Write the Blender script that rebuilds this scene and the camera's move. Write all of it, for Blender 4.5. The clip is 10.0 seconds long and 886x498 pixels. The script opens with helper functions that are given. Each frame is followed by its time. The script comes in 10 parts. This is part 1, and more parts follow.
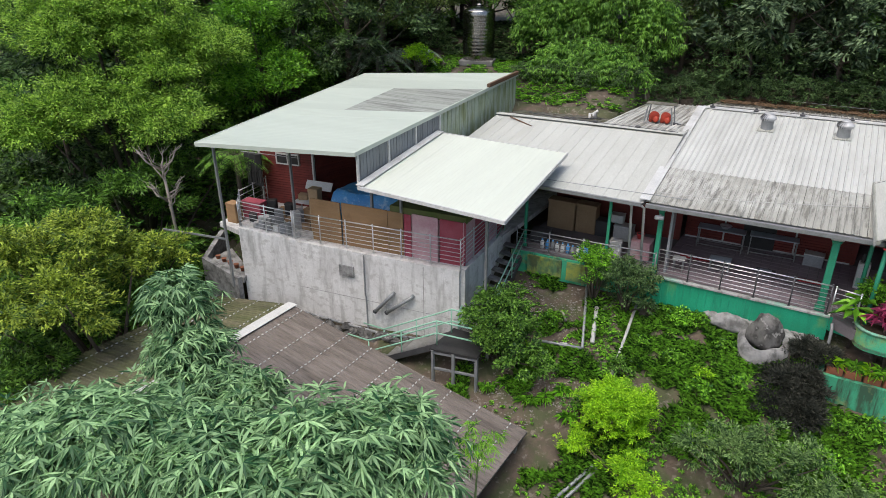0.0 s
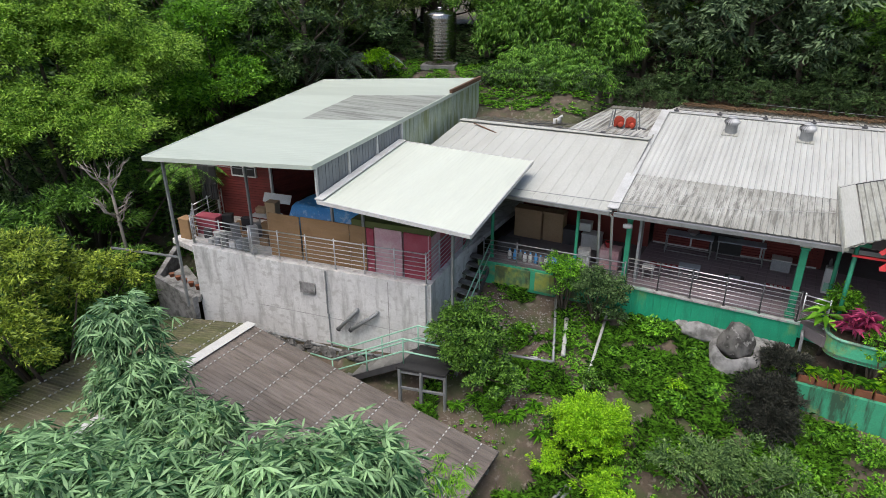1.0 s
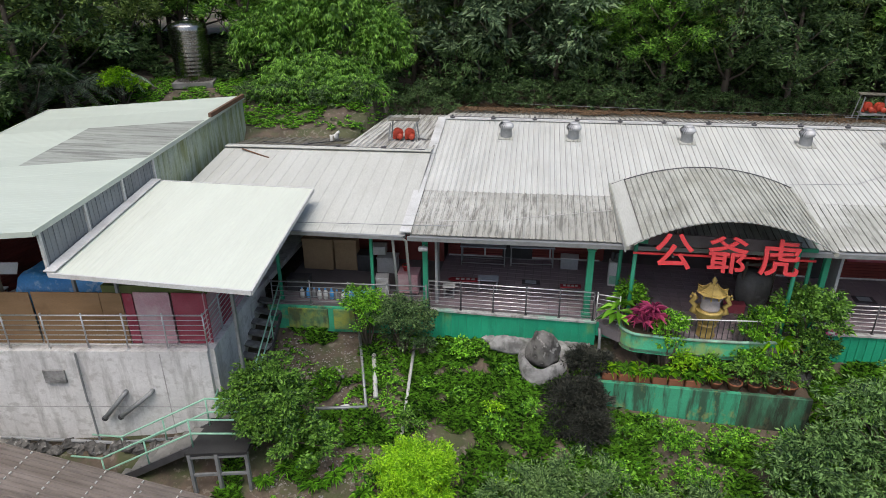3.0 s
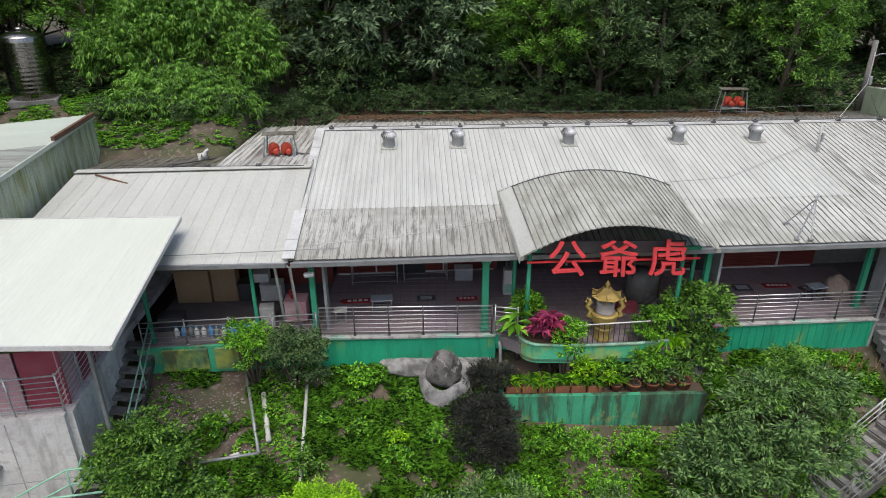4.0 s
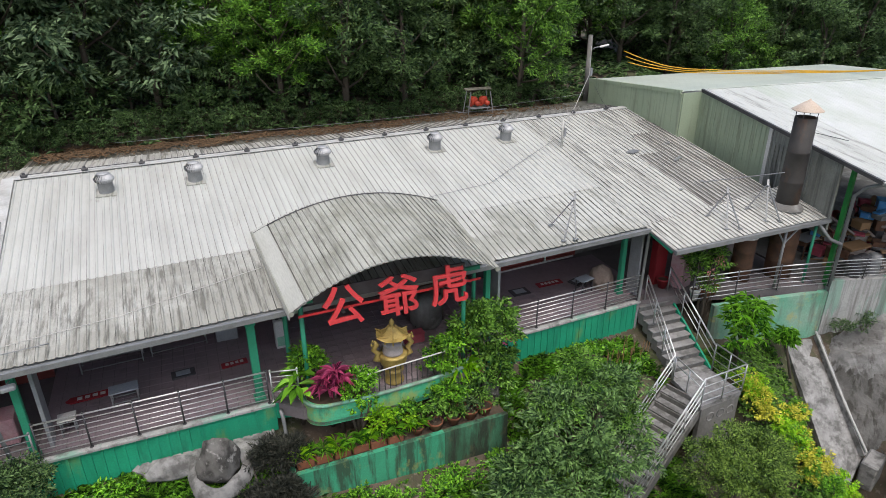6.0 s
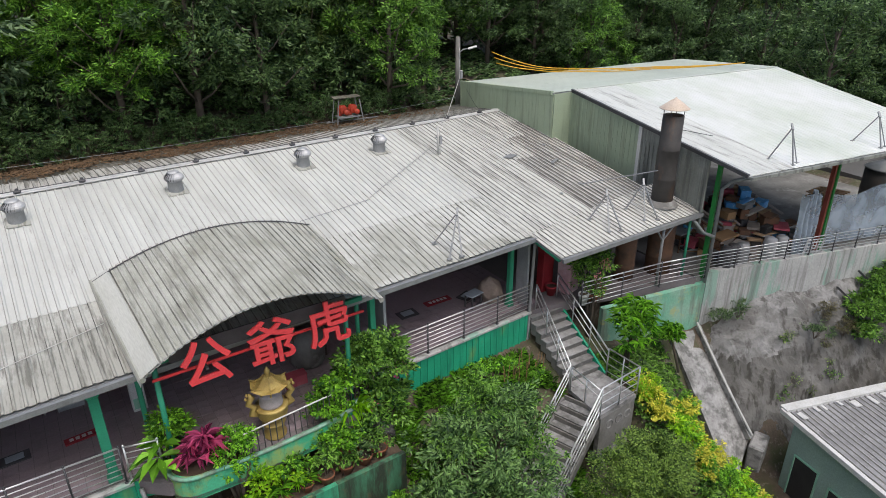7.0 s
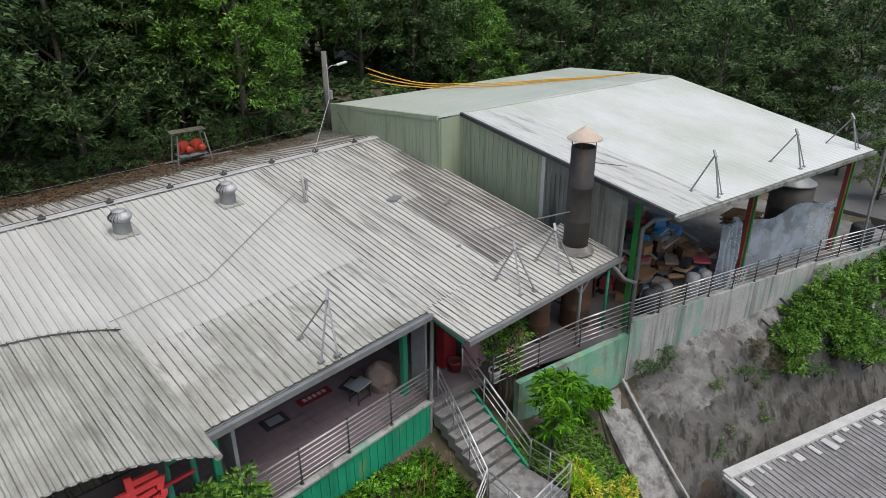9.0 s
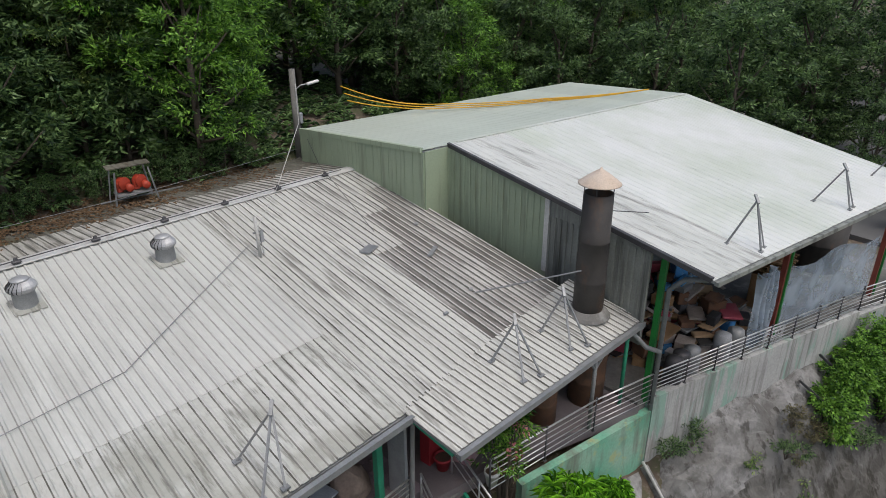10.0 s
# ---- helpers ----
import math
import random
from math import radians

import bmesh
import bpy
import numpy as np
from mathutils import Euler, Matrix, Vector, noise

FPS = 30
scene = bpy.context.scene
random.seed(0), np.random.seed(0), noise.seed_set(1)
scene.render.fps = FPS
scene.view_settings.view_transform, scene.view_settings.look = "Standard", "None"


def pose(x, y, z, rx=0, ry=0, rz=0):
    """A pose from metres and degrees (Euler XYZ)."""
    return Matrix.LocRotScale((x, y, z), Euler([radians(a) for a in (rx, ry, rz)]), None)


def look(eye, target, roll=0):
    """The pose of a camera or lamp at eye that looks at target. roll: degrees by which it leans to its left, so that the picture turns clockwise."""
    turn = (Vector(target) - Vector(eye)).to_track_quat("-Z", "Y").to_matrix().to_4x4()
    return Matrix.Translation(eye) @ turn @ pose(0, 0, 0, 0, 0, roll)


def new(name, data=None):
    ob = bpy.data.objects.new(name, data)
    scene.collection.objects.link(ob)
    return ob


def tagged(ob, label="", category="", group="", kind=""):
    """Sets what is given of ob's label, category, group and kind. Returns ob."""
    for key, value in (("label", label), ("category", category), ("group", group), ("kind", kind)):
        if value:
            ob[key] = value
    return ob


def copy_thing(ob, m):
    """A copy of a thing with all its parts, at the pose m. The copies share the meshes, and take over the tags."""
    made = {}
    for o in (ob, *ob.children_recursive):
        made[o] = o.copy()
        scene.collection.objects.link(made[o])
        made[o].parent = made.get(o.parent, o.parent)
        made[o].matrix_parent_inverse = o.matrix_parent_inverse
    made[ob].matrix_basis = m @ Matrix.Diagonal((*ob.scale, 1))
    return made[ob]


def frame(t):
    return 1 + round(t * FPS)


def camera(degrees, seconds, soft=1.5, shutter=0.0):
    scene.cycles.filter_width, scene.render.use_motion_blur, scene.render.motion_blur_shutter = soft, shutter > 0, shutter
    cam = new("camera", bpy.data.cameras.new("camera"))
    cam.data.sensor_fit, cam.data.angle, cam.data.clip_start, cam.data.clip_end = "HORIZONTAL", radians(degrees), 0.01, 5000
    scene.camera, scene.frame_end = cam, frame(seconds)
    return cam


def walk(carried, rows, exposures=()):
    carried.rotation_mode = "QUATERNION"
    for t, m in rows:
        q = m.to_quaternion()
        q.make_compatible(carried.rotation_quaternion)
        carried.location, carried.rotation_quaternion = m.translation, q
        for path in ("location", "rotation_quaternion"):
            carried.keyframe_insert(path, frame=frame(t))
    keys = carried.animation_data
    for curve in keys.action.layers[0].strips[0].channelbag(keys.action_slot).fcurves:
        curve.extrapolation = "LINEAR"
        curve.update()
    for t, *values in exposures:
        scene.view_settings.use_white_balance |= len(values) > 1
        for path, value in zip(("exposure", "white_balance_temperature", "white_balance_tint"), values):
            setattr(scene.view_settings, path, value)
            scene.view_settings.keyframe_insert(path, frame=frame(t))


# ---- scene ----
cam = camera(69.1, 10.0, soft=0.42)
PATH = [
    (0, (-0.032, 0.266, 10.107), (-1.022, 1.798, 9.288), -0.2),
    (0.5, (-0.215, 0.594, 10.144), (-1.191, 2.137, 9.327), -0.2),
    (1, (-0.422, 1.032, 10.186), (-1.325, 2.618, 9.369), -0.2),
    (1.5, (-0.613, 1.514, 10.249), (-1.385, 3.169, 9.432), -0.3),
    (2, (-0.778, 2.052, 10.328), (-1.406, 3.765, 9.508), -0.3),
    (2.5, (-0.914, 2.592, 10.397), (-1.392, 4.351, 9.575), -0.3),
    (4, (-1.054, 4.318, 10.534), (-1.042, 6.14, 9.71), -0.3),
    (4.5, (-0.985, 4.915, 10.59), (-0.802, 6.727, 9.763), -0.3),
    (5, (-0.878, 5.517, 10.639), (-0.524, 7.302, 9.81), -0.3),
    (5.5, (-0.704, 6.16, 10.664), (-0.182, 7.903, 9.833), -0.3),
    (7, (0.379, 8.211, 10.692), (1.384, 9.725, 9.856), -0.3),
    (7.5, (0.942, 8.921, 10.669), (2.075, 10.342, 9.834), -0.3),
    (8, (1.613, 9.73, 10.658), (2.817, 11.091, 9.823), -0.2),
    (8.5, (2.455, 10.624, 10.65), (3.696, 11.952, 9.816), -0.2),
    (9, (3.521, 11.718, 10.647), (4.781, 13.028, 9.813), -0.2),
    (9.5, (4.788, 12.899, 10.639), (6.059, 14.202, 9.809), -0.3),
    (10, (6.145, 14.189, 10.629), (7.428, 15.483, 9.805), -0.3),
]
walk(cam, [(t, look(eye, target, roll)) for t, eye, target, roll in PATH], [(0.0, 0.58), (2.5, 0.5), (5.5, 0.46), (8.0, 0.35), (10.0, 0.11)])

# ---- sky and sun: bright overcast ----
world = bpy.data.worlds.new("overcast_sky")
scene.world = world
world.use_nodes = True
wn = world.node_tree
sky = wn.nodes.new("ShaderNodeTexSky")
sky.sky_type, sky.sun_disc = "NISHITA", False
sky.sun_elevation, sky.sun_rotation = radians(62), radians(200)
sky.air_density, sky.dust_density, sky.ozone_density = 1.0, 4.0, 0.6
wn.links.new(sky.outputs[0], wn.nodes["Background"].inputs[0])
wn.nodes["Background"].inputs[1].default_value = 0.14
sun = new("sun", bpy.data.lights.new("sun", "SUN"))
sun.data.energy, sun.data.angle, sun.data.color = 1.5, radians(30), (1.0, 0.98, 0.95)
sun.matrix_world = look((6, -14, 40), (0, 0, 0))

# ---- mesh helpers ----
ORIGIN = {}


class Mesh:
    """Collects vertices and faces in world metres and links them as one mesh object."""

    def __init__(self):
        self.v, self.f = [], []

    def add(self, verts, faces):
        k = len(self.v)
        self.v += [tuple(p) for p in verts]
        self.f += [tuple(k + i for i in face) for face in faces]
        return self

    def box(self, c, s, rz=0.0, m=None, bevel=0.0):
        m = m or pose(*c, 0, 0, rz)
        x, y, z = s[0] / 2, s[1] / 2, s[2] / 2
        if bevel <= 0:
            p = [m @ Vector((a * x, b * y, c_ * z)) for c_ in (-1, 1) for a, b in ((-1, -1), (1, -1), (1, 1), (-1, 1))]
            return self.add(p, [(3, 2, 1, 0), (4, 5, 6, 7), (0, 1, 5, 4), (1, 2, 6, 5), (2, 3, 7, 6), (3, 0, 4, 7)])
        b = min(bevel, x * 0.9, y * 0.9, z * 0.9)
        rings = []
        for zz, inset in ((-z, b), (-z + b, 0), (z - b, 0), (z, b)):
            xx, yy = x - inset, y - inset
            k = b if inset == 0 else b * 0.4
            rings.append([(-xx + k, -yy, zz), (xx - k, -yy, zz), (xx, -yy + k, zz), (xx, yy - k, zz), (xx - k, yy, zz), (-xx + k, yy, zz), (-xx, yy - k, zz), (-xx, -yy + k, zz)])
        p = [m @ Vector(q) for r in rings for q in r]
        f = [tuple(range(7, -1, -1)), tuple(range(24, 32))]
        for r in range(3):
            f += [(r * 8 + i, r * 8 + (i + 1) % 8, r * 8 + 8 + (i + 1) % 8, r * 8 + 8 + i) for i in range(8)]
        return self.add(p, f)

    def bar(self, a, b, w, h=None, up=(0, 0, 1)):
        """A straight bar of rectangular section from a to b."""
        a, b, h = Vector(a), Vector(b), h or w
        d = b - a
        d.normalize()
        side = d.cross(Vector(up))
        side = side.normalized() if side.length > 1e-4 else Vector((1, 0, 0))
        u = side.cross(d)
        p = [e + side * (sx * w / 2) + u * (su * h / 2) for e in (a, b) for sx, su in ((-1, -1), (1, -1), (1, 1), (-1, 1))]
        return self.add(p, [(3, 2, 1, 0), (4, 5, 6, 7), (0, 1, 5, 4), (1, 2, 6, 5), (2, 3, 7, 6), (3, 0, 4, 7)])

    def tube(self, pts, r, seg=8, cap=True):
        """A round tube along points; r is one radius or one per point."""
        pts = [Vector(p) for p in pts]
        rs = list(r) if hasattr(r, "__len__") else [r] * len(pts)
        ring, side = [], None
        for i, p in enumerate(pts):
            d = (pts[min(i + 1, len(pts) - 1)] - pts[max(i - 1, 0)]).normalized()
            if side is None:
                side = d.cross(Vector((0, 0, 1)))
                if side.length < 1e-3:
                    side = Vector((1, 0, 0))
            side = (side - d * side.dot(d)).normalized()
            up = d.cross(side)
            ring.append([p + (side * math.cos(2 * math.pi * k / seg) + up * math.sin(2 * math.pi * k / seg)) * rs[i] for k in range(seg)])
        v = [q for rr in ring for q in rr]
        f = [(i * seg + k, i * seg + (k + 1) % seg, (i + 1) * seg + (k + 1) % seg, (i + 1) * seg + k) for i in range(len(pts) - 1) for k in range(seg)]
        if cap:
            f += [tuple(range(seg - 1, -1, -1)), tuple((len(pts) - 1) * seg + k for k in range(seg))]
        return self.add(v, f)

    def lathe(self, profile, c=(0, 0, 0), seg=16, m=None):
        """Turns a profile of (radius, height) about an upright axis at c."""
        m = m or Matrix.Translation(c)
        v = [m @ Vector((r * math.cos(2 * math.pi * k / seg), r * math.sin(2 * math.pi * k / seg), z)) for r, z in profile for k in range(seg)]
        n = len(profile)
        f = [(i * seg + k, i * seg + (k + 1) % seg, (i + 1) * seg + (k + 1) % seg, (i + 1) * seg + k) for i in range(n - 1) for k in range(seg)]
        f += [tuple(range(seg - 1, -1, -1)), tuple((n - 1) * seg + k for k in range(seg))]
        return self.add(v, f)

    def slab(self, corners, t):
        """A plate: corners of its top, counter-clockwise from above, and its thickness."""
        n = len(corners)
        top = [Vector(p) for p in corners]
        low = [p - Vector((0, 0, t)) for p in top]
        return self.add(top + low, [tuple(range(n)), tuple(range(2 * n - 1, n - 1, -1))] + [(i, n + i, n + (i + 1) % n, (i + 1) % n) for i in range(n)])

    def wall(self, a, b, za, zb, t):
        """An upright wall of thickness t from plan point a to b; za, zb: (bottom, top) at either end."""
        a, b = Vector((*a[:2], 0)), Vector((*b[:2], 0))
        d = (b - a).normalized()
        n = Vector((-d.y, d.x, 0)) * (t / 2)
        p = []
        for e, (lo, hi) in ((a, za), (b, zb)):
            for s in (-1, 1):
                p += [e + n * s + Vector((0, 0, lo)), e + n * s + Vector((0, 0, hi))]
        return self.add(p, [(0, 4, 5, 1), (6, 2, 3, 7), (1, 5, 7, 3), (2, 6, 4, 0), (2, 0, 1, 3), (4, 6, 7, 5)])

    def done(self, name, material, parent=None, label="", smooth=False, at=None):
        return mesh_object(name, self.v, self.f, material, parent, label, smooth, at)


def mesh_object(name, v, f, material, parent=None, label="", smooth=False, at=None):
    o = ORIGIN.get(parent, Vector((0, 0, 0))) if parent else Vector(at or (0, 0, 0))
    me = bpy.data.meshes.new(name)
    if isinstance(v, np.ndarray):
        v = (v - np.array(o)).tolist()
    else:
        v = [(p[0] - o.x, p[1] - o.y, p[2] - o.z) for p in v]
    me.from_pydata(v, [], f)
    if smooth:
        me.shade_smooth()
    for mt in material if isinstance(material, (list, tuple)) else [material]:
        me.materials.append(mt)
    ob = new(name, me)
    if parent:
        ob.parent = parent
    elif at:
        ob.location = at
    ORIGIN[ob] = Vector(o)
    if label:
        ob["label"] = label
    return ob


def part(name, mesh, material, parent, label="", smooth=False):
    return mesh.done(name, material, parent, label, smooth)


def thing(name, at, label, category, group="", kind=""):
    """An empty at the base of a thing; its parts are its children."""
    ob = new(name)
    ob.location = at
    ob.empty_display_size = 0.2
    ORIGIN[ob] = Vector(at)
    return tagged(ob, label, category, group, kind)


def lerp(a, b, t):
    return Vector(a).lerp(Vector(b), t)


def quad_at(q, u, v):
    a, b, c, d = q
    return lerp(lerp(a, b, u), lerp(d, c, u), v)


def sheets(parent, quad, n, ribs, h, material, v0=0.0, v1=1.0, name="sheet", rows=3, wobble=0.006, seed=1, darker=None, crest=None, narrow=False):
    """Profiled metal sheets laid side by side over quad (front left, front right, back right, back left); ribs run front to back.
    Each sheet is an object of its own with raised ribs, a rear face and edges."""
    a, b, c, d = [Vector(p) for p in quad]
    up = (b - a).cross(d - a).normalized()
    up = up if up.z > 0 else -up
    rng = random.Random(seed)
    prof = ((0.0, 0), (0.95, 0), (0.965, 1), (0.985, 1)) if narrow else ((0.0, 0), (0.6, 0), (0.7, 1), (0.88, 1))
    out = []
    for s in range(n):
        us = [(s + (r + p) / ribs) / n for r in range(ribs) for p, _ in prof] + [(s + 1) / n]
        hs = [hh for r in range(ribs) for _, hh in prof] + [0]
        e0, e1 = rng.uniform(-0.012, 0.012) / max((d - a).length, 1), rng.uniform(-0.004, 0.004)
        lift = rng.uniform(0, wobble)
        v, f, m = [], [], len(us)
        for j in range(rows + 1):
            vv = v0 + (v1 - v0) * j / rows
            if j == 0:
                vv += e0
            off = up * (lift + e1 * math.sin(3 * j / rows))
            for u, hh in zip(us, hs):
                v.append(quad_at((a, b, c, d), u, vv) + off + up * (h * hh))
        k = len(v)
        v += [p - up * 0.012 for p in v]
        for j in range(rows):
            for i in range(m - 1):
                q = (j * m + i, j * m + i + 1, (j + 1) * m + i + 1, (j + 1) * m + i)
                f.append(q)
                f.append(tuple(k + x for x in reversed(q)))
        f += [(i + 1, i, k + i, k + i + 1) for i in range(m - 1)]
        t = rows * m
        f += [(t + i, t + i + 1, k + t + i + 1, k + t + i) for i in range(m - 1)]
        for j in range(rows):
            f += [(j * m, (j + 1) * m, k + (j + 1) * m, k + j * m), ((j + 1) * m + m - 1, j * m + m - 1, k + j * m + m - 1, k + (j + 1) * m + m - 1)]
        ob = mesh_object(name, v, f, [material, darker, crest or material] if darker else material, parent)
        if darker:
            # one flank of each rib takes the darker material
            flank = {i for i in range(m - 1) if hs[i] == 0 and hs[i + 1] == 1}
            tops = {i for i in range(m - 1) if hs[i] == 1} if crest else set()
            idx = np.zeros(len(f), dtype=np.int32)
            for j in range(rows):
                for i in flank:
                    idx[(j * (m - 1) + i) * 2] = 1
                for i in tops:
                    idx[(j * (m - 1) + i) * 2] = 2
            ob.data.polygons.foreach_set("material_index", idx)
        out.append(ob)
    return out


# ---- materials ----
def nodes(mt):
    mt.use_nodes = True
    nt = mt.node_tree
    return nt, nt.nodes["Principled BSDF"]


def surf(name, c1, c2=None, rough=0.7, metal=0.0, scale=1.5, fine=30.0, stretch=(1, 1, 1), stain=None, stain2=None, bump=0.15, bump_scale=40.0, vary=0.06, spec=0.4, grain_range=(0.86, 1.1)):
    """A painted or raw surface: two colours mixed by a broad noise, a fine grain, stains of their own colour, relief, and a slight
    difference from object to object. stain: (colour, scale, stretch, low, high, strength)."""
    mt = bpy.data.materials.new(name)
    nt, bsdf = nodes(mt)
    new_node, link = nt.nodes.new, nt.links.new
    c2 = c2 or tuple(x * 0.8 for x in c1)
    co = new_node("ShaderNodeTexCoord")

    def mapped(st):
        mp = new_node("ShaderNodeMapping")
        mp.inputs["Scale"].default_value = st
        link(co.outputs["Object"], mp.inputs["Vector"])
        return mp.outputs[0]

    def noise_tex(sc, st, detail=4.0, rgh=0.55):
        n = new_node("ShaderNodeTexNoise")
        n.inputs["Scale"].default_value, n.inputs["Detail"].default_value, n.inputs["Roughness"].default_value = sc, detail, rgh
        link(mapped(st), n.inputs["Vector"])
        return n.outputs["Fac"]

    def ramp(fac, lo, hi):
        r = new_node("ShaderNodeMapRange")
        r.inputs["From Min"].default_value, r.inputs["From Max"].default_value = lo, hi
        link(fac, r.inputs["Value"])
        return r.outputs[0]

    def mix(fac, a, b, mode="MIX"):
        x = new_node("ShaderNodeMix")
        x.data_type, x.blend_type = "RGBA", mode
        if isinstance(fac, float):
            x.inputs[0].default_value = fac
        else:
            link(fac, x.inputs[0])
        for sock, val in ((x.inputs[6], a), (x.inputs[7], b)):
            if isinstance(val, tuple):
                sock.default_value = (*val, 1)
            else:
                link(val, sock)
        return x.outputs[2]

    col = mix(ramp(noise_tex(scale, stretch), 0.35, 0.68), c1, c2)
    grain = ramp(noise_tex(fine, stretch, 3.0), 0.3, 0.7)
    g = new_node("ShaderNodeMapRange")
    g.inputs["To Min"].default_value, g.inputs["To Max"].default_value = grain_range
    link(grain, g.inputs["Value"])
    info = new_node("ShaderNodeObjectInfo")
    r = new_node("ShaderNodeMapRange")
    r.inputs["To Min"].default_value, r.inputs["To Max"].default_value = 1 - vary, 1 + vary
    link(info.outputs["Random"], r.inputs["Value"])
    mul = new_node("ShaderNodeMath")
    mul.operation = "MULTIPLY"
    link(g.outputs[0], mul.inputs[0])
    link(r.outputs[0], mul.inputs[1])
    hsv = new_node("ShaderNodeHueSaturation")
    link(mul.outputs[0], hsv.inputs["Value"])
    link(col, hsv.inputs["Color"])
    col = hsv.outputs[0]
    for st in (stain, stain2):
        if st:
            sc, ssc, sst, lo, hi, amt = st
            fac = ramp(noise_tex(ssc, sst, 6.0, 0.65), lo, hi)
            m2 = new_node("ShaderNodeMath")
            m2.operation = "MULTIPLY"
            m2.inputs[1].default_value = amt
            link(fac, m2.inputs[0])
            col = mix(m2.outputs[0], col, sc)
    link(col, bsdf.inputs["Base Color"])
    bsdf.inputs["Metallic"].default_value = metal
    bsdf.inputs["Specular IOR Level"].default_value = spec
    rr = new_node("ShaderNodeMapRange")
    rr.inputs["To Min"].default_value, rr.inputs["To Max"].default_value = max(rough - 0.1, 0.03), min(rough + 0.12, 1)
    link(grain, rr.inputs["Value"])
    link(rr.outputs[0], bsdf.inputs["Roughness"])
    if bump > 0:
        bp = new_node("ShaderNodeBump")
        bp.inputs["Strength"].default_value, bp.inputs["Distance"].default_value = bump, 0.02
        link(noise_tex(bump_scale, (1, 1, 1), 5.0), bp.inputs["Height"])
        link(bp.outputs[0], bsdf.inputs["Normal"])
    return mt


def leaf_mat(name, dark, light, rough=0.5, trans=0.35, tip=None):
    """Leaves: colour from leaf to leaf, and some light let through."""
    mt = bpy.data.materials.new(name)
    nt, bsdf = nodes(mt)
    new_node, link = nt.nodes.new, nt.links.new
    geo, info, co = new_node("ShaderNodeNewGeometry"), new_node("ShaderNodeObjectInfo"), new_node("ShaderNodeTexCoord")
    n = new_node("ShaderNodeTexNoise")
    n.inputs["Scale"].default_value = 1.3
    link(co.outputs["Object"], n.inputs["Vector"])
    add = new_node("ShaderNodeMath")
    add.operation = "ADD"
    link(geo.outputs["Random Per Island"], add.inputs[0])
    link(n.outputs["Fac"], add.inputs[1])
    rm = new_node("ShaderNodeValToRGB")
    rm.color_ramp.elements[0].position, rm.color_ramp.elements[0].color = 0.3, (*dark, 1)
    rm.color_ramp.elements[1].position, rm.color_ramp.elements[1].color = 0.74, (*light, 1)
    half = new_node("ShaderNodeMath")
    half.operation = "MULTIPLY"
    half.inputs[1].default_value = 0.5
    link(add.outputs[0], half.inputs[0])
    link(half.outputs[0], rm.inputs["Fac"])
    hsv = new_node("ShaderNodeHueSaturation")
    rr = new_node("ShaderNodeMapRange")
    rr.inputs["To Min"].default_value, rr.inputs["To Max"].default_value = 0.84, 1.14
    link(info.outputs["Random"], rr.inputs["Value"])
    link(rr.outputs[0], hsv.inputs["Value"])
    link(rm.outputs[0], hsv.inputs["Color"])
    link(hsv.outputs[0], bsdf.inputs["Base Color"])
    bsdf.inputs["Roughness"].default_value = rough
    bsdf.inputs["Specular IOR Level"].default_value = 0.35
    tr = new_node("ShaderNodeBsdfTranslucent")
    link(hsv.outputs[0], tr.inputs["Color"])
    mx = new_node("ShaderNodeMixShader")
    mx.inputs[0].default_value = trans
    link(bsdf.outputs[0], mx.inputs[1])
    link(tr.outputs[0], mx.inputs[2])
    link(mx.outputs[0], nt.nodes["Material Output"].inputs["Surface"])
    return mt


STREAK = (3.0, 0.22, 3.0)
STREAK_X = (0.22, 3.0, 3.0)
roof_white = surf("painted_roof_metal", (0.50, 0.51, 0.483), (0.435, 0.442, 0.418), 0.5, 0.0, 0.6, 14, STREAK, ((0.31, 0.305, 0.28), 0.8, (1.4, 0.4, 1), 0.5, 0.74, 0.5), ((0.15, 0.135, 0.115), 5.0, (1.8, 0.22, 1), 0.63, 0.75, 0.55), 0.05, 40, 0.025, grain_range=(0.93, 1.05))
roof_left = surf("dull_roof_metal", (0.446, 0.454, 0.421), (0.403, 0.407, 0.374), 0.55, 0.0, 0.5, 12, STREAK, ((0.288, 0.277, 0.238), 0.9, (1.5, 0.3, 1), 0.54, 0.78, 0.45), ((0.18, 0.173, 0.144), 3.2, (2, 0.15, 1), 0.62, 0.76, 0.4), 0.05, 40, 0.03)
roof_worn = surf("weathered_roof_metal", (0.46, 0.462, 0.43), (0.375, 0.375, 0.345), 0.65, 0.0, 0.9, 16, (2, 0.6, 2), ((0.24, 0.238, 0.205), 0.45, (1, 1.2, 1), 0.4, 0.56, 0.65), ((0.09, 0.088, 0.073), 3.0, (2.6, 0.28, 1), 0.49, 0.64, 0.75), 0.1, 40, 0.04)
roof_mid = surf("aged_roof_metal", (0.49, 0.497, 0.468), (0.42, 0.425, 0.398), 0.6, 0.0, 0.8, 16, (2, 0.5, 2), ((0.24, 0.245, 0.205), 0.38, (1, 1.2, 1), 0.43, 0.56, 0.6), ((0.11, 0.11, 0.088), 3.2, (2.4, 0.3, 1), 0.53, 0.66, 0.65), 0.08, 40, 0.03, grain_range=(0.92, 1.05))
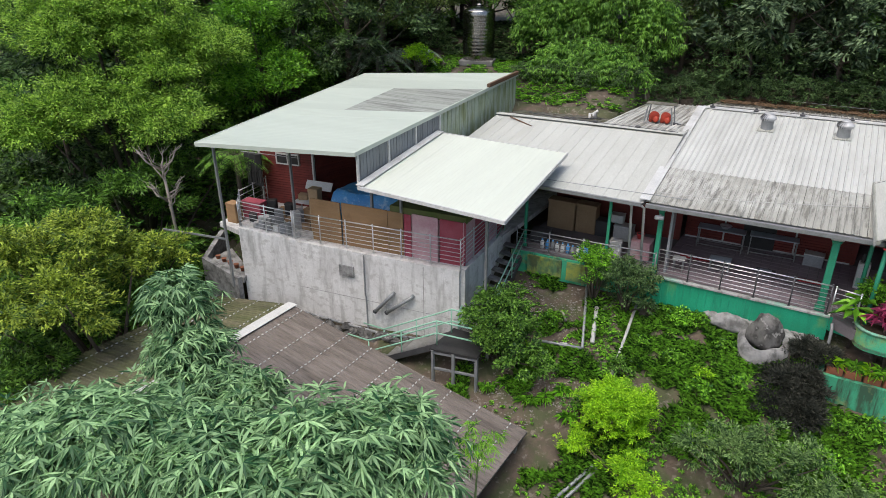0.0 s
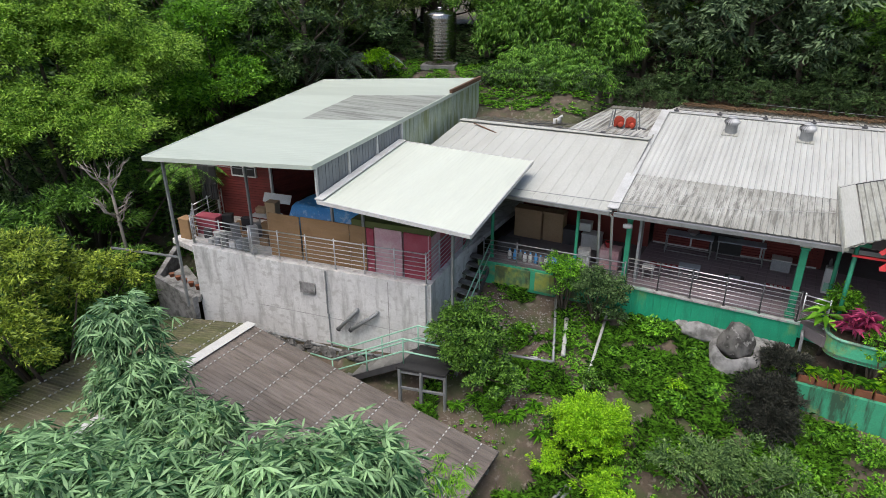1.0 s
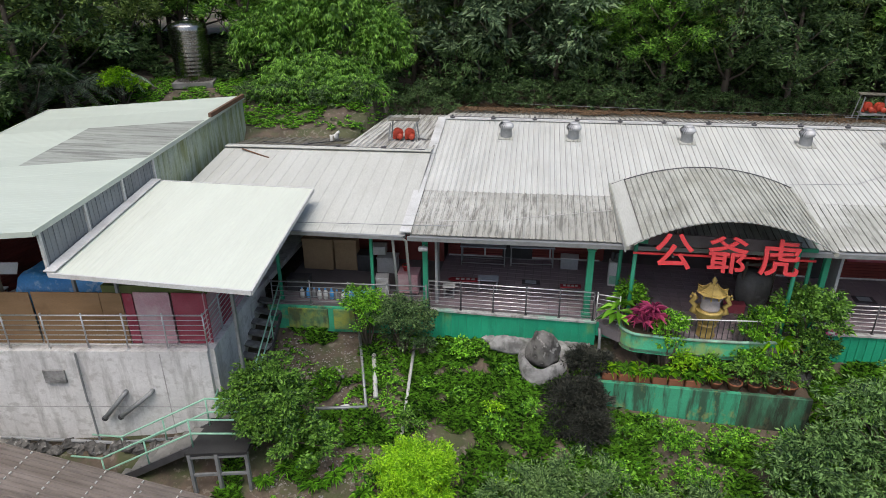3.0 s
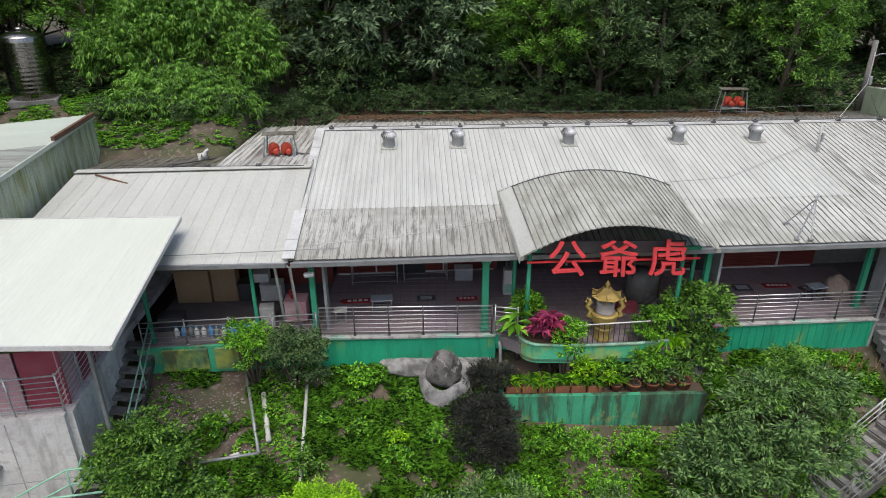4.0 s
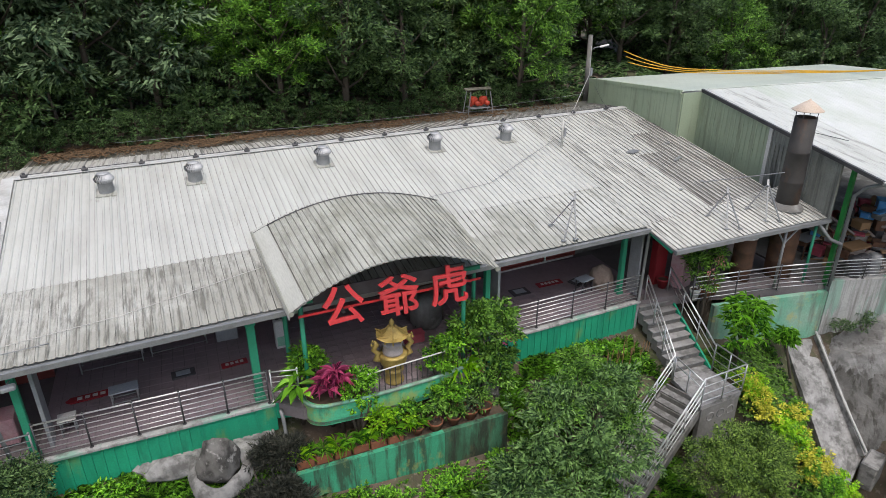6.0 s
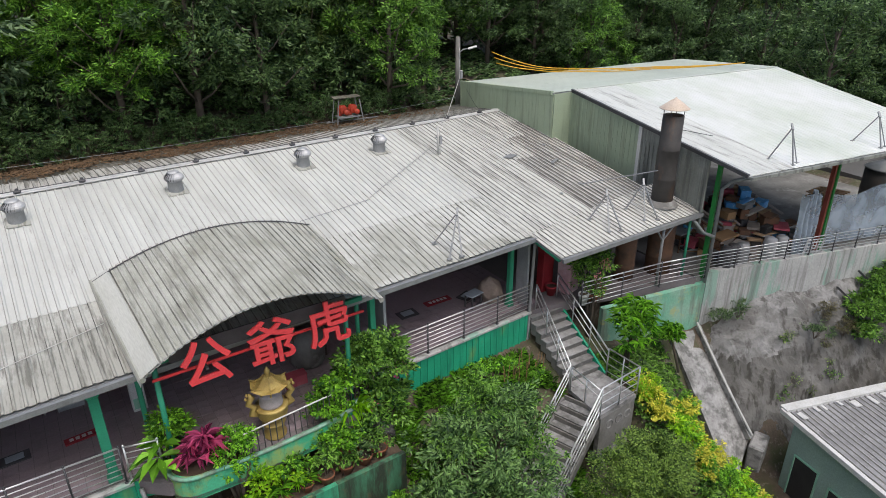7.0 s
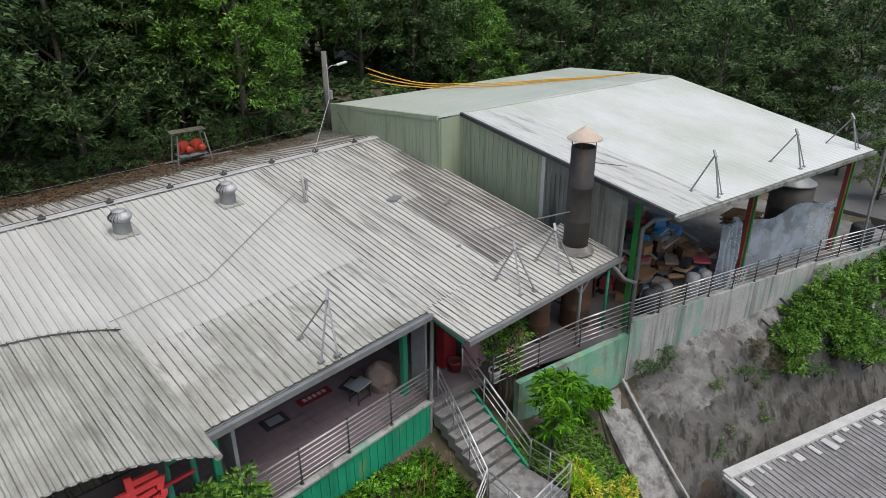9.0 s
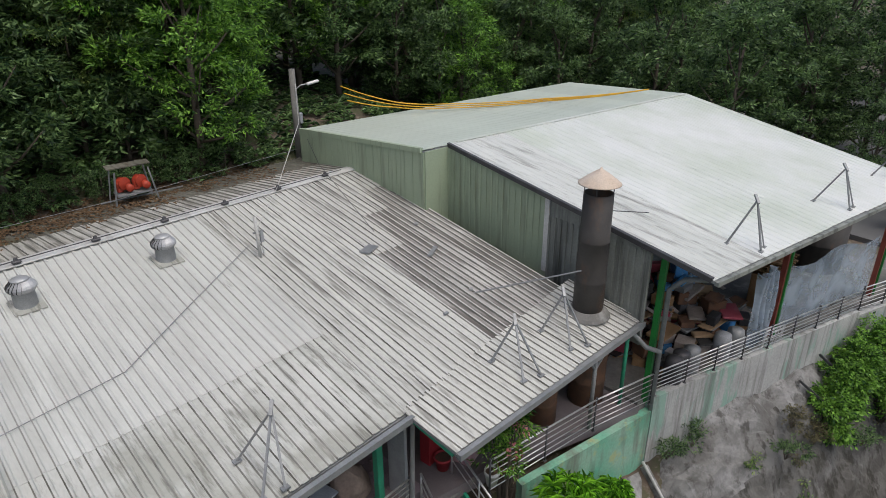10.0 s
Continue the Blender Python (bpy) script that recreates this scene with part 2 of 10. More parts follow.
roof_rear = surf("streaked_rear_roof_metal", (0.46, 0.458, 0.43), (0.34, 0.333, 0.305), 0.65, 0.0, 0.8, 16, (2, 0.5, 2), ((0.075, 0.07, 0.055), 2.4, (2.6, 0.14, 1), 0.48, 0.6, 0.7), ((0.12, 0.13, 0.06), 0.8, (1, 1, 1), 0.56, 0.7, 0.5), 0.1, 40, 0.05)
roof_brown = surf("brown_streaked_roof_metal", (0.43, 0.425, 0.40), (0.27, 0.255, 0.235), 0.65, 0.0, 0.8, 16, (2, 0.4, 2), ((0.06, 0.05, 0.043), 0.9, (2.6, 0.3, 1), 0.42, 0.58, 0.85), ((0.12, 0.105, 0.095), 4.0, (2.4, 0.2, 1), 0.5, 0.64, 0.7), 0.08, 40, 0.1)
roof_streak = surf("grey_streaked_roof_metal", (0.48, 0.485, 0.45), (0.40, 0.40, 0.37), 0.6, 0.0, 0.7, 16, (2, 0.4, 2), ((0.10, 0.095, 0.082), 1.3, (2.8, 0.25, 1), 0.52, 0.66, 0.75), ((0.17, 0.16, 0.142), 5.0, (2.4, 0.2, 1), 0.56, 0.68, 0.6), 0.06, 40, 0.05)
# colours for the one darker flank of each roof rib
rib_flank = surf("rib_flank", (0.42, 0.418, 0.395), (0.30, 0.297, 0.277), 0.8, 0.0, 1.1, 12, (2, 0.35, 2), ((0.12, 0.117, 0.103), 2.2, (2, 0.3, 1), 0.56, 0.7, 0.7))
rib_worn = surf("worn_rib_flank", (0.27, 0.267, 0.245), (0.13, 0.128, 0.112), 0.85, 0.0, 1.6, 12, (2, 0.4, 2), ((0.06, 0.058, 0.048), 2.4, (2, 0.3, 1), 0.5, 0.62, 0.8))
rib_light = surf("faint_rib_flank", (0.42, 0.43, 0.40), (0.34, 0.345, 0.32), 0.8, 0.0, 1.4, 12, (2, 0.5, 2))
rib_dark = surf("dark_rib_flank", (0.11, 0.11, 0.099), (0.187, 0.187, 0.165), 0.85, 0.0, 2.5, 12, (2, 0.6, 2))
rib_arch = surf("arch_rib_flank", (0.33, 0.33, 0.30), (0.20, 0.198, 0.175), 0.85, 0.0, 1.4, 12, (2, 0.4, 2), ((0.085, 0.08, 0.066), 2.0, (2, 0.35, 1), 0.52, 0.66, 0.7))
roof_arch = surf("arch_roof_metal", (0.42, 0.425, 0.385), (0.345, 0.35, 0.31), 0.6, 0.0, 0.9, 16, STREAK, ((0.08, 0.08, 0.065), 2.0, (2.4, 0.3, 1), 0.5, 0.68, 0.6), ((0.17, 0.175, 0.125), 0.8, (1, 1, 1), 0.47, 0.66, 0.5), 0.1)
roof_pale = surf("pale_green_roof_metal", (0.438, 0.485, 0.427), (0.402, 0.449, 0.394), 0.45, 0.0, 0.4, 10, STREAK_X, ((0.307, 0.321, 0.277), 1.0, (0.25, 2.2, 1), 0.58, 0.8, 0.35), None, 0.04, grain_range=(0.95, 1.04))
roof_streaked = surf("streaked_green_roof_metal", (0.34, 0.363, 0.326), (0.266, 0.281, 0.252), 0.55, 0.0, 0.6, 10, STREAK_X, ((0.0962, 0.0962, 0.0888), 1.8, (0.2, 3.2, 1), 0.45, 0.62, 0.75), None, 0.05)
roof_canopy = surf("canopy_roof_metal", (0.555, 0.59, 0.515), (0.525, 0.555, 0.485), 0.42, 0.0, 0.4, 10, STREAK, ((0.40, 0.41, 0.36), 1.0, (2, 0.3, 1), 0.56, 0.76, 0.3), None, 0.03, 40, 0.012, grain_range=(0.95, 1.04))
roof_east = surf("white_hall_roof_metal", (0.475, 0.515, 0.45), (0.445, 0.487, 0.425), 0.4, 0.0, 0.3, 12, STREAK, ((0.62, 0.63, 0.625), 0.2, (1.2, 0.8, 1), 0.38, 0.58, 0.8), ((0.16, 0.155, 0.14), 2.4, (2.4, 0.16, 1), 0.66, 0.76, 0.5), 0.03, 40, 0.015, grain_range=(0.96, 1.03))
roof_grimy = surf("grimy_hall_roof_metal", (0.53, 0.545, 0.52), (0.46, 0.478, 0.45), 0.45, 0.0, 0.4, 12, STREAK, ((0.13, 0.125, 0.112), 1.5, (2.6, 0.22, 1), 0.52, 0.68, 0.75), ((0.20, 0.195, 0.18), 5.0, (2.2, 0.3, 1), 0.56, 0.7, 0.6), 0.04, 40, 0.02, grain_range=(0.95, 1.04))
roof_dark = surf("brown_roof_boards", (0.135, 0.115, 0.10), (0.19, 0.165, 0.15), 0.75, 0.0, 1.2, 20, (0.3, 3, 3), ((0.06, 0.052, 0.045), 1.4, (0.4, 3, 1), 0.5, 0.7, 0.6), None, 0.15, 40, 0.14)
roof_moss = surf("mossy_roof_boards", (0.095, 0.105, 0.045), (0.15, 0.135, 0.09), 0.85, 0.0, 0.8, 20, (0.5, 2, 2), ((0.05, 0.05, 0.035), 1.4, (0.4, 3, 1), 0.5, 0.7, 0.6), None, 0.15, 40, 0.12)
roof_grey = surf("grey_house_roof", (0.25, 0.25, 0.255), (0.165, 0.165, 0.17), 0.6, 0.0, 1.1, 20, (2, 2, 2), ((0.09, 0.085, 0.08), 1.4, (1, 1, 1), 0.5, 0.72, 0.55), ((0.42, 0.42, 0.42), 3.0, (1, 1, 1), 0.56, 0.7, 0.5), 0.1, 40, 0.12)
roof_leafy = surf("leaf_strewn_roof_metal", (0.15, 0.145, 0.12), (0.08, 0.075, 0.06), 0.75, 0.0, 0.8, 18, STREAK, ((0.05, 0.035, 0.022), 3.0, (1.6, 0.4, 1), 0.48, 0.62, 0.8), ((0.085, 0.095, 0.035), 0.8, (1, 1, 1), 0.52, 0.7, 0.6), 0.15)
trim_white = surf("white_flashing", (0.532, 0.54, 0.532), (0.441, 0.441, 0.426), 0.5, 0.0, 2, 20, (1, 1, 1), ((0.266, 0.258, 0.243), 2.0, (1, 1, 1), 0.58, 0.78, 0.5))
concrete = surf("old_concrete", (0.64, 0.637, 0.625), (0.52, 0.515, 0.505), 0.9, 0.0, 0.7, 14, (1, 1, 1), ((0.22, 0.215, 0.20), 1.5, (1.8, 1.8, 0.3), 0.49, 0.68, 0.7), ((0.36, 0.35, 0.33), 3.2, (1, 1, 1.3), 0.52, 0.64, 0.6), 0.4, 18, grain_range=(0.92, 1.06))
form_mark = surf("concrete_form_mark", (0.30, 0.295, 0.285), (0.42, 0.415, 0.41), 0.9, 0.0, 2.0, 14)
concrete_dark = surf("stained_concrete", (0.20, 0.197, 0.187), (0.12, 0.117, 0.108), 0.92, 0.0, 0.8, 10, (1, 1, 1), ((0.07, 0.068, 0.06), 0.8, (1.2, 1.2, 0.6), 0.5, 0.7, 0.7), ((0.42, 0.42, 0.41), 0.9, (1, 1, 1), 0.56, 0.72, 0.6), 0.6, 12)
tile_floor = surf("veranda_floor_tiles", (0.275, 0.222, 0.244), (0.222, 0.182, 0.20), 0.55, 0.0, 0.7, 25, (1, 1, 1), ((0.085, 0.0765, 0.0765), 1.1, (1, 1, 1), 0.55, 0.75, 0.5), None, 0.05, 40, 0.1)
grout = surf("floor_grout", (0.17, 0.15, 0.155), None, 0.9)
red_wall = surf("red_brick_siding", (0.175, 0.032, 0.026), (0.13, 0.024, 0.02), 0.7, 0.0, 1.5, 30, (1, 1, 1), ((0.06, 0.02, 0.018), 1.2, (1, 1, 0.6), 0.55, 0.75, 0.5), None, 0.1, 40, 0.12)
green_sheet = surf("green_painted_sheet", (0.02, 0.33, 0.185), (0.018, 0.27, 0.15), 0.5, 0.0, 0.8, 25, (1, 1, 1), ((0.20, 0.30, 0.09), 1.3, (1, 1, 0.5), 0.6, 0.72, 0.5), ((0.015, 0.12, 0.075), 2.0, (2, 2, 0.3), 0.55, 0.72, 0.6), 0.08)
green_paint = surf("peeling_green_paint", (0.055, 0.38, 0.215), (0.035, 0.30, 0.165), 0.7, 0.0, 0.9, 20, (1, 1, 1), ((0.035, 0.045, 0.03), 1.4, (1.6, 1.6, 0.3), 0.52, 0.66, 0.8), ((0.33, 0.27, 0.09), 2.0, (1, 1, 0.7), 0.53, 0.64, 0.7), 0.3, 25)
stained_green = surf("water_stained_green_paint", (0.06, 0.36, 0.205), (0.04, 0.28, 0.155), 0.75, 0.0, 0.9, 20, (1, 1, 1), ((0.035, 0.05, 0.032), 1.5, (2.2, 2.2, 0.3), 0.47, 0.6, 0.85), ((0.30, 0.29, 0.09), 2.4, (1, 1, 0.7), 0.57, 0.66, 0.5), 0.35, 25)
# stained green paint with the shade of the slope tree mixed into its colour
shaded_green = surf("shaded_stained_green_paint", (0.06, 0.20, 0.115), (0.035, 0.09, 0.05), 0.9, 0.0, 1.3, 20, (1.4, 1.4, 0.5), ((0.028, 0.032, 0.022), 1.3, (2.0, 2.0, 0.35), 0.42, 0.56, 0.9), ((0.10, 0.09, 0.05), 3.0, (1, 1, 0.7), 0.55, 0.66, 0.6), 0.5, 25)
planter_green = surf("planter_green_paint", (0.08, 0.45, 0.26), (0.055, 0.37, 0.20), 0.7, 0.0, 0.9, 20, (1, 1, 1), ((0.33, 0.35, 0.08), 1.5, (1, 1, 1), 0.49, 0.62, 0.7), ((0.05, 0.08, 0.05), 2.2, (1.6, 1.6, 0.4), 0.58, 0.7, 0.6), 0.25, 25)
green_faded = surf("faded_green_wall", (0.12, 0.36, 0.245), (0.27, 0.40, 0.32), 0.8, 0.0, 0.7, 16, (1, 1, 1), ((0.13, 0.12, 0.10), 1.1, (2, 2, 0.3), 0.46, 0.62, 0.7), ((0.42, 0.36, 0.11), 2.0, (1, 1, 1), 0.56, 0.66, 0.5), 0.3, 20)
bare_wall = surf("bare_concrete_wall", (0.40, 0.405, 0.395), (0.31, 0.315, 0.308), 0.85, 0.0, 0.8, 14, (1, 1, 1), ((0.16, 0.35, 0.265), 0.8, (1.6, 1.6, 0.4), 0.52, 0.6, 0.65), ((0.12, 0.115, 0.105), 1.6, (2.6, 2.6, 0.14), 0.5, 0.64, 0.65), 0.4, 20)
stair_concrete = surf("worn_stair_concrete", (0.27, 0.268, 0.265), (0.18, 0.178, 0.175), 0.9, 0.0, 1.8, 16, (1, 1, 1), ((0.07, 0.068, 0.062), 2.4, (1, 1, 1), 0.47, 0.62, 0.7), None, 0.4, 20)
cement_slope_mat = surf("rough_cement", (0.118, 0.115, 0.108), (0.070, 0.068, 0.062), 0.95, 0.0, 1.3, 14, (1, 1, 0.35), ((0.20, 0.198, 0.193), 0.7, (0.8, 1, 0.8), 0.47, 0.6, 0.65), ((0.028, 0.026, 0.02), 2.0, (1.6, 1.6, 0.4), 0.5, 0.6, 0.75), 1.0, 10)
sprayed_cement = surf("sprayed_cement", (0.165, 0.163, 0.158), (0.10, 0.098, 0.093), 0.95, 0.0, 1.4, 14, (1, 1, 0.6), ((0.27, 0.269, 0.266), 0.8, (0.8, 1, 1.3), 0.48, 0.6, 0.7), ((0.045, 0.042, 0.036), 2.2, (1.3, 1.3, 0.5), 0.53, 0.64, 0.75), 0.8, 10)
cement_pale = surf("pale_stained_cement", (0.30, 0.298, 0.292), (0.19, 0.188, 0.184), 0.9, 0.0, 1.6, 12, (1, 1, 1), ((0.06, 0.059, 0.055), 2.4, (1, 1, 1), 0.44, 0.6, 0.75), None, 0.6, 14)
green_cladding = surf("green_metal_cladding", (0.33, 0.40, 0.285), (0.285, 0.35, 0.25), 0.5, 0.0, 0.6, 20, (1, 1, 1), ((0.14, 0.155, 0.11), 1.7, (2.2, 2.2, 0.16), 0.54, 0.7, 0.65), None, 0.04, grain_range=(0.94, 1.04))
clad_grey = surf("grimy_metal_cladding", (0.25, 0.265, 0.24), (0.17, 0.18, 0.165), 0.55, 0.0, 0.8, 20, (1, 1, 1), ((0.05, 0.052, 0.048), 1.8, (2.2, 2.2, 0.12), 0.48, 0.64, 0.8), None, 0.06)
clad_left = surf("mossy_metal_cladding", (0.38, 0.44, 0.36), (0.31, 0.37, 0.27), 0.55, 0.0, 0.8, 20, (1, 1, 1), ((0.17, 0.20, 0.05), 1.6, (2.0, 2.0, 0.3), 0.46, 0.62, 0.75), ((0.07, 0.08, 0.05), 2.4, (2.4, 2.4, 0.2), 0.56, 0.68, 0.6), 0.05)
clad_blue = surf("blue_grey_cladding", (0.20, 0.22, 0.235), (0.15, 0.165, 0.175), 0.45, 0.1, 0.8, 20, (1, 1, 1), None, None, 0.04)
green_post = surf("green_post_paint", (0.03, 0.27, 0.16), (0.025, 0.21, 0.12), 0.5, 0.0, 2, 30, (1, 1, 1), ((0.2, 0.2, 0.16), 2, (1, 1, 0.4), 0.6, 0.75, 0.5))
mint = surf("mint_rail_paint", (0.255, 0.476, 0.357), (0.221, 0.425, 0.315), 0.5, 0.0, 2, 30)
steel = surf("stainless_steel", (0.62, 0.63, 0.64), (0.52, 0.53, 0.54), 0.36, 0.75, 3, 30, (1, 1, 1), None, None, 0.0)
satin = surf("satin_aluminium", (0.416, 0.424, 0.432), (0.336, 0.344, 0.352), 0.5, 0.35, 3, 30)
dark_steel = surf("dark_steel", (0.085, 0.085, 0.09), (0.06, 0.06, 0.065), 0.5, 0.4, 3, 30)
galv = surf("galvanised_steel", (0.27, 0.28, 0.285), (0.21, 0.22, 0.225), 0.5, 0.35, 3, 30, (1, 1, 1), ((0.18, 0.15, 0.12), 3, (1, 1, 1), 0.6, 0.75, 0.4))
rust = surf("rusty_steel", (0.16, 0.085, 0.05), (0.10, 0.06, 0.042), 0.8, 0.2, 3, 30, (1, 1, 1), ((0.045, 0.04, 0.038), 2, (1, 1, 1), 0.5, 0.7, 0.6), None, 0.3)
soot = surf("sooty_flue_steel", (0.075, 0.07, 0.066), (0.05, 0.047, 0.045), 0.6, 0.3, 2, 25, (1, 1, 1), ((0.15, 0.08, 0.045), 1.6, (1, 1, 0.5), 0.52, 0.7, 0.7))
ply = surf("plywood", (0.30, 0.185, 0.095), (0.24, 0.145, 0.07), 0.75, 0.0, 1.2, 25, (0.6, 3, 3), ((0.14, 0.08, 0.04), 1.2, (1, 1, 1), 0.55, 0.75, 0.5))
pink = surf("faded_pink_panel", (0.52, 0.32, 0.345), (0.44, 0.25, 0.28), 0.75, 0.0, 1.2, 25, (1, 1, 1), ((0.62, 0.56, 0.56), 0.9, (1, 1, 1), 0.5, 0.66, 0.6))
crimson = surf("crimson_panel", (0.30, 0.045, 0.07), (0.36, 0.09, 0.12), 0.7, 0.0, 1.2, 25, (1, 1, 1), ((0.42, 0.22, 0.24), 1.0, (1, 1, 1), 0.55, 0.7, 0.5))
tarp_blue = surf("blue_tarpaulin", (0.06, 0.25, 0.55), (0.10, 0.33, 0.62), 0.45, 0.0, 2, 20, (1, 1, 1), ((0.42, 0.58, 0.72), 4, (1, 1, 1), 0.54, 0.62, 0.6), None, 0.5, 6)
moss_board = surf("mossy_board", (0.085, 0.115, 0.03), (0.12, 0.13, 0.05), 0.9, 0.0, 2, 20)
gold = surf("gold_paint", (0.46, 0.34, 0.11), (0.35, 0.25, 0.075), 0.45, 0.2, 4, 30, (1, 1, 1), ((0.16, 0.11, 0.05), 3, (1, 1, 1), 0.58, 0.72, 0.6))
grey_stone = surf("grey_cut_stone", (0.34, 0.31, 0.31), (0.27, 0.25, 0.25), 0.8, 0.0, 4, 30)
red_paint = surf("red_sign_paint", (0.528, 0.044, 0.048), (0.448, 0.032, 0.0384), 0.5, 0.0, 2, 25, (1, 1, 1), ((0.6, 0.224, 0.208), 2, (1, 1, 1), 0.6, 0.75, 0.4))
red_machine = surf("orange_red_enamel", (0.36, 0.045, 0.022), (0.27, 0.035, 0.018), 0.5, 0.0, 3, 30)
terracotta = surf("terracotta", (0.26, 0.095, 0.05), (0.20, 0.075, 0.042), 0.85, 0.0, 4, 30, (1, 1, 1), ((0.32, 0.26, 0.22), 3, (1, 1, 1), 0.6, 0.75, 0.4))
white_plastic = surf("white_plastic", (0.56, 0.56, 0.552), (0.496, 0.496, 0.48), 0.45, 0.0, 4, 30)
grey_plastic = surf("grey_plastic", (0.30, 0.315, 0.33), (0.25, 0.26, 0.275), 0.5, 0.0, 4, 30)
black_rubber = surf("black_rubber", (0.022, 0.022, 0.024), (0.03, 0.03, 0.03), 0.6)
blue_grey_top = surf("grey_blue_table_top", (0.33, 0.375, 0.43), (0.28, 0.32, 0.37), 0.4, 0.0, 2, 30)
pvc = surf("white_pvc", (0.44, 0.44, 0.424), (0.36, 0.36, 0.344), 0.5, 0.0, 3, 30, (1, 1, 1), ((0.2, 0.184, 0.16), 3, (1, 1, 1), 0.55, 0.75, 0.5))
yellow_tube = surf("yellow_hose", (0.62, 0.36, 0.02), (0.55, 0.30, 0.02), 0.5)
soil = surf("soil", (0.075, 0.052, 0.036), (0.12, 0.085, 0.06), 0.95, 0.0, 1.2, 8, (1, 1, 1), None, None, 0.8, 10)
asphalt = surf("asphalt", (0.11, 0.11, 0.11), (0.085, 0.085, 0.085), 0.9, 0.0, 0.5, 30)
rock_grey = surf("grey_rock", (0.15, 0.145, 0.137), (0.06, 0.058, 0.054), 0.9, 0.0, 2.6, 12, (1, 1, 1), ((0.025, 0.024, 0.022), 3.0, (1, 1, 1), 0.46, 0.6, 0.75), ((0.40, 0.39, 0.37), 4.2, (1, 1, 1), 0.57, 0.65, 0.6), 1.0, 12)
bark = surf("bark", (0.105, 0.085, 0.066), (0.065, 0.054, 0.043), 0.9, 0.0, 3, 20, (1, 1, 0.4), None, None, 0.6, 20)
bark_pale = surf("pale_dead_bark", (0.33, 0.29, 0.26), (0.24, 0.21, 0.19), 0.9, 0.0, 3, 20)
pot_white = surf("white_glazed_pot", (0.62, 0.62, 0.60), (0.5, 0.5, 0.48), 0.4)
teal_wall = surf("grey_green_plaster", (0.27, 0.37, 0.32), (0.22, 0.31, 0.27), 0.85, 0.0, 0.8, 20)
cardboard = surf("cardboard", (0.36, 0.25, 0.15), (0.30, 0.205, 0.12), 0.85, 0.0, 2, 25)
ground_mat = surf("hillside_earth", (0.115, 0.088, 0.066), (0.056, 0.044, 0.032), 0.95, 0.0, 1.3, 12, (1, 1, 1), ((0.04, 0.065, 0.016), 0.7, (1, 1, 1), 0.46, 0.58, 0.6), ((0.21, 0.185, 0.155), 5.0, (1, 1, 1), 0.56, 0.64, 0.55), 1.0, 12)
leaf_deep = leaf_mat("deep_green_leaves", (0.010, 0.034, 0.012), (0.17, 0.28, 0.095))
leaf_large = leaf_mat("large_grey_green_leaves", (0.022, 0.055, 0.027), (0.235, 0.34, 0.17))
leaf_mid = leaf_mat("mid_green_leaves", (0.015, 0.060, 0.009), (0.22, 0.43, 0.062))
leaf_lime = leaf_mat("lime_green_leaves", (0.13, 0.33, 0.010), (0.48, 0.80, 0.03), 0.5, 0.45)
leaf_bright = leaf_mat("bright_lawn_leaves", (0.022, 0.105, 0.007), (0.27, 0.60, 0.04))
leaf_bamboo = leaf_mat("bamboo_leaves", (0.024, 0.092, 0.034), (0.43, 0.68, 0.33))
leaf_olive = leaf_mat("olive_leaves", (0.032, 0.075, 0.018), (0.33, 0.45, 0.12))
leaf_yellow = leaf_mat("yellow_leaves", (0.24, 0.29, 0.02), (0.82, 0.74, 0.10))
leaf_dry = leaf_mat("dry_brown_leaves", (0.035, 0.036, 0.018), (0.19, 0.17, 0.085))
leaf_black = leaf_mat("dark_purple_leaves", (0.010, 0.014, 0.010), (0.085, 0.088, 0.068))
leaf_red = leaf_mat("crimson_leaves", (0.13, 0.014, 0.055), (0.72, 0.12, 0.28))

# ---- the hillside ----
def step(a, b, x):
    t = min(max((x - a) / (b - a), 0.0), 1.0)
    return t * t * (3 - 2 * t)


def front_y(x):
    """The line of the veranda's front edge."""
    return float(np.interp(x, (-10, -4.6, 0.5, 7.5, 12.6, 19), (20.35, 20.85, 20.9, 21.38, 21.66, 21.9)))


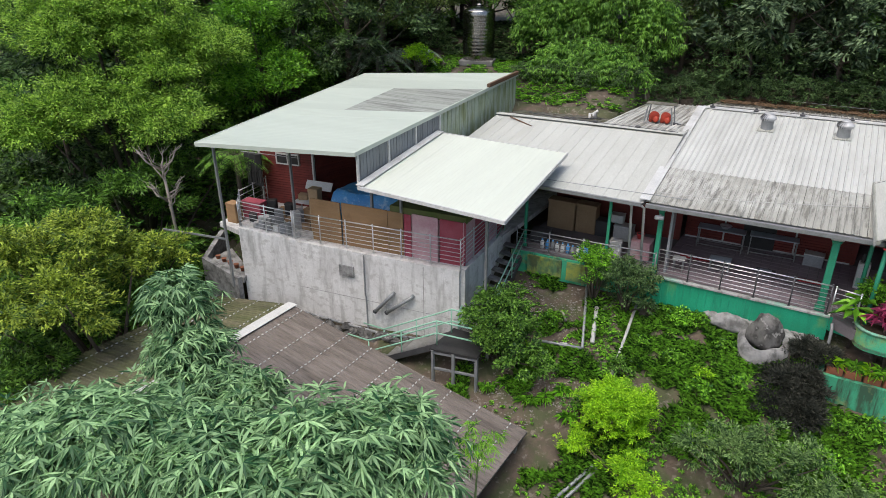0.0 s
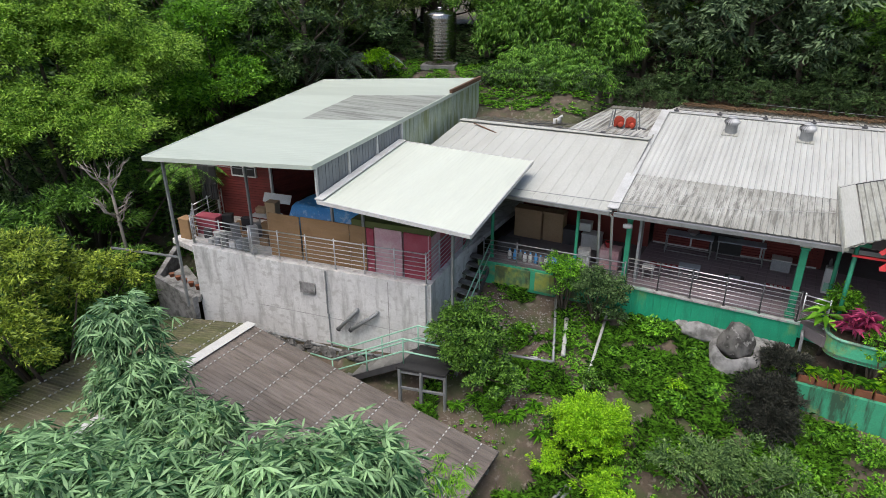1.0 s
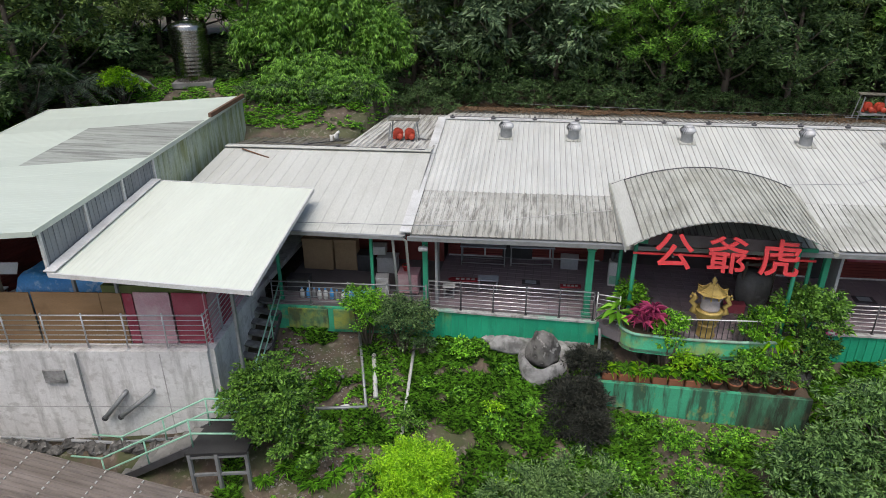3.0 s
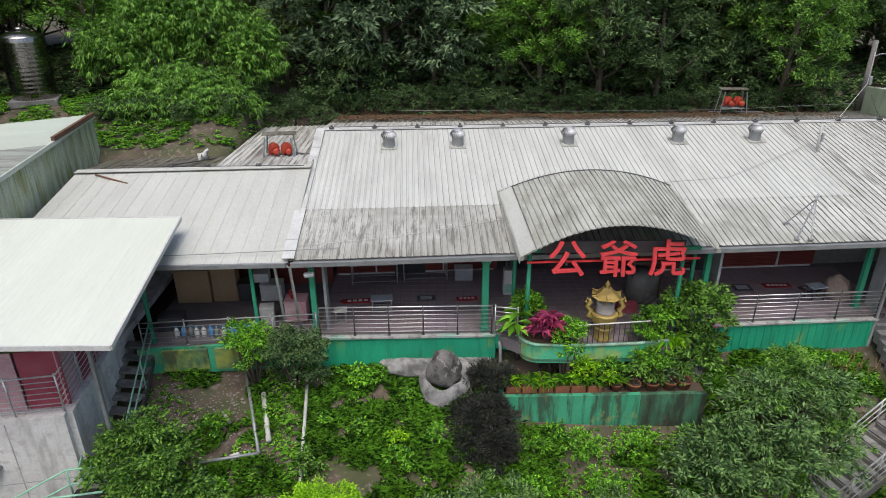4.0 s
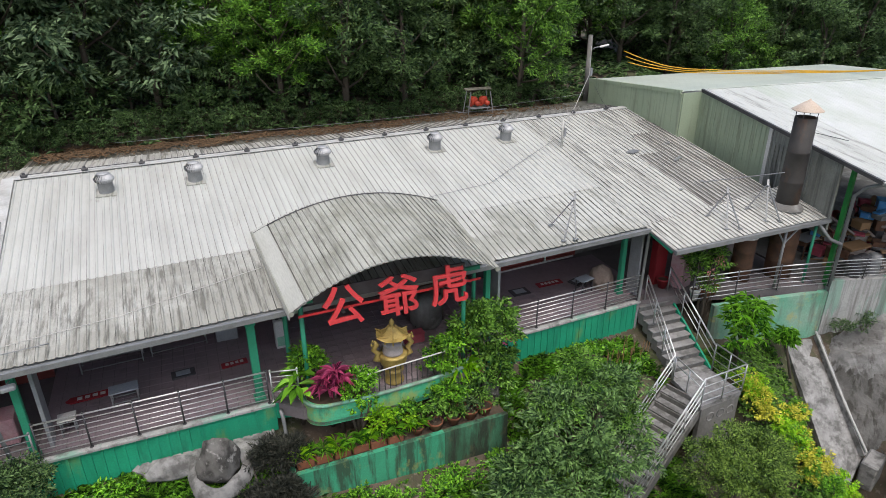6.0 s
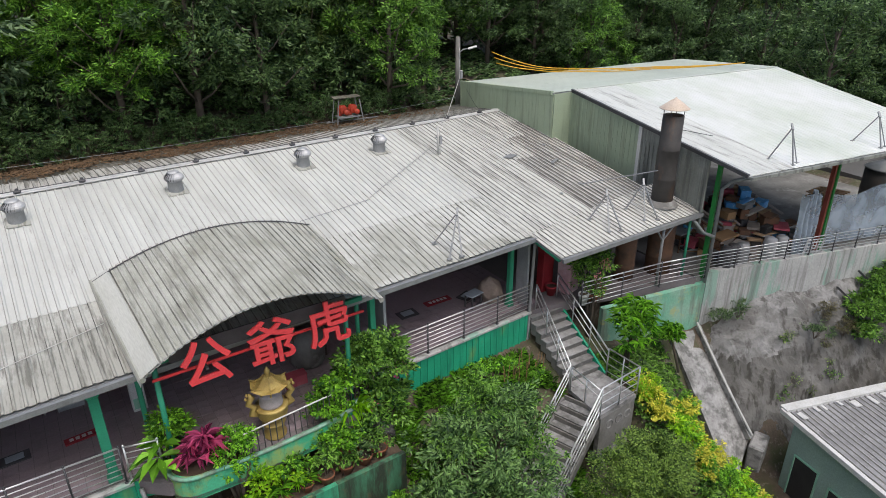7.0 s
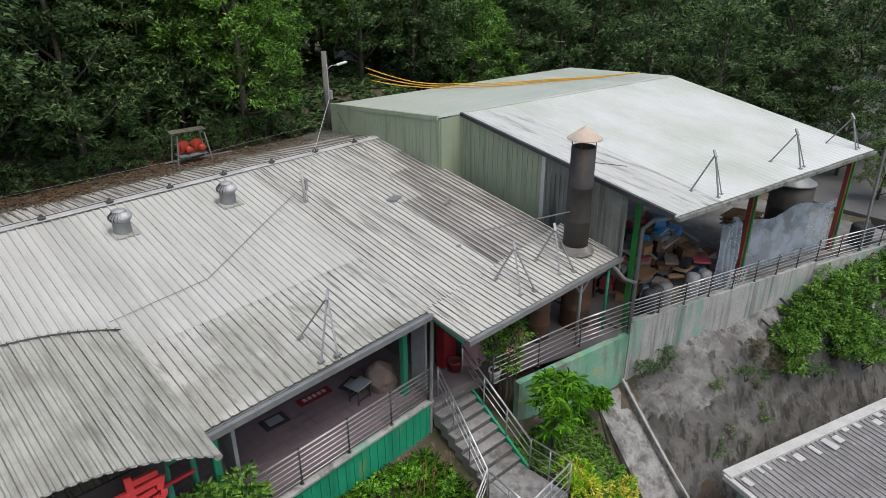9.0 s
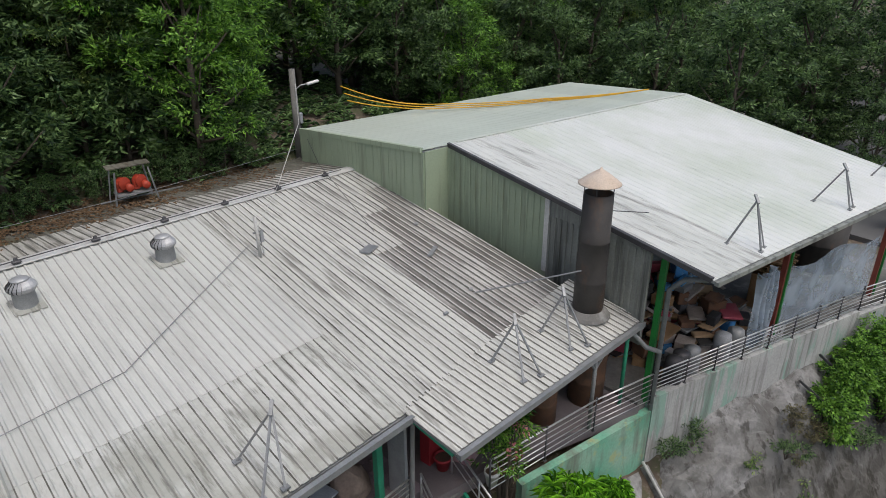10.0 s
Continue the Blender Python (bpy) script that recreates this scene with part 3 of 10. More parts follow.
def ground_z(x, y):
    d = front_y(x) - y
    main = float(np.interp(d, (-1.0, 0.0, 1.5, 3.0, 5.0, 8.0, 14.0, 30.0, 60.0), (-0.6, -0.8, -1.35, -1.75, -2.7, -4.2, -6.0, -10.0, -16.0)))
    e = 20.0 - 0.21 * (x - 19.3) - y
    right = float(np.interp(e, (-1.0, 0.0, 0.8, 2.6, 3.6, 9.0, 30.0, 60.0), (-1.2, -1.7, -2.4, -4.6, -6.3, -6.7, -10.0, -16.0)))
    west = float(np.interp(y, (-60, 0, 8, 16, 22, 27, 32, 40), (-18, -8.5, -5.5, -2.9, -0.6, 2.0, 4.6, 5.8)))
    low = main + (right - main) * step(14.5, 18.5, x)
    low = low - 0.55 * step(-0.3, 0.8, x) * step(8.5, 6.5, x) * step(1.2, 1.8, d) * step(8, 3.5, d)
    low = low - 1.9 * step(8.4, 9.8, x) * step(14.3, 13.5, x) * step(2.0, 2.9, d) * step(7.5, 4.5, d)
    low = low + (west - low) * step(-17.0, -22.0, x)
    yb = 29.2 + 5.2 * step(-9.6, -8.9, x)
    back = 3.55 + 0.9 * step(yb, yb + 4, y) + 1.0 * step(yb + 3, yb + 12, y) + 0.10 * max(y - yb - 8, 0) - 0.0
    flat = -0.45
    mid = flat + (back - flat) * step(yb - 0.9, yb, y)
    mid = mid + (west - mid) * step(-21.6, -23.5, x)
    east = 0.05 + 4.0 * step(36, 60, y) + 0.08 * max(y - 60, 0)
    mid = mid + (east - mid) * step(18.6, 20.5, x) * (1 if y < 34.5 else step(24, 34, x))
    k = step(0.1, -0.6, d) if x < 16 else step(0.1, -0.6, e)
    if x < -8:
        k = step(17.2, 18.6, y) if x < -10.4 else step(19.9, 20.7, y)
    if x < -22.5:
        k = 1.0
        mid = west
    z = low + (mid - low) * k
    return z + 0.10 * noise.noise((x * 0.35, y * 0.35, 0.3)) + 0.05 * noise.noise((x * 1.3, y * 1.3, 1.3))


gx = np.concatenate([[-1500, -700, -350, -200, -130], np.arange(-95, -30, 5.0), np.arange(-30, 36, 0.5), np.arange(36, 100, 5.0), [120, 200, 350, 700, 1500]])
gy = np.concatenate([[-1500, -700, -300, -150, -80, -40, -20, -10], np.arange(-4, 5, 2.0), np.arange(5, 40, 0.5), np.arange(40, 110, 5.0), [130, 200, 350, 700, 1500]])
gv = [(x, y, ground_z(x, min(y, 300))) for y in gy for x in gx]
gw = len(gx)
gf = [(j * gw + i, j * gw + i + 1, (j + 1) * gw + i + 1, (j + 1) * gw + i) for j in range(len(gy) - 1) for i in range(gw - 1)]
ground = mesh_object("ground", gv, gf, ground_mat, None, "steep hillside of brown earth with patchy green growth", True)
tagged(ground, "", "ground", "", "structure")

# ---- the main hall ----
EAVE_L, EAVE_R = Vector((-5.25, 20.62, 2.84)), Vector((12.45, 21.52, 2.93))
RIDGE_L, RIDGE_R = Vector((-5.82, 30.45, 4.12)), Vector((18.95, 31.0, 4.22))
hall = thing("temple_hall", (4, 25, 0), "long single-storey temple hall with white ribbed metal roof and open veranda", "building")


def hall_roof(x, s, lift=0.0):
    """A point of the hall's roof: x, and s from the eave line (0) to the ridge (1)."""
    u = (x + 5.25) / 17.7
    e = EAVE_L.lerp(EAVE_R, u)
    w = (x + 5.82) / 24.77
    r = RIDGE_L.lerp(RIDGE_R, w)
    p = e.lerp(r, s)
    return Vector((x, p.y, p.z + lift))


roof = part("roof", Mesh().slab([hall_roof(-5.15, 0.0, -0.05), hall_roof(18.4, 0.0, -0.05), hall_roof(18.7, 1.0, -0.05), hall_roof(-5.7, 1.0, -0.05)], 0.06), galv, hall, "white ribbed roof sheets with grime streaks")
SPLIT = 0.30
# the worn lower course stops at the small roof on the east side
up_quad = (hall_roof(-5.42, SPLIT, 0.012), hall_roof(12.6, SPLIT, 0.012), hall_roof(12.95, 1, 0.012), hall_roof(-5.82, 1, 0.012))
low_quad = (hall_roof(-5.25, 0), hall_roof(12.45, 0), hall_roof(12.6, SPLIT + 0.004), hall_roof(-5.42, SPLIT + 0.004))
for k, worn in enumerate(sheets(roof, low_quad, 18, 5, 0.026, roof_worn, name="worn_sheet", seed=2, darker=rib_worn)):
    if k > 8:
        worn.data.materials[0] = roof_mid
sheets(roof, up_quad, 18, 5, 0.028, roof_white, seed=3, darker=rib_flank)
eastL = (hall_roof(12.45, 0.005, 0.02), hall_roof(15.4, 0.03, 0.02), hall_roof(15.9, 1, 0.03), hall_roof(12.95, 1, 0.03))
sheets(roof, eastL, 3, 5, 0.026, roof_streak, seed=4, darker=rib_worn, crest=roof_white)
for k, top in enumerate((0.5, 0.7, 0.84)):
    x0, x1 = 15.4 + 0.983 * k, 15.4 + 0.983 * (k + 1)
    sheets(roof, (hall_roof(x0, 0.03, 0.02), hall_roof(x1, 0.03, 0.02), hall_roof(x1 + 0.5 * top, top, 0.02), hall_roof(x0 + 0.5 * top, top, 0.02)), 1, 5, 0.04, roof_brown, name="brown_sheet", seed=14 + k, darker=rib_dark, crest=roof_white)
    sheets(roof, (hall_roof(x0 + 0.5 * top, top - 0.01, 0.035), hall_roof(x1 + 0.5 * top, top - 0.01, 0.035), hall_roof(x1 + 0.5, 1, 0.035), hall_roof(x0 + 0.5, 1, 0.035)), 1, 5, 0.03, roof_streak, name="streaked_sheet", seed=17 + k, darker=rib_worn, crest=roof_white)
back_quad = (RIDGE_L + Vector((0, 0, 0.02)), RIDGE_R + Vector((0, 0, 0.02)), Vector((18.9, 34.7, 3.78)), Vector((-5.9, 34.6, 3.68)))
sheets(roof, back_quad, 24, 5, 0.03, roof_rear, v1=0.52, name="rear_sheet", seed=5, darker=rib_dark)
sheets(roof, back_quad, 24, 5, 0.03, roof_leafy, v0=0.52, name="rear_sheet", seed=55, darker=rib_dark)
for k in range(24):
    cap = Mesh()
    a, b = RIDGE_L.lerp(RIDGE_R, k / 24), RIDGE_L.lerp(RIDGE_R, (k + 1.04) / 24)
    lift = Vector((0, 0, 0.085))
    cap.bar(a + lift + Vector((0, -0.1, -0.02)), b + lift + Vector((0, -0.1, -0.02)), 0.24, 0.02, (0, -0.13, 1))
    cap.bar(a + lift + Vector((0, 0.1, -0.02)), b + lift + Vector((0, 0.1, -0.02)), 0.24, 0.02, (0, 0.13, 1))
    part("ridge_cap", cap, trim_white, hall, "dull white ridge flashing")
part("gutter", Mesh().bar(hall_roof(-5.2, -0.012, -0.07), hall_roof(12.5, -0.012, -0.07), 0.10, 0.13), galv, hall, "grimy metal eave gutter")
vf = Mesh().wall((-5.55, 34.35), (18.8, 34.45), (-0.3, 3.6), (-0.3, 3.7), 0.15)
part("rear_wall", vf, concrete_dark, hall)


# floor of the veranda
ZF = 0.22
floor = Mesh().slab([(-9.9, 20.35, ZF), (-4.6, front_y(-4.6), ZF), (0.6, front_y(0.6), ZF), (1.25, 20.35, ZF), (5.7, 20.15, ZF), (6.4, front_y(6.4), ZF), (12.6, front_y(12.6), ZF), (15.0, 21.3, ZF), (19.0, 20.1, ZF), (19.0, 29.5, ZF), (-9.9, 28.0, ZF)], 0.35)
veranda_floor = floor.done("veranda_floor", grout)
tagged(veranda_floor, "grey-purple tiled veranda floor", "floor", "", "structure")
def hall_wall(name, a, b, top=3.25, mt=None, low=ZF):
    part(name, Mesh().wall(a, b, (low, top), (low, top), 0.1), mt or red_wall, hall)


hall_wall("front_wall", (-9.8, 24.2), (-4.75, 24.4), 2.9)
hall_wall("front_wall", (-4.7, 25.0), (1.0, 25.35))
hall_wall("front_wall", (6.2, 25.1), (12.6, 25.5))
hall_wall("inner_wall", (1.0, 27.6), (6.2, 27.8), 3.5)
hall_wall("inner_wall", (1.0, 25.4), (1.0, 27.55), 3.3)
hall_wall("inner_wall", (6.2, 25.15), (6.2, 27.75), 3.3)
hall_wall("inner_wall", (12.6, 25.6), (18.6, 26.0), 3.3, concrete_dark)
for k, (x0, x1, y0, y1) in enumerate(((-4.65, 0.9, 24.94, 25.28), (6.3, 12.5, 25.04, 25.43))):
    # courses of the siding
    for c in range(26):
        zc = ZF + 0.1 + c * 0.105
        part("siding_course", Mesh().bar((x0, y0 - 0.012, zc), (x1, y1 - 0.012, zc), 0.03, 0.085), red_wall, hall)
    part("skirting", Mesh().bar((x0, y0 - 0.03, ZF + 0.04), (x1, y1 - 0.03, ZF + 0.04), 0.02, 0.07), trim_white, hall, "white painted skirting")
for x, y in ((-3.3, 25.0), (-0.9, 25.15), (8.9, 25.15), (11.2, 25.3)):
    part("wall_batten", Mesh().box((x, y, 1.6), (0.06, 0.05, 2.7)), trim_white, hall, "white vertical batten")
# black panels on the red wall paint the unlit dark of service openings
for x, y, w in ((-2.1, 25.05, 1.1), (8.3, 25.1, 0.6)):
    part("doorway", Mesh().box((x, y - 0.01, 1.2), (w, 0.06, 1.9)), black_rubber, hall, "black panel painted as the dark of a doorway")

# ---- the lower hall on the west side ----
west = thing("west_hall", (-9, 24, 0), "lower open hall with dull white seamed metal roof", "building")
WE_L, WE_R = Vector((-13.6, 20.35, 2.78)), Vector((-5.3, 20.62, 2.78))
WR_L, WR_R = Vector((-13.7, 26.0, 3.75)), Vector((-5.55, 26.25, 3.82))
wroof = part("roof", Mesh().slab([WE_L + Vector((0, 0.05, -0.03)), WE_R + Vector((0, 0.05, -0.03)), WR_R - Vector((0, 0, 0.03)), WR_L - Vector((0, 0, 0.03))], 0.06), galv, west, "dull white seamed roof sheets")
sheets(wroof, (WE_L, WE_R, WR_R, WR_L), 9, 2, 0.014, roof_left, seed=6, darker=rib_light, narrow=True)
WS = WR_L.lerp(WR_R, 0.57)
sheets(wroof, (WR_L, WS, Vector((-9.0, 29.3, 3.42)), Vector((-14.0, 28.9, 3.35))), 5, 3, 0.035, roof_leafy, name="rear_sheet", seed=7)
sheets(wroof, (WS, WR_R, Vector((-5.95, 33.9, 3.5)), Vector((-9.1, 33.8, 3.45))), 4, 4, 0.035, roof_rear, name="rear_sheet", seed=77, darker=rib_dark)
part("gutter", Mesh().bar(WE_L + Vector((0.1, -0.06, -0.05)), WE_R + Vector((-0.05, -0.06, -0.05)), 0.1, 0.12), galv, west)
part("rear_wall", Mesh().wall((-14.0, 28.7), (-5.7, 29.0), (-0.3, 3.3), (-0.3, 3.3), 0.15), concrete_dark, west)
for k in range(10):
    strip = Mesh()
    a = Vector((-5.28, 20.6, 2.87)).lerp(Vector((-5.85, 30.3, 4.15)), k / 10)
    b = Vector((-5.28, 20.6, 2.87)).lerp(Vector((-5.85, 30.3, 4.15)), (k + 1.06) / 10)
    strip.bar(a + Vector((0, 0, 0.045)), b + Vector((0, 0, 0.045)), 0.34, 0.03)
    part("side_flashing", strip, trim_white, hall, "white painted flashing strip")

# ---- white canopy roof ----
canopy = thing("canopy", (-10.7, 18.5, 0.5), "flat white sheet-metal canopy roof on thin steel posts", "canopy")
CAN = (Vector((-13.08, 15.42, 3.43)), Vector((-7.92, 15.76, 3.20)), Vector((-8.62, 21.95, 3.66)), Vector((-13.63, 21.07, 3.96)))
croof = part("roof", Mesh().slab([p - Vector((0, 0, 0.03)) for p in CAN], 0.05), galv, canopy)
sheets(croof, CAN, 6, 6, 0.004, roof_canopy, seed=8, wobble=0.001)
rim = Mesh()
for k in range(4):
    rim.bar(CAN[k] - Vector((0, 0, 0.04)), CAN[(k + 1) % 4] - Vector((0, 0, 0.04)), 0.05, 0.12)
part("rim", rim, trim_white, canopy, "white folded edge trim")

# ---- big west house ----
wh = thing("west_house", (-17, 20, 0.6), "house with pale green flat metal roof and dark red siding", "house")
BIG = (Vector((-18.75, 13.7, 4.47)), Vector((-13.17, 15.41, 4.53)), Vector((-14.55, 29.6, 5.0)), Vector((-21.45, 26.2, 4.88)))
broof = part("roof", Mesh().slab([p - Vector((0, 0, 0.03)) for p in BIG], 0.05), galv, wh)


def big_at(u, v):
    return quad_at(BIG, u, v)


for v0, v1, u0, u1, mt, n in ((0, 0.40, 0, 1, roof_pale, 5), (0.40, 0.72, 0, 0.42, roof_pale, 4), (0.40, 0.72, 0.42, 1, roof_streaked, 4), (0.72, 1.0, 0, 1, roof_pale, 4)):
    q = (big_at(u1, v0), big_at(u1, v1), big_at(u0, v1), big_at(u0, v0))
    sheets(broof, q, n, 6, 0.004, mt, seed=int(9 + v0 * 10), wobble=0.001)
rim = Mesh()
for k in range(4):
    rim.bar(BIG[k] - Vector((0, 0, 0.05)), BIG[(k + 1) % 4] - Vector((0, 0, 0.05)), 0.05, 0.14)
part("rim", rim, roof_pale, wh)

# ---- terrace wall ----
WA, WB, WC = (-18.7, 15.04), (-16.62, 15.82), (-10.05, 16.87)
terrace = Mesh().wall(WA, WB, (-3.4, 0.95), (-3.4, 0.62), 0.3).wall(WB, WC, (-3.4, 0.62), (-3.2, 0.64), 0.3).wall(WC, (-10.6, 21.3), (-3.2, 0.64), (-1.0, 0.64), 0.3)
terrace_wall = terrace.done("terrace_wall", concrete)
tagged(terrace_wall, "tall stained grey concrete retaining wall", "retaining wall", "", "structure")
for z, tilt in ((-1.25, 0.02),):
    a, b = Vector((*WB, z)), Vector((*WC, z + tilt))
    nrm = Vector((0.158, -0.987, 0)) * 0.152
    part("form_joint", Mesh().bar(a + nrm, b + nrm, 0.012, 0.025), form_mark, terrace_wall)
for u in (0.0, 0.8):
    a = Vector((*WB, 0)).lerp(Vector((*WC, 0)), u) + Vector((0.158, -0.987, 0)) * 0.152
    part("form_joint", Mesh().bar(a + Vector((0, 0, -3.0)), a + Vector((0, 0, 0.55)), 0.03, 0.012, (0.158, -0.987, 0)), form_mark, terrace_wall)
tf = Mesh().slab([(-18.6, 15.2, 0.6), (-16.6, 15.95, 0.6), (-10.2, 17.0, 0.6), (-10.4, 28.5, 0.6), (-21.0, 26.0, 0.6), (-20.5, 15.5, 0.6)], 0.2)
terrace_floor = tf.done("terrace_floor", concrete)
tagged(terrace_floor, "bare grey concrete terrace floor", "floor", "", "structure")

# ---- brown-roofed shed below ----
shed = thing("shed", (-12, 11, -4), "open shed with brown ribbed gable roof and white ridge strip", "shed")
SR0, SR1 = Vector((-15.9, 14.62, -1.42)), Vector((-15.7, 6.0, -1.4))
SE0, SE1 = Vector((-6.25, 14.5, -2.8)), Vector((-6.2, 6.0, -2.8))
SL0, SL1 = Vector((-20.0, 14.1, -1.95)), Vector((-20.4, 6.0, -2.0))
sroof = part("roof", Mesh().slab([SR1, SE1, SE0, SR0], 0.05), dark_steel, shed)
sheets(sroof, (SR1 + Vector((0, 0, 0.02)), SR0 + Vector((0, 0, 0.02)), SE0 + Vector((0, 0, 0.02)), SE1 + Vector((0, 0, 0.02))), 12, 5, 0.03, roof_dark, name="roof_board", seed=20)
sheets(sroof, (SL1, SL0, SR0 + Vector((0, 0, 0.02)), SR1 + Vector((0, 0, 0.02))), 12, 5, 0.03, roof_moss, name="roof_board", seed=21)
part("ridge_strip", Mesh().bar(SR0 + Vector((0, 0.05, 0.07)), SR1 + Vector((0, 0, 0.07)), 0.42, 0.02), trim_white, shed, "white ridge flashing")

# ---- green hall on the east side ----
eh = thing("east_hall", (25, 24, 0), "large open-fronted hall with pale green metal roof and cladding", "building")
GF_L, GF_R = Vector((18.75, 18.75, 4.38)), Vector((29.45, 17.0, 4.4))
GR_L, GR_R = Vector((19.4, 27.27, 5.62)), Vector((31.3, 25.72, 5.66))
GB_L, GB_R = Vector((18.7, 34.1, 5.02)), Vector((33.2, 32.6, 5.05))
groof = part("roof", Mesh().slab([GF_L - Vector((0, 0, 0.03)), GF_R - Vector((0, 0, 0.03)), GR_R - Vector((0, 0, 0.03)), GB_R - Vector((0, 0, 0.03)), GB_L - Vector((0, 0, 0.03)), Vector((18.45, 27.4, 5.55)), GR_L - Vector((0, 0, 0.03))], 0.05), galv, eh)
for k, ob in enumerate(sheets(groof, (GF_L, GF_R, GR_R, GR_L), 11, 4, 0.014, roof_east, seed=30)):
    if k < 2:
        ob.data.materials[0] = roof_grimy
sheets(groof, (Vector((18.45, 27.4, 5.6)), GR_R, GB_R, GB_L), 14, 4, 0.007, roof_pale, name="rear_sheet", seed=31)
for a, b, h0, h1 in (((18.6, 34.0), (18.5, 27.4), 5.0, 5.53), ((18.5, 27.4), (19.4, 27.3), 5.53, 5.55), ((19.4, 27.3), (19.25, 23.4), 5.55, 4.98)):
    part("side_wall", Mesh().wall(a, b, (-0.3, h0), (-0.3, h1), 0.1), green_cladding, eh, "green metal cladding")
part("front_side_wall", Mesh().wall((19.25, 23.4), (18.95, 20.3), (2.0, 4.98), (2.0, 4.5), 0.08), clad_grey, eh, "grimy grey metal cladding")

# ---- retaining wall of the east side ----
rw = Mesh().wall((15.0, 20.75), (19.35, 20.0), (-2.2, -0.02), (-2.4, 0.0), 0.2)
east_wall_low = rw.done("retaining_wall_1", green_faded)
tagged(east_wall_low, "faded green painted retaining wall with stains", "retaining wall", "", "structure")
rw = Mesh().wall((19.35, 20.0), (28.1, 17.6), (-2.0, 0.42), (-1.2, 0.35), 0.25).wall((28.1, 17.6), (34.0, 15.6), (-1.8, 0.2), (-2, 0.3), 0.25)
east_wall = rw.done("retaining_wall_2", bare_wall)
tagged(east_wall, "pale concrete retaining wall with green paint remnants", "retaining wall", "", "structure")

# ---- small lower house ----
lh = thing("lower_house", (24, 12, -6.6), "small grey-green plastered house with grey corrugated roof", "house")
HC = Vector((19.29, 16.33, -3.18))
LH = (Vector((17.6, 8.3, -3.9)), Vector((32.3, 3.5, -3.8)), Vector((34.0, 11.5, -3.05)), HC)
lroof = part("roof", Mesh().slab([p - Vector((0, 0, 0.03)) for p in LH], 0.06), galv, lh)
rib_pale = surf("pale_tile_crest", (0.30, 0.30, 0.31), (0.20, 0.20, 0.21), 0.6, 0.0, 1.5, 20)
for k in range(13):
    lift = Vector((0, 0, 0.012 * (k % 2) + 0.006))
    sheets(lroof, [p + lift for p in LH], 8, 9, 0.035, roof_grey, v0=k / 13 - (0.004 if k else 0), v1=(k + 1) / 13, name="tile_course", rows=1, wobble=0.012, seed=40 + k, darker=rib_dark, crest=rib_pale)
part("wall", Mesh().wall((19.6, 15.9), (17.95, 8.3), (-7.2, -3.25), (-7.2, -3.95), 0.15).wall((19.6, 15.9), (33.5, 11.3), (-7.2, -3.25), (-7.2, -3.1), 0.15), teal_wall, lh)

# ---- arched porch roof ----
porch = thing("arched_porch", (3.7, 22, 0.1), "arched weathered metal porch roof carrying three red characters", "porch")
AF_L, AF_R = Vector((1.22, 20.3, 3.0)), Vector((6.45, 19.95, 3.35))
AB_L, AB_R = Vector((0.95, 24.6, 3.45)), Vector((6.6, 24.6, 3.62))


def arch_pt(u, v, lift=0.0):
    f, b = AF_L.lerp(AF_R, u), AB_L.lerp(AB_R, u)
    p = f.lerp(b, v)
    s = 1 - (2 * u - 1) ** 2
    return p + Vector((0, 0, 0.85 * s * (1 - 0.25 * v) + lift))


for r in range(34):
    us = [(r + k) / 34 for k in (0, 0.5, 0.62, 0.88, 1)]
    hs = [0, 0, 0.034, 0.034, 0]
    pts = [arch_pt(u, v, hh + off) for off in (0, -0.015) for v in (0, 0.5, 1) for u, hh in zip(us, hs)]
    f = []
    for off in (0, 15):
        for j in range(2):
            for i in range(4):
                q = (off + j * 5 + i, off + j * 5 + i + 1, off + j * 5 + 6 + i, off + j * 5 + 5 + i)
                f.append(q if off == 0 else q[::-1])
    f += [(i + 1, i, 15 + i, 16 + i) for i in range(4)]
    # darker flanks to the right: stain, plus light painted into the left slope
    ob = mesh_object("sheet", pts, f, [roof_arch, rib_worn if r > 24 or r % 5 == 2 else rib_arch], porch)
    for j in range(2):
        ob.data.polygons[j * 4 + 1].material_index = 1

flank_v = [arch_pt(u, v, h) for v in (0.0, 0.25, 0.5, 0.75, 1.0) for u, h in ((-0.012, -0.12), (0.0, 0.055), (0.065, 0.06), (0.07, 0.03))]
part("flank_flashing", Mesh().add(flank_v, [(j * 4 + i, j * 4 + i + 1, j * 4 + i + 5, j * 4 + i + 4) for j in range(4) for i in range(3)]), roof_left, porch, "smooth dull white side flashing")

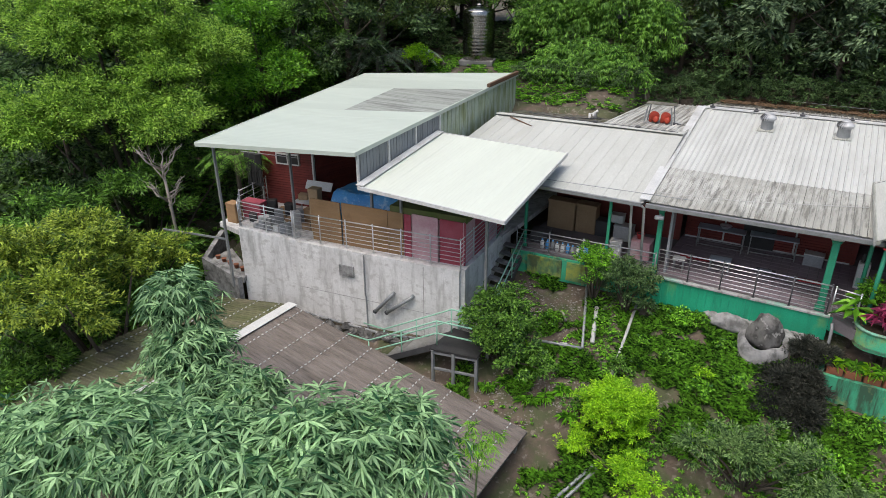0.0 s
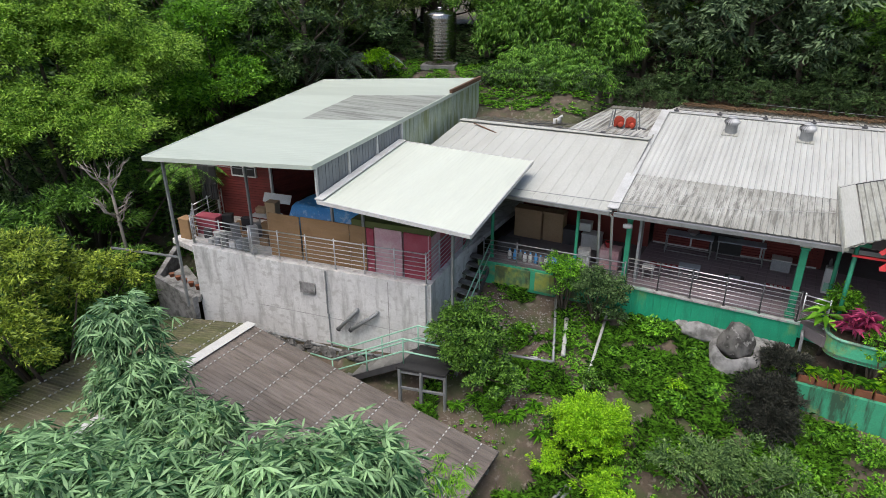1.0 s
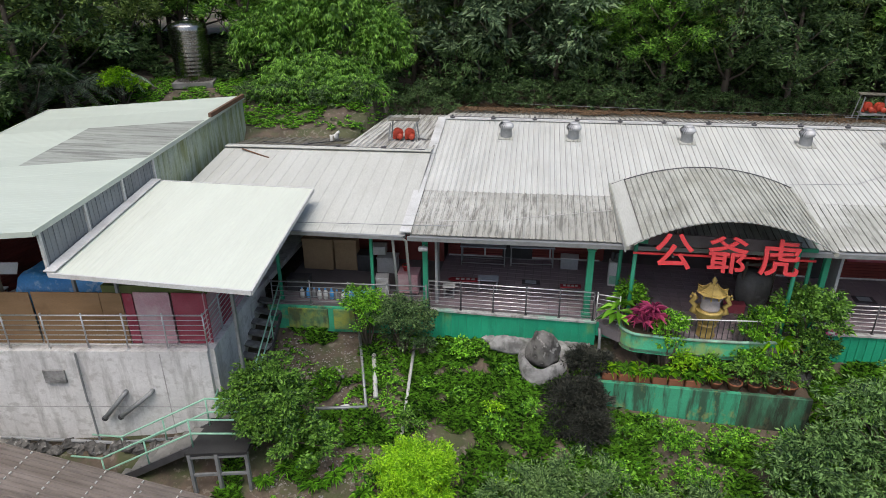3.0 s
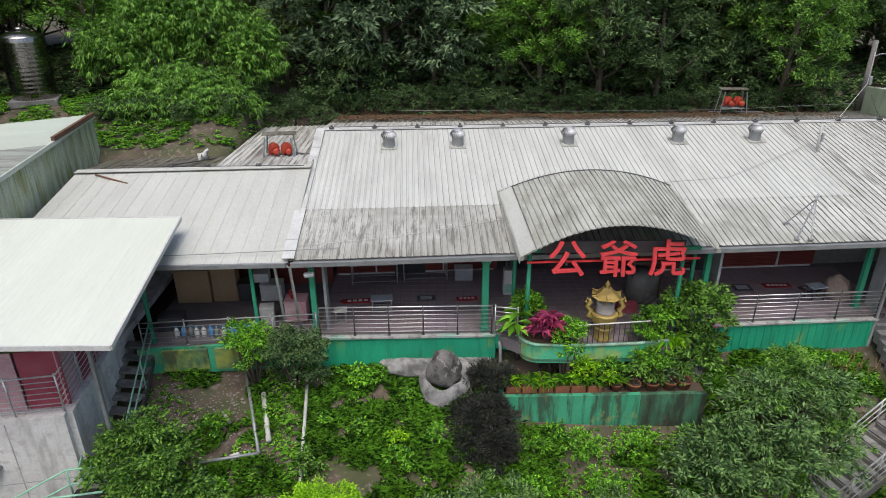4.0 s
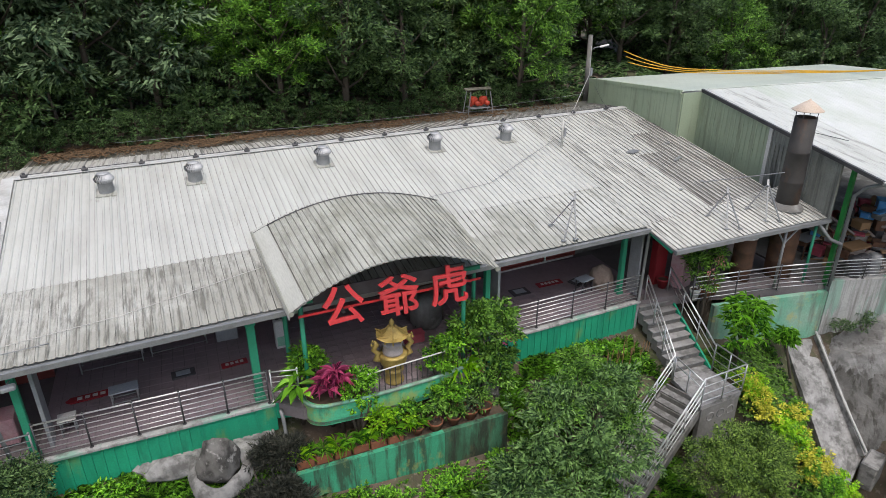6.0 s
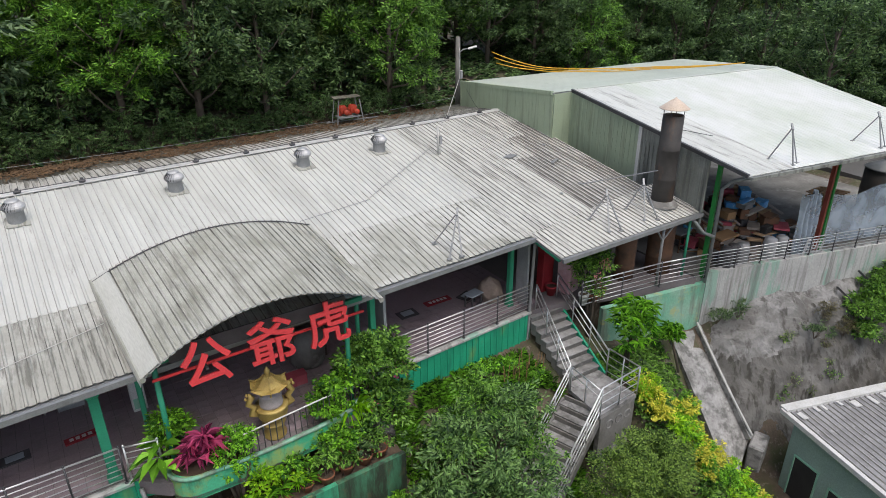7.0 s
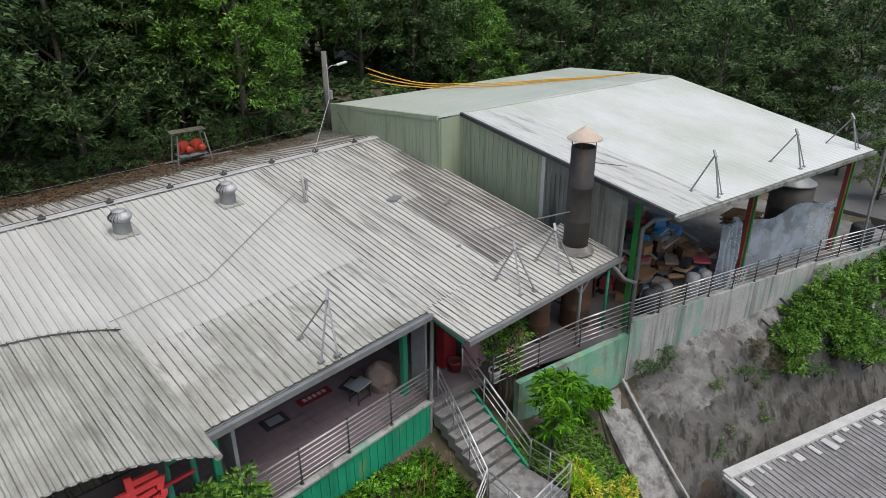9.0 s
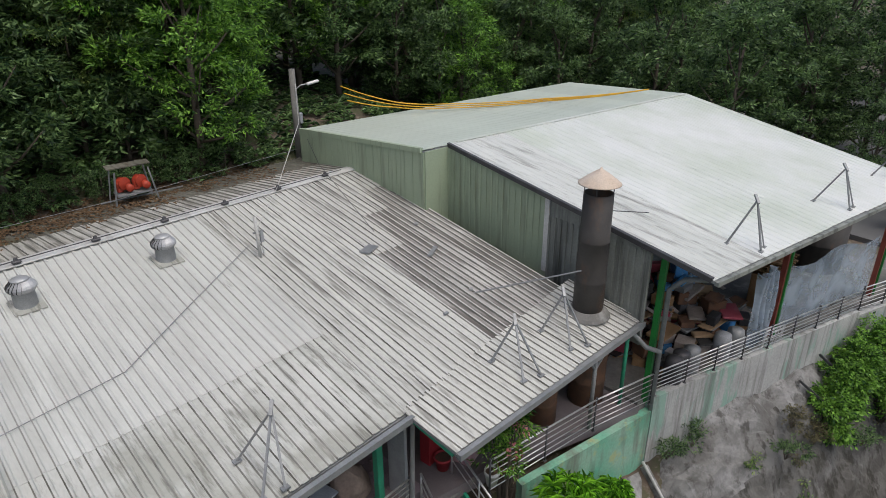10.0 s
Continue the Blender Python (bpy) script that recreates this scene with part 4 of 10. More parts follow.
# ---- plants ----
def leaves(centres, normals, size, aspect, rng, fold=0.25, droop=0.0, small=False):
    """One folded leaf of four corners at each centre. Returns vertices and faces."""
    n = len(centres)
    d = normals + rng.normal(0, 0.45, (n, 3))
    d[:, 2] -= droop
    d /= np.linalg.norm(d, axis=1, keepdims=True) + 1e-9
    r = rng.normal(0, 0.55, (n, 3)) + np.array([0, 0, 1.0])
    s = np.cross(d, r)
    s /= np.linalg.norm(s, axis=1, keepdims=True) + 1e-9
    up = np.cross(s, d)
    up *= np.where(up[:, 2:] < 0, -1, 1)
    ln = size * rng.uniform(0.6, 1.3, (n, 1))
    w = ln * aspect * 0.5
    base, tip = centres, centres + d * ln
    if small:
        v = np.stack([base - s * w * 0.8, base + s * w * 0.8 + d * ln * 0.15, tip], 1).reshape(-1, 3)
        return v, (np.arange(n)[:, None] * 3 + [0, 1, 2]).tolist()
    midp = centres + d * ln * 0.45
    l, rr = midp + s * w + up * w * fold, midp - s * w + up * w * fold
    v = np.stack([base, rr, tip, l], 1).reshape(-1, 3)
    k = np.arange(n)[:, None] * 4
    f = np.concatenate([k + [0, 1, 2], k + [0, 2, 3]], 0)
    return v, f.tolist()


def crown_points(clumps, per, rng, flat=0.85):
    """Leaf places and directions: every clump (x, y, z, radius) holds several sprays, with gaps between them."""
    c, nrm = [], []
    for x, y, z, r in clumps:
        n = max(int(per * r * r), 8)
        m = max(int(9 * min(r, 1.2)), 5)
        d = rng.normal(0, 1, (m, 3))
        d[:, 2] = np.abs(d[:, 2]) * 0.8 - 0.35 * rng.random(m)
        d /= np.linalg.norm(d, axis=1, keepdims=True)
        hub = d * r * rng.uniform(0.6, 1.15, (m, 1)) * np.array([1, 1, flat])
        k = rng.integers(0, m, n)
        off = rng.normal(0, 1, (n, 3)) * r * np.array([0.19, 0.19, 0.12])
        c.append(np.array([x, y, z]) + hub[k] + off)
        nrm.append(d[k] * np.array([1, 1, 0.5]) + off / r * 1.6)
    return np.concatenate(c), np.concatenate(nrm)


def tree(name, h, spread, n_clumps, r_clump, per, size, aspect, material, seed, label, trunk_r=0.14, low=0.3, droop=0.25, category="tree", trunk_mat=None):
    """A tree at the origin: a tapered trunk with limbs, and a ragged crown of single leaves."""
    rng = np.random.default_rng(seed)
    ob = thing(name, (0, 0, 0), label, category)
    clumps, wood = [], Mesh()
    lean = rng.normal(0, 0.04 * h, 2)
    top = Vector((lean[0], lean[1], h * 0.8))
    wood.tube([(0, 0, -0.4), (lean[0] * 0.2, lean[1] * 0.2, h * 0.25), (lean[0] * 0.6, lean[1] * 0.4, h * 0.5), top], [trunk_r * 1.25, trunk_r, trunk_r * 0.75, trunk_r * 0.3], 7)
    for k in range(n_clumps):
        a = k * 2.4 + rng.uniform(-0.5, 0.5)
        t = low + (1 - low) * ((k + 0.5) / n_clumps)
        rr = spread * (math.sin(math.pi * min(0.25 + 0.7 * (t - low) / (1 - low), 0.97))) * rng.uniform(0.45, 1.0)
        p = Vector((lean[0] * t + rr * math.cos(a), lean[1] * t + rr * math.sin(a), h * t * rng.uniform(0.92, 1.04)))
        clumps.append((*p, r_clump * rng.uniform(0.65, 1.25)))
        if k % 2 == 0:
            s = Vector((lean[0] * t * 0.6, lean[1] * t * 0.6, h * max(t - 0.22, 0.12)))
            wood.tube([s, s.lerp(p, 0.5) + Vector((0, 0, -0.05 * h * 0.3)), p], [trunk_r * 0.45, trunk_r * 0.3, trunk_r * 0.1], 5)
    part("trunk", wood, trunk_mat or bark, ob, smooth=True)
    c, nm = crown_points(clumps, per, rng)
    v, f = leaves(c, nm, size, aspect, rng, droop=droop, small=True)
    mesh_object("crown", v, f, material, ob)
    return ob


def put(proto, spots):
    """Copies of a plant at (x, y, scale, turn), on the ground."""
    for x, y, s, a in spots:
        c = copy_thing(proto, pose(x, y, ground_z(x, y), 0, 0, a))
        c.scale = (s, s, s * (0.9 + 0.2 * ((x * 7.3 + y * 3.1) % 1)))


def bury(ob):
    for o in (*ob.children_recursive, ob):
        bpy.data.objects.remove(o)


forest = [
    tree("forest_tree", 8.2, 2.8, 30, 0.9, 560, 0.2, 0.5, leaf_mid, 1, "broad-leaved forest tree with ragged mid-green crown", low=0.2),
    tree("forest_tree", 9.0, 3.0, 30, 0.95, 480, 0.24, 0.52, leaf_deep, 2, "tall dark green broad-leaved forest tree", low=0.18),
    tree("forest_tree", 7.6, 2.5, 30, 0.8, 740, 0.17, 0.5, leaf_olive, 3, "olive-green small-leaved forest tree", low=0.24),
    tree("forest_tree", 7.0, 2.4, 28, 0.75, 740, 0.175, 0.5, leaf_mat("fresh_forest_leaves", (0.02, 0.085, 0.010), (0.25, 0.50, 0.06)), 4, "bright green forest tree with loose crown", low=0.3),
    tree("forest_tree", 9.0, 3.0, 30, 1.0, 330, 0.34, 0.5, leaf_large, 7, "forest tree with large drooping grey-green leaves", low=0.2, droop=0.55),
    tree("forest_tree", 8.6, 3.0, 26, 1.2, 170, 0.36, 0.6, leaf_deep, 8, "dark green tree deep in the forest", low=0.16),
    tree("forest_tree", 8.2, 2.8, 26, 1.1, 190, 0.33, 0.6, leaf_mid, 9, "mid-green tree deep in the forest", low=0.16),
]
shrubs = [
    tree("forest_shrub", 2.6, 1.5, 14, 0.7, 420, 0.22, 0.55, leaf_mid, 5, "mid-green shrub at the forest edge", 0.06, 0.1, category="bush"),
    tree("forest_shrub", 2.2, 1.4, 12, 0.65, 420, 0.22, 0.55, leaf_deep, 6, "dark green shrub at the forest edge", 0.06, 0.1, category="bush"),
]
rng_f = random.Random(11)
spots = {k: [] for k in range(7)}
low_spots = {0: [], 1: []}
for row, y0 in enumerate((37.0, 39.8, 43.5, 49.0)):
    x = -42 - row * 4
    while x < 60 + row * 6:
        y = y0 + rng_f.uniform(-1.2, 1.2) + (1.8 if x > 19 else 0) - (1.5 if x < -21 else 0)
        if row == 0 and 3 < x < 17:
            y = 36.2 + rng_f.uniform(-0.3, 0.6) + (1.4 if 10.8 < x < 14.4 else 0)
        if not (-21.5 < x < -17.8 and y < 38.5) and not (-17 < x < -8 and y < 37.5) and not (row == 0 and 17 < x < 23) and not (row == 0 and -8 < x < 3):
            kinds = (1, 1, 2, 1, 0, 1) if x > 4.5 else (0, 2, 0, 2, 3)
            spots[rng_f.choice(kinds if row < 2 else (5, 5, 6))].append((x, y, rng_f.uniform(0.8, 1.12) * (1 + 0.07 * row), rng_f.uniform(0, 360)))
        x += rng_f.uniform(2.5, 3.8) * (1 + 0.15 * row)
spots[4] += [(-6.4, 37.4, 0.95, 20), (-3.6, 37.4, 1.0, 140), (-1.2, 37.2, 0.9, 260), (9.2, 38.8, 0.8, 60), (-7.0, 41.5, 1.1, 90)]
spots[0] += [(-22.5, 41.0, 1.0, 40), (-18.2, 42.5, 1.0, 140), (-25.6, 36.5, 0.95, 60)]
spots[3] += [(-20.5, 45.0, 1.1, 250), (-16.2, 40.5, 0.9, 10), (-23.8, 38.4, 1.0, 70), (-28.4, 35.6, 1.0, 170)]
spots[0] += [(2.2, 37.6, 0.85, 50), (17.6, 38.6, 0.8, 10)]
spots[3] += [(4.4, 37.4, 0.9, 80), (0.9, 38.0, 0.95, 10), (16.2, 38.3, 1.0, 30), (13.9, 39.4, 1.1, 200), (18.6, 40.2, 1.05, 120)]
spots[2] += [(5.0, 38.2, 0.85, 200), (7.2, 38.6, 0.95, 300), (15.4, 39.4, 0.95, 120), (12.6, 38.6, 0.8, 40)]
x = -44
while x < -22:
    low_spots[rng_f.choice((0, 1, 1))].append((x, 35.2 + rng_f.uniform(-0.5, 1.2), rng_f.uniform(0.7, 1.1), rng_f.uniform(0, 360)))
    x += rng_f.uniform(1.6, 2.8)
x = -6
while x < 18:
    low_spots[1].append((x, 36.0 + rng_f.uniform(0, 2.2) + (0.9 if 11 < x < 14 else 0), rng_f.uniform(0.7, 1.2), rng_f.uniform(0, 360)))
    x += rng_f.uniform(0.9, 1.6)
for k in range(8):
    low_spots[1].append((-15.6 + k * 0.95, 31.6 + 1.2 * rng_f.random(), rng_f.uniform(0.35, 0.55), rng_f.uniform(0, 360)))
for k in range(14):
    low_spots[1].append((-9.6 + (k % 7) * 0.62, 34.3 + 1.1 * (k // 7) + rng_f.uniform(-0.2, 0.2), rng_f.uniform(0.3, 0.48), rng_f.uniform(0, 360)))
for k in range(28):
    low_spots[1].append((-5.5 + k * 0.84, 35.45 + rng_f.uniform(-0.1, 0.3), rng_f.uniform(0.3, 0.5), rng_f.uniform(0, 360)))
for k in range(24):
    low_spots[rng_f.choice((0, 0, 1))].append((rng_f.uniform(-40, -22.8), rng_f.uniform(5, 33), rng_f.uniform(0.8, 1.3), rng_f.uniform(0, 360)))
for k in range(46):
    x, y = rng_f.uniform(-46, -24.5), rng_f.uniform(8, 36)
    if x > -31 and 10 < y < 24:
        continue
    spots[rng_f.choice((0, 1, 1, 2, 3) if x > -33 else (5, 6))].append((x, y, rng_f.uniform(0.9, 1.25), rng_f.uniform(0, 360)))
for x, y, s_ in ((37, 26, 0.9), (39, 31, 1.0), (36.5, 35.5, 0.9), (42, 24, 0.8), (46, 33, 1.1), (44, 38, 1.1), (54, 40, 1.2), (52, 17, 0.8), (60, 30, 1.2), (66, 22, 1.2), (70, 38, 1.3), (64, 45, 1.3), (40, 20.5, 0.55), (75, 28, 1.3), (80, 18, 1.3), (37.5, 18, 0.45), (35.5, 38, 0.9), (33, 38.5, 0.8), (40, 36, 1.0), (42, 42, 1.1), (49, 36, 1.0), (38, 40, 1.0), (30, 38.5, 0.75), (47, 28, 0.9), (43.5, 25, 1.1), (45, 22, 1.0), (48, 25, 1.1), (41.5, 28.5, 1.0), (50, 30, 1.1), (47, 19, 0.9)):
    spots[rng_f.choice((1, 1, 2, 1) if x < 50 else (5, 5, 6))].append((x, y, s_, rng_f.uniform(0, 360)))
for k, proto in enumerate(forest):
    put(proto, spots[k])
    bury(proto)
for k, proto in enumerate(shrubs):
    put(proto, low_spots[k])
    bury(proto)
lot = Mesh().slab([(34.5, 14, 0.22), (75, 6, 0.22), (78, 32, 0.3), (36.5, 34, 0.3)], 0.4)
tagged(lot.done("car_park", asphalt), "grey asphalt yard beside the hall", "road", "", "structure")
back_wall = Mesh().wall((17.0, 46.0), (22.5, 45.0), (4.5, 7.2), (4.5, 7.2), 0.2)
tagged(back_wall.done("far_wall", trim_white), "pale wall of a building behind the trees", "wall", "", "structure")

# ---- rails ----
def railing(name, pts, h, n_rails, label, spacing=1.05, r_post=0.022, r_rail=0.013, mt=None, gap=0.12, knob=True, group="", post_mt=None):
    """A railing of posts and level bars along points (x, y, z of the foot)."""
    mt = mt or steel
    ob = thing(name, pts[0], label, "railing", group)
    for a, b in zip(pts, pts[1:]):
        a, b = Vector(a), Vector(b)
        n = max(1, round((b - a).length / spacing))
        for k in range(n + (1 if b == Vector(pts[-1]) else 0)):
            p = a.lerp(b, k / n)
            m = Mesh().tube([p, p + Vector((0, 0, h))], r_post, 8)
            if knob:
                m.lathe([(0.012, 0), (0.03, 0.025), (0.03, 0.05), (0.008, 0.075)], p + Vector((0, 0, h)), 8)
            m.lathe([(0.05, 0), (0.05, 0.01), (0.025, 0.02)], p, 8)
            part("post", m, post_mt or mt, ob, "", True)
        for k in range(n_rails):
            z = gap + (h - gap) * k / (n_rails - 1) if n_rails > 1 else h
            r = r_rail * (1.7 if k == n_rails - 1 else 1)
            part("rail", Mesh().tube([a + Vector((0, 0, z)), b + Vector((0, 0, z))], r, 6), mt, ob, "", True)
    return ob


def post(name, a, b, w, mt, parent, label=""):
    return part(name, Mesh().bar(a, b, w, w, (0, 1, 0)), mt, parent, label)


# ---- west house: walls, posts, boards ----
def wpart(name, a, b, lo, hi, mt, t=0.1, label="", hi2=None):
    return part(name, Mesh().wall(a, b, (lo, hi), (lo, hi2 or hi), t), mt, wh, label)


wpart("front_wall", (-20.8, 18.3), (-18.3, 18.8), 0.6, 3.9, red_wall, label="dark red brick-pattern siding", hi2=4.5)
wpart("side_wall", (-18.3, 18.86), (-17.2, 24.0), 0.6, 4.6, red_wall)
wpart("side_wall", (-20.85, 18.36), (-21.2, 25.8), 0.6, 3.7, red_wall)
wpart("rear_wall", (-17.2, 24.1), (-14.3, 24.54), 0.6, 4.6, red_wall)
for c in range(36):
    z = 0.66 + c * 0.108
    if z < 3.9:
        part("siding_course", Mesh().bar((-20.8, 18.235, z), (-18.3, 18.735, z), 0.03, 0.088), red_wall, wh)
    if z < 4.55:
        part("siding_course", Mesh().bar((-18.235, 18.86, z), (-17.135, 23.95, z), 0.03, 0.088), red_wall, wh)
for p, top in (((-20.82, 18.22), 3.9), ((-18.27, 18.74), 4.5)):
    part("corner_trim", Mesh().box((p[0], p[1], 0.3 + top / 2), (0.09, 0.09, top - 0.6)), trim_white, wh, "white corner trim")
win = part("window", Mesh().box((-19.42, 18.49, 2.62), (1.05, 0.1, 0.42), 11.3), black_rubber, wh, "small dark window in white frame")
for dz in (-0.21, 0.21):
    part("frame", Mesh().box((-19.42, 18.47, 2.62 + dz), (1.12, 0.12, 0.05), 11.3), trim_white, win)
for dx in (-0.54, 0, 0.54):
    part("frame", Mesh().box((-19.42 + dx * 0.98, 18.47 + dx * 0.196, 2.62), (0.05, 0.12, 0.38), 11.3), trim_white, win)
win2 = part("window", Mesh().box((-18.1, 19.6, 3.35), (0.06, 1.0, 0.5), -12), black_rubber, wh, "dark side window in white frame")
for dz in (-0.25, 0.25):
    part("frame", Mesh().box((-18.06, 19.6, 3.35 + dz), (0.08, 1.06, 0.04), -12), trim_white, win2)
# wall of narrow blue-grey panels between the two roofs
SP0, SP1 = Vector((-13.25, 15.6, 3.45)), Vector((-13.8, 21.3, 3.95))
for k in range(30):
    a, b = SP0.lerp(SP1, k / 30), SP0.lerp(SP1, (k + 0.62) / 30)
    top = 4.42 + 0.2 * k / 30
    part("panel", Mesh().wall(a, b, (a.z - 0.15, top), (b.z - 0.15, top), 0.05 if k % 2 else 0.03), clad_blue, wh)
for k in range(4):
    a = SP0.lerp(SP1, k / 3.0)
    post("mullion", (a.x + 0.04, a.y, a.z - 0.2), (a.x + 0.04, a.y, 4.5 + 0.2 * k / 3), 0.07, trim_white, wh, "white upright")
part("panel_backing", Mesh().wall(SP0, SP1, (3.2, 4.42), (3.6, 4.62), 0.015), clad_blue, wh)
CL0, CL1 = Vector((-13.85, 21.35, 3.9)), Vector((-14.6, 29.5, 3.3))
for k in range(22):
    a, b = CL0.lerp(CL1, k / 22), CL0.lerp(CL1, (k + 0.8) / 22)
    part("cladding_sheet", Mesh().wall(a, b, (a.z - 0.5, 4.64 + 0.3 * k / 22), (b.z - 0.5, 4.64 + 0.3 * (k + 1) / 22), 0.05), clad_left, wh)
part("cladding_base", Mesh().wall(CL0, CL1, (2.6, 4.62), (2.6, 4.9), 0.03), clad_left, wh)
part("rust_strip", Mesh().bar((-14.22, 26.0, 4.96), (-14.48, 29.4, 5.06), 0.12, 0.16), rust, wh, "rusty red roof edge strip")
part("canopy_flashing", Mesh().bar(CAN[0] + Vector((0.05, 0, 0.05)), CAN[3] + Vector((0.05, 0, 0.05)), 0.3, 0.03), trim_white, canopy, "white flashing along the wall")
for x, y, lo, hi in ((-18.55, 14.25, -1.2, 4.42), (-17.5, 16.75, 0.6, 4.5)):
    post("post", (x, y, lo), (x, y, hi), 0.08, galv, wh, "galvanised square post")
for p, top in (((-13.65, 16.75), 3.5), ((-12.45, 16.85), 3.4), ((-9.0, 16.7), 3.2)):
    post("post", (*p, 0.6 if p[0] < -9.5 else -1.9), (*p, top), 0.08, galv, canopy, "galvanised square post")
part("brace", Mesh().bar((-9.0, 16.7, 2.6), (-9.6, 16.6, 3.1), 0.05), galv, canopy)
part("beam", Mesh().bar((-13.2, 16.72, 3.42), (-8.1, 16.75, 3.16), 0.07, 0.09), galv, canopy)

# boards leaning behind the terrace rail
boards = ((-16.1, -14.85, 1.62, ply), (-14.8, -12.95, 1.62, ply), (-12.95, -12.35, 1.6, ply), (-12.33, -12.05, 1.58, crimson), (-12.03, -11.05, 1.62, pink), (-11.0, -10.05, 1.6, crimson))
for k, (x0, x1, h, mt) in enumerate(boards):
    y0, y1 = 16.15 + 0.16 * (x0 + 16.6), 16.15 + 0.16 * (x1 + 16.6)
    m = Mesh().wall((x0, y0), (x1 - 0.02, y1), (0.61, 0.61 + h), (0.61, 0.61 + h - 0.02), 0.03)
    names = ("brown plywood board standing on the terrace edge", "faded pink panel standing on the terrace edge", "crimson painted panel standing on the terrace edge")
    tagged(m.done("board", mt), names[0] if mt is ply else names[1] if mt is pink else names[2], "board", "boards behind the rail")
for k in range(4):
    y0 = 17.15 + k * 1.0
    m = Mesh().wall((-10.12 - 0.12 * (y0 - 17), y0), (-10.12 - 0.12 * (y0 + 0.95 - 17), y0 + 0.95), (0.61, 2.2), (0.61, 2.2), 0.03)
    tagged(m.done("board", crimson if k % 2 else pink), "faded red panel standing on the terrace edge", "board", "boards behind the rail")
# tarpaulin over stored goods and a mossy board
v, f = [], []
for j in range(13):
    for i in range(17):
        x, y = -16.0 + i * 0.2, 16.9 + j * 0.22 + 0.16 * (i * 0.2)
        z = 2.3 + 0.14 * noise.noise((x * 1.4, y * 1.4, 2)) + 0.09 * noise.noise((x * 4, y * 4, 5)) + (-0.5 if i in (0, 16) or j in (0, 12) else 0)
        v.append((x, y, z))
f = [(j * 17 + i, j * 17 + i + 1, j * 17 + i + 18, j * 17 + i + 17) for j in range(12) for i in range(16)]
k0 = len(v)
v += [(x, y, 0.62) for x, y, z in v]
f += [(k0 + a, k0 + d, k0 + c, k0 + b) for a, b, c, d in f]
for seq in ([i for i in range(17)], [16 + 17 * j for j in range(13)], [12 * 17 + 16 - i for i in range(17)], [17 * (12 - j) for j in range(13)]):
    f += [(b, a, k0 + a, k0 + b) for a, b in zip(seq, seq[1:])]
tagged(mesh_object("tarpaulin", v, f, tarp_blue, None, "", True), "crumpled blue tarpaulin spread over stored goods", "tarpaulin")
tagged(Mesh().slab([(-12.9, 16.8, 2.4), (-10.1, 17.25, 2.36), (-10.35, 19.4, 2.42), (-13.0, 19.1, 2.44)], 0.24).done("mossy_cover", moss_board), "green mossy flat cover over a store box", "cover")
tagged(Mesh().slab([(-12.5, 17.0, 2.14), (-10.2, 17.35, 2.14), (-10.45, 19.3, 2.16), (-12.7, 19.0, 2.16)], 1.52).done("store_box", pink), "faded pink panelled store box", "box")

# clutter on the house terrace
def stool_table(x, y, z, w, d, h, top_mt, leg_mt, name, label, cat, rz=0.0, group=""):
    ob = thing(name, (x, y, z), label, cat, group)
    m = pose(x, y, z, 0, 0, rz)
    part("top", Mesh().box((0, 0, 0), (w, d, 0.04), m=m @ pose(0, 0, h - 0.02), bevel=0.01), top_mt, ob)
    for sx in (-1, 1):
        for sy in (-1, 1):
            a, b = m @ Vector((sx * (w / 2 - 0.05), sy * (d / 2 - 0.05), 0)), m @ Vector((sx * (w / 2 - 0.05), sy * (d / 2 - 0.05), h - 0.04))
            part("leg", Mesh().bar(a, b, 0.035), leg_mt, ob)
    for sy in (-1, 1):
        a, b = m @ Vector((-(w / 2 - 0.05), sy * (d / 2 - 0.05), 0.12)), m @ Vector((w / 2 - 0.05, sy * (d / 2 - 0.05), 0.12))
        part("stretcher", Mesh().bar(a, b, 0.025), leg_mt, ob)
    return ob


def crate(x, y, z, s, mt, label, name="box", cat="box", rz=0.0, lid=None, group=""):
    ob = thing(name, (x, y, z), label, cat, group)
    m = pose(x, y, z, 0, 0, rz)
    w, d, h = s
    part("body", Mesh().box((0, 0, 0), (w, d, h), m=m @ pose(0, 0, h / 2), bevel=0.02), mt, ob)
    part("lid", Mesh().box((0, 0, 0), (w * 1.04, d * 1.04, h * 0.1), m=m @ pose(0, 0, h * 1.03), bevel=0.01), lid or mt, ob)
    return ob


stool_table(-17.6, 17.6, 0.6, 1.1, 0.6, 0.8, white_plastic, galv, "work_table", "white-topped work table with things on it", "table", 10)
crate(-17.9, 17.7, 1.4, (0.4, 0.3, 0.2), cardboard, "small cardboard box on the work table", rz=20)
crate(-16.5, 16.9, 0.6, (0.4, 0.35, 1.62), cardboard, "tall cardboard box standing on the terrace", rz=12)
tagged(Mesh().slab([(-18.1, 18.0, 1.75), (-16.9, 18.2, 1.75), (-16.9, 18.35, 2.05), (-18.1, 18.15, 2.05)], 0.03).done("white_board", white_plastic), "white sheet leaning on the table", "board")
crate(-19.6, 16.6, 0.6, (0.9, 0.45, 0.7), crimson, "dark red cabinet behind the terrace rail", "cabinet", "cabinet", 10)
crate(-20.0, 15.9, 0.6, (0.5, 0.4, 0.75), ply, "yellowish storage box behind the rail", rz=5)
crate(-15.6, 19.5, 0.6, (0.8, 0.6, 1.1), dark_steel, "dark machine on the terrace", "machine", "machine", 30)
crate(-16.4, 18.7, 0.6, (0.4, 0.4, 0.6), grey_plastic, "grey bucket box on the terrace", rz=10)
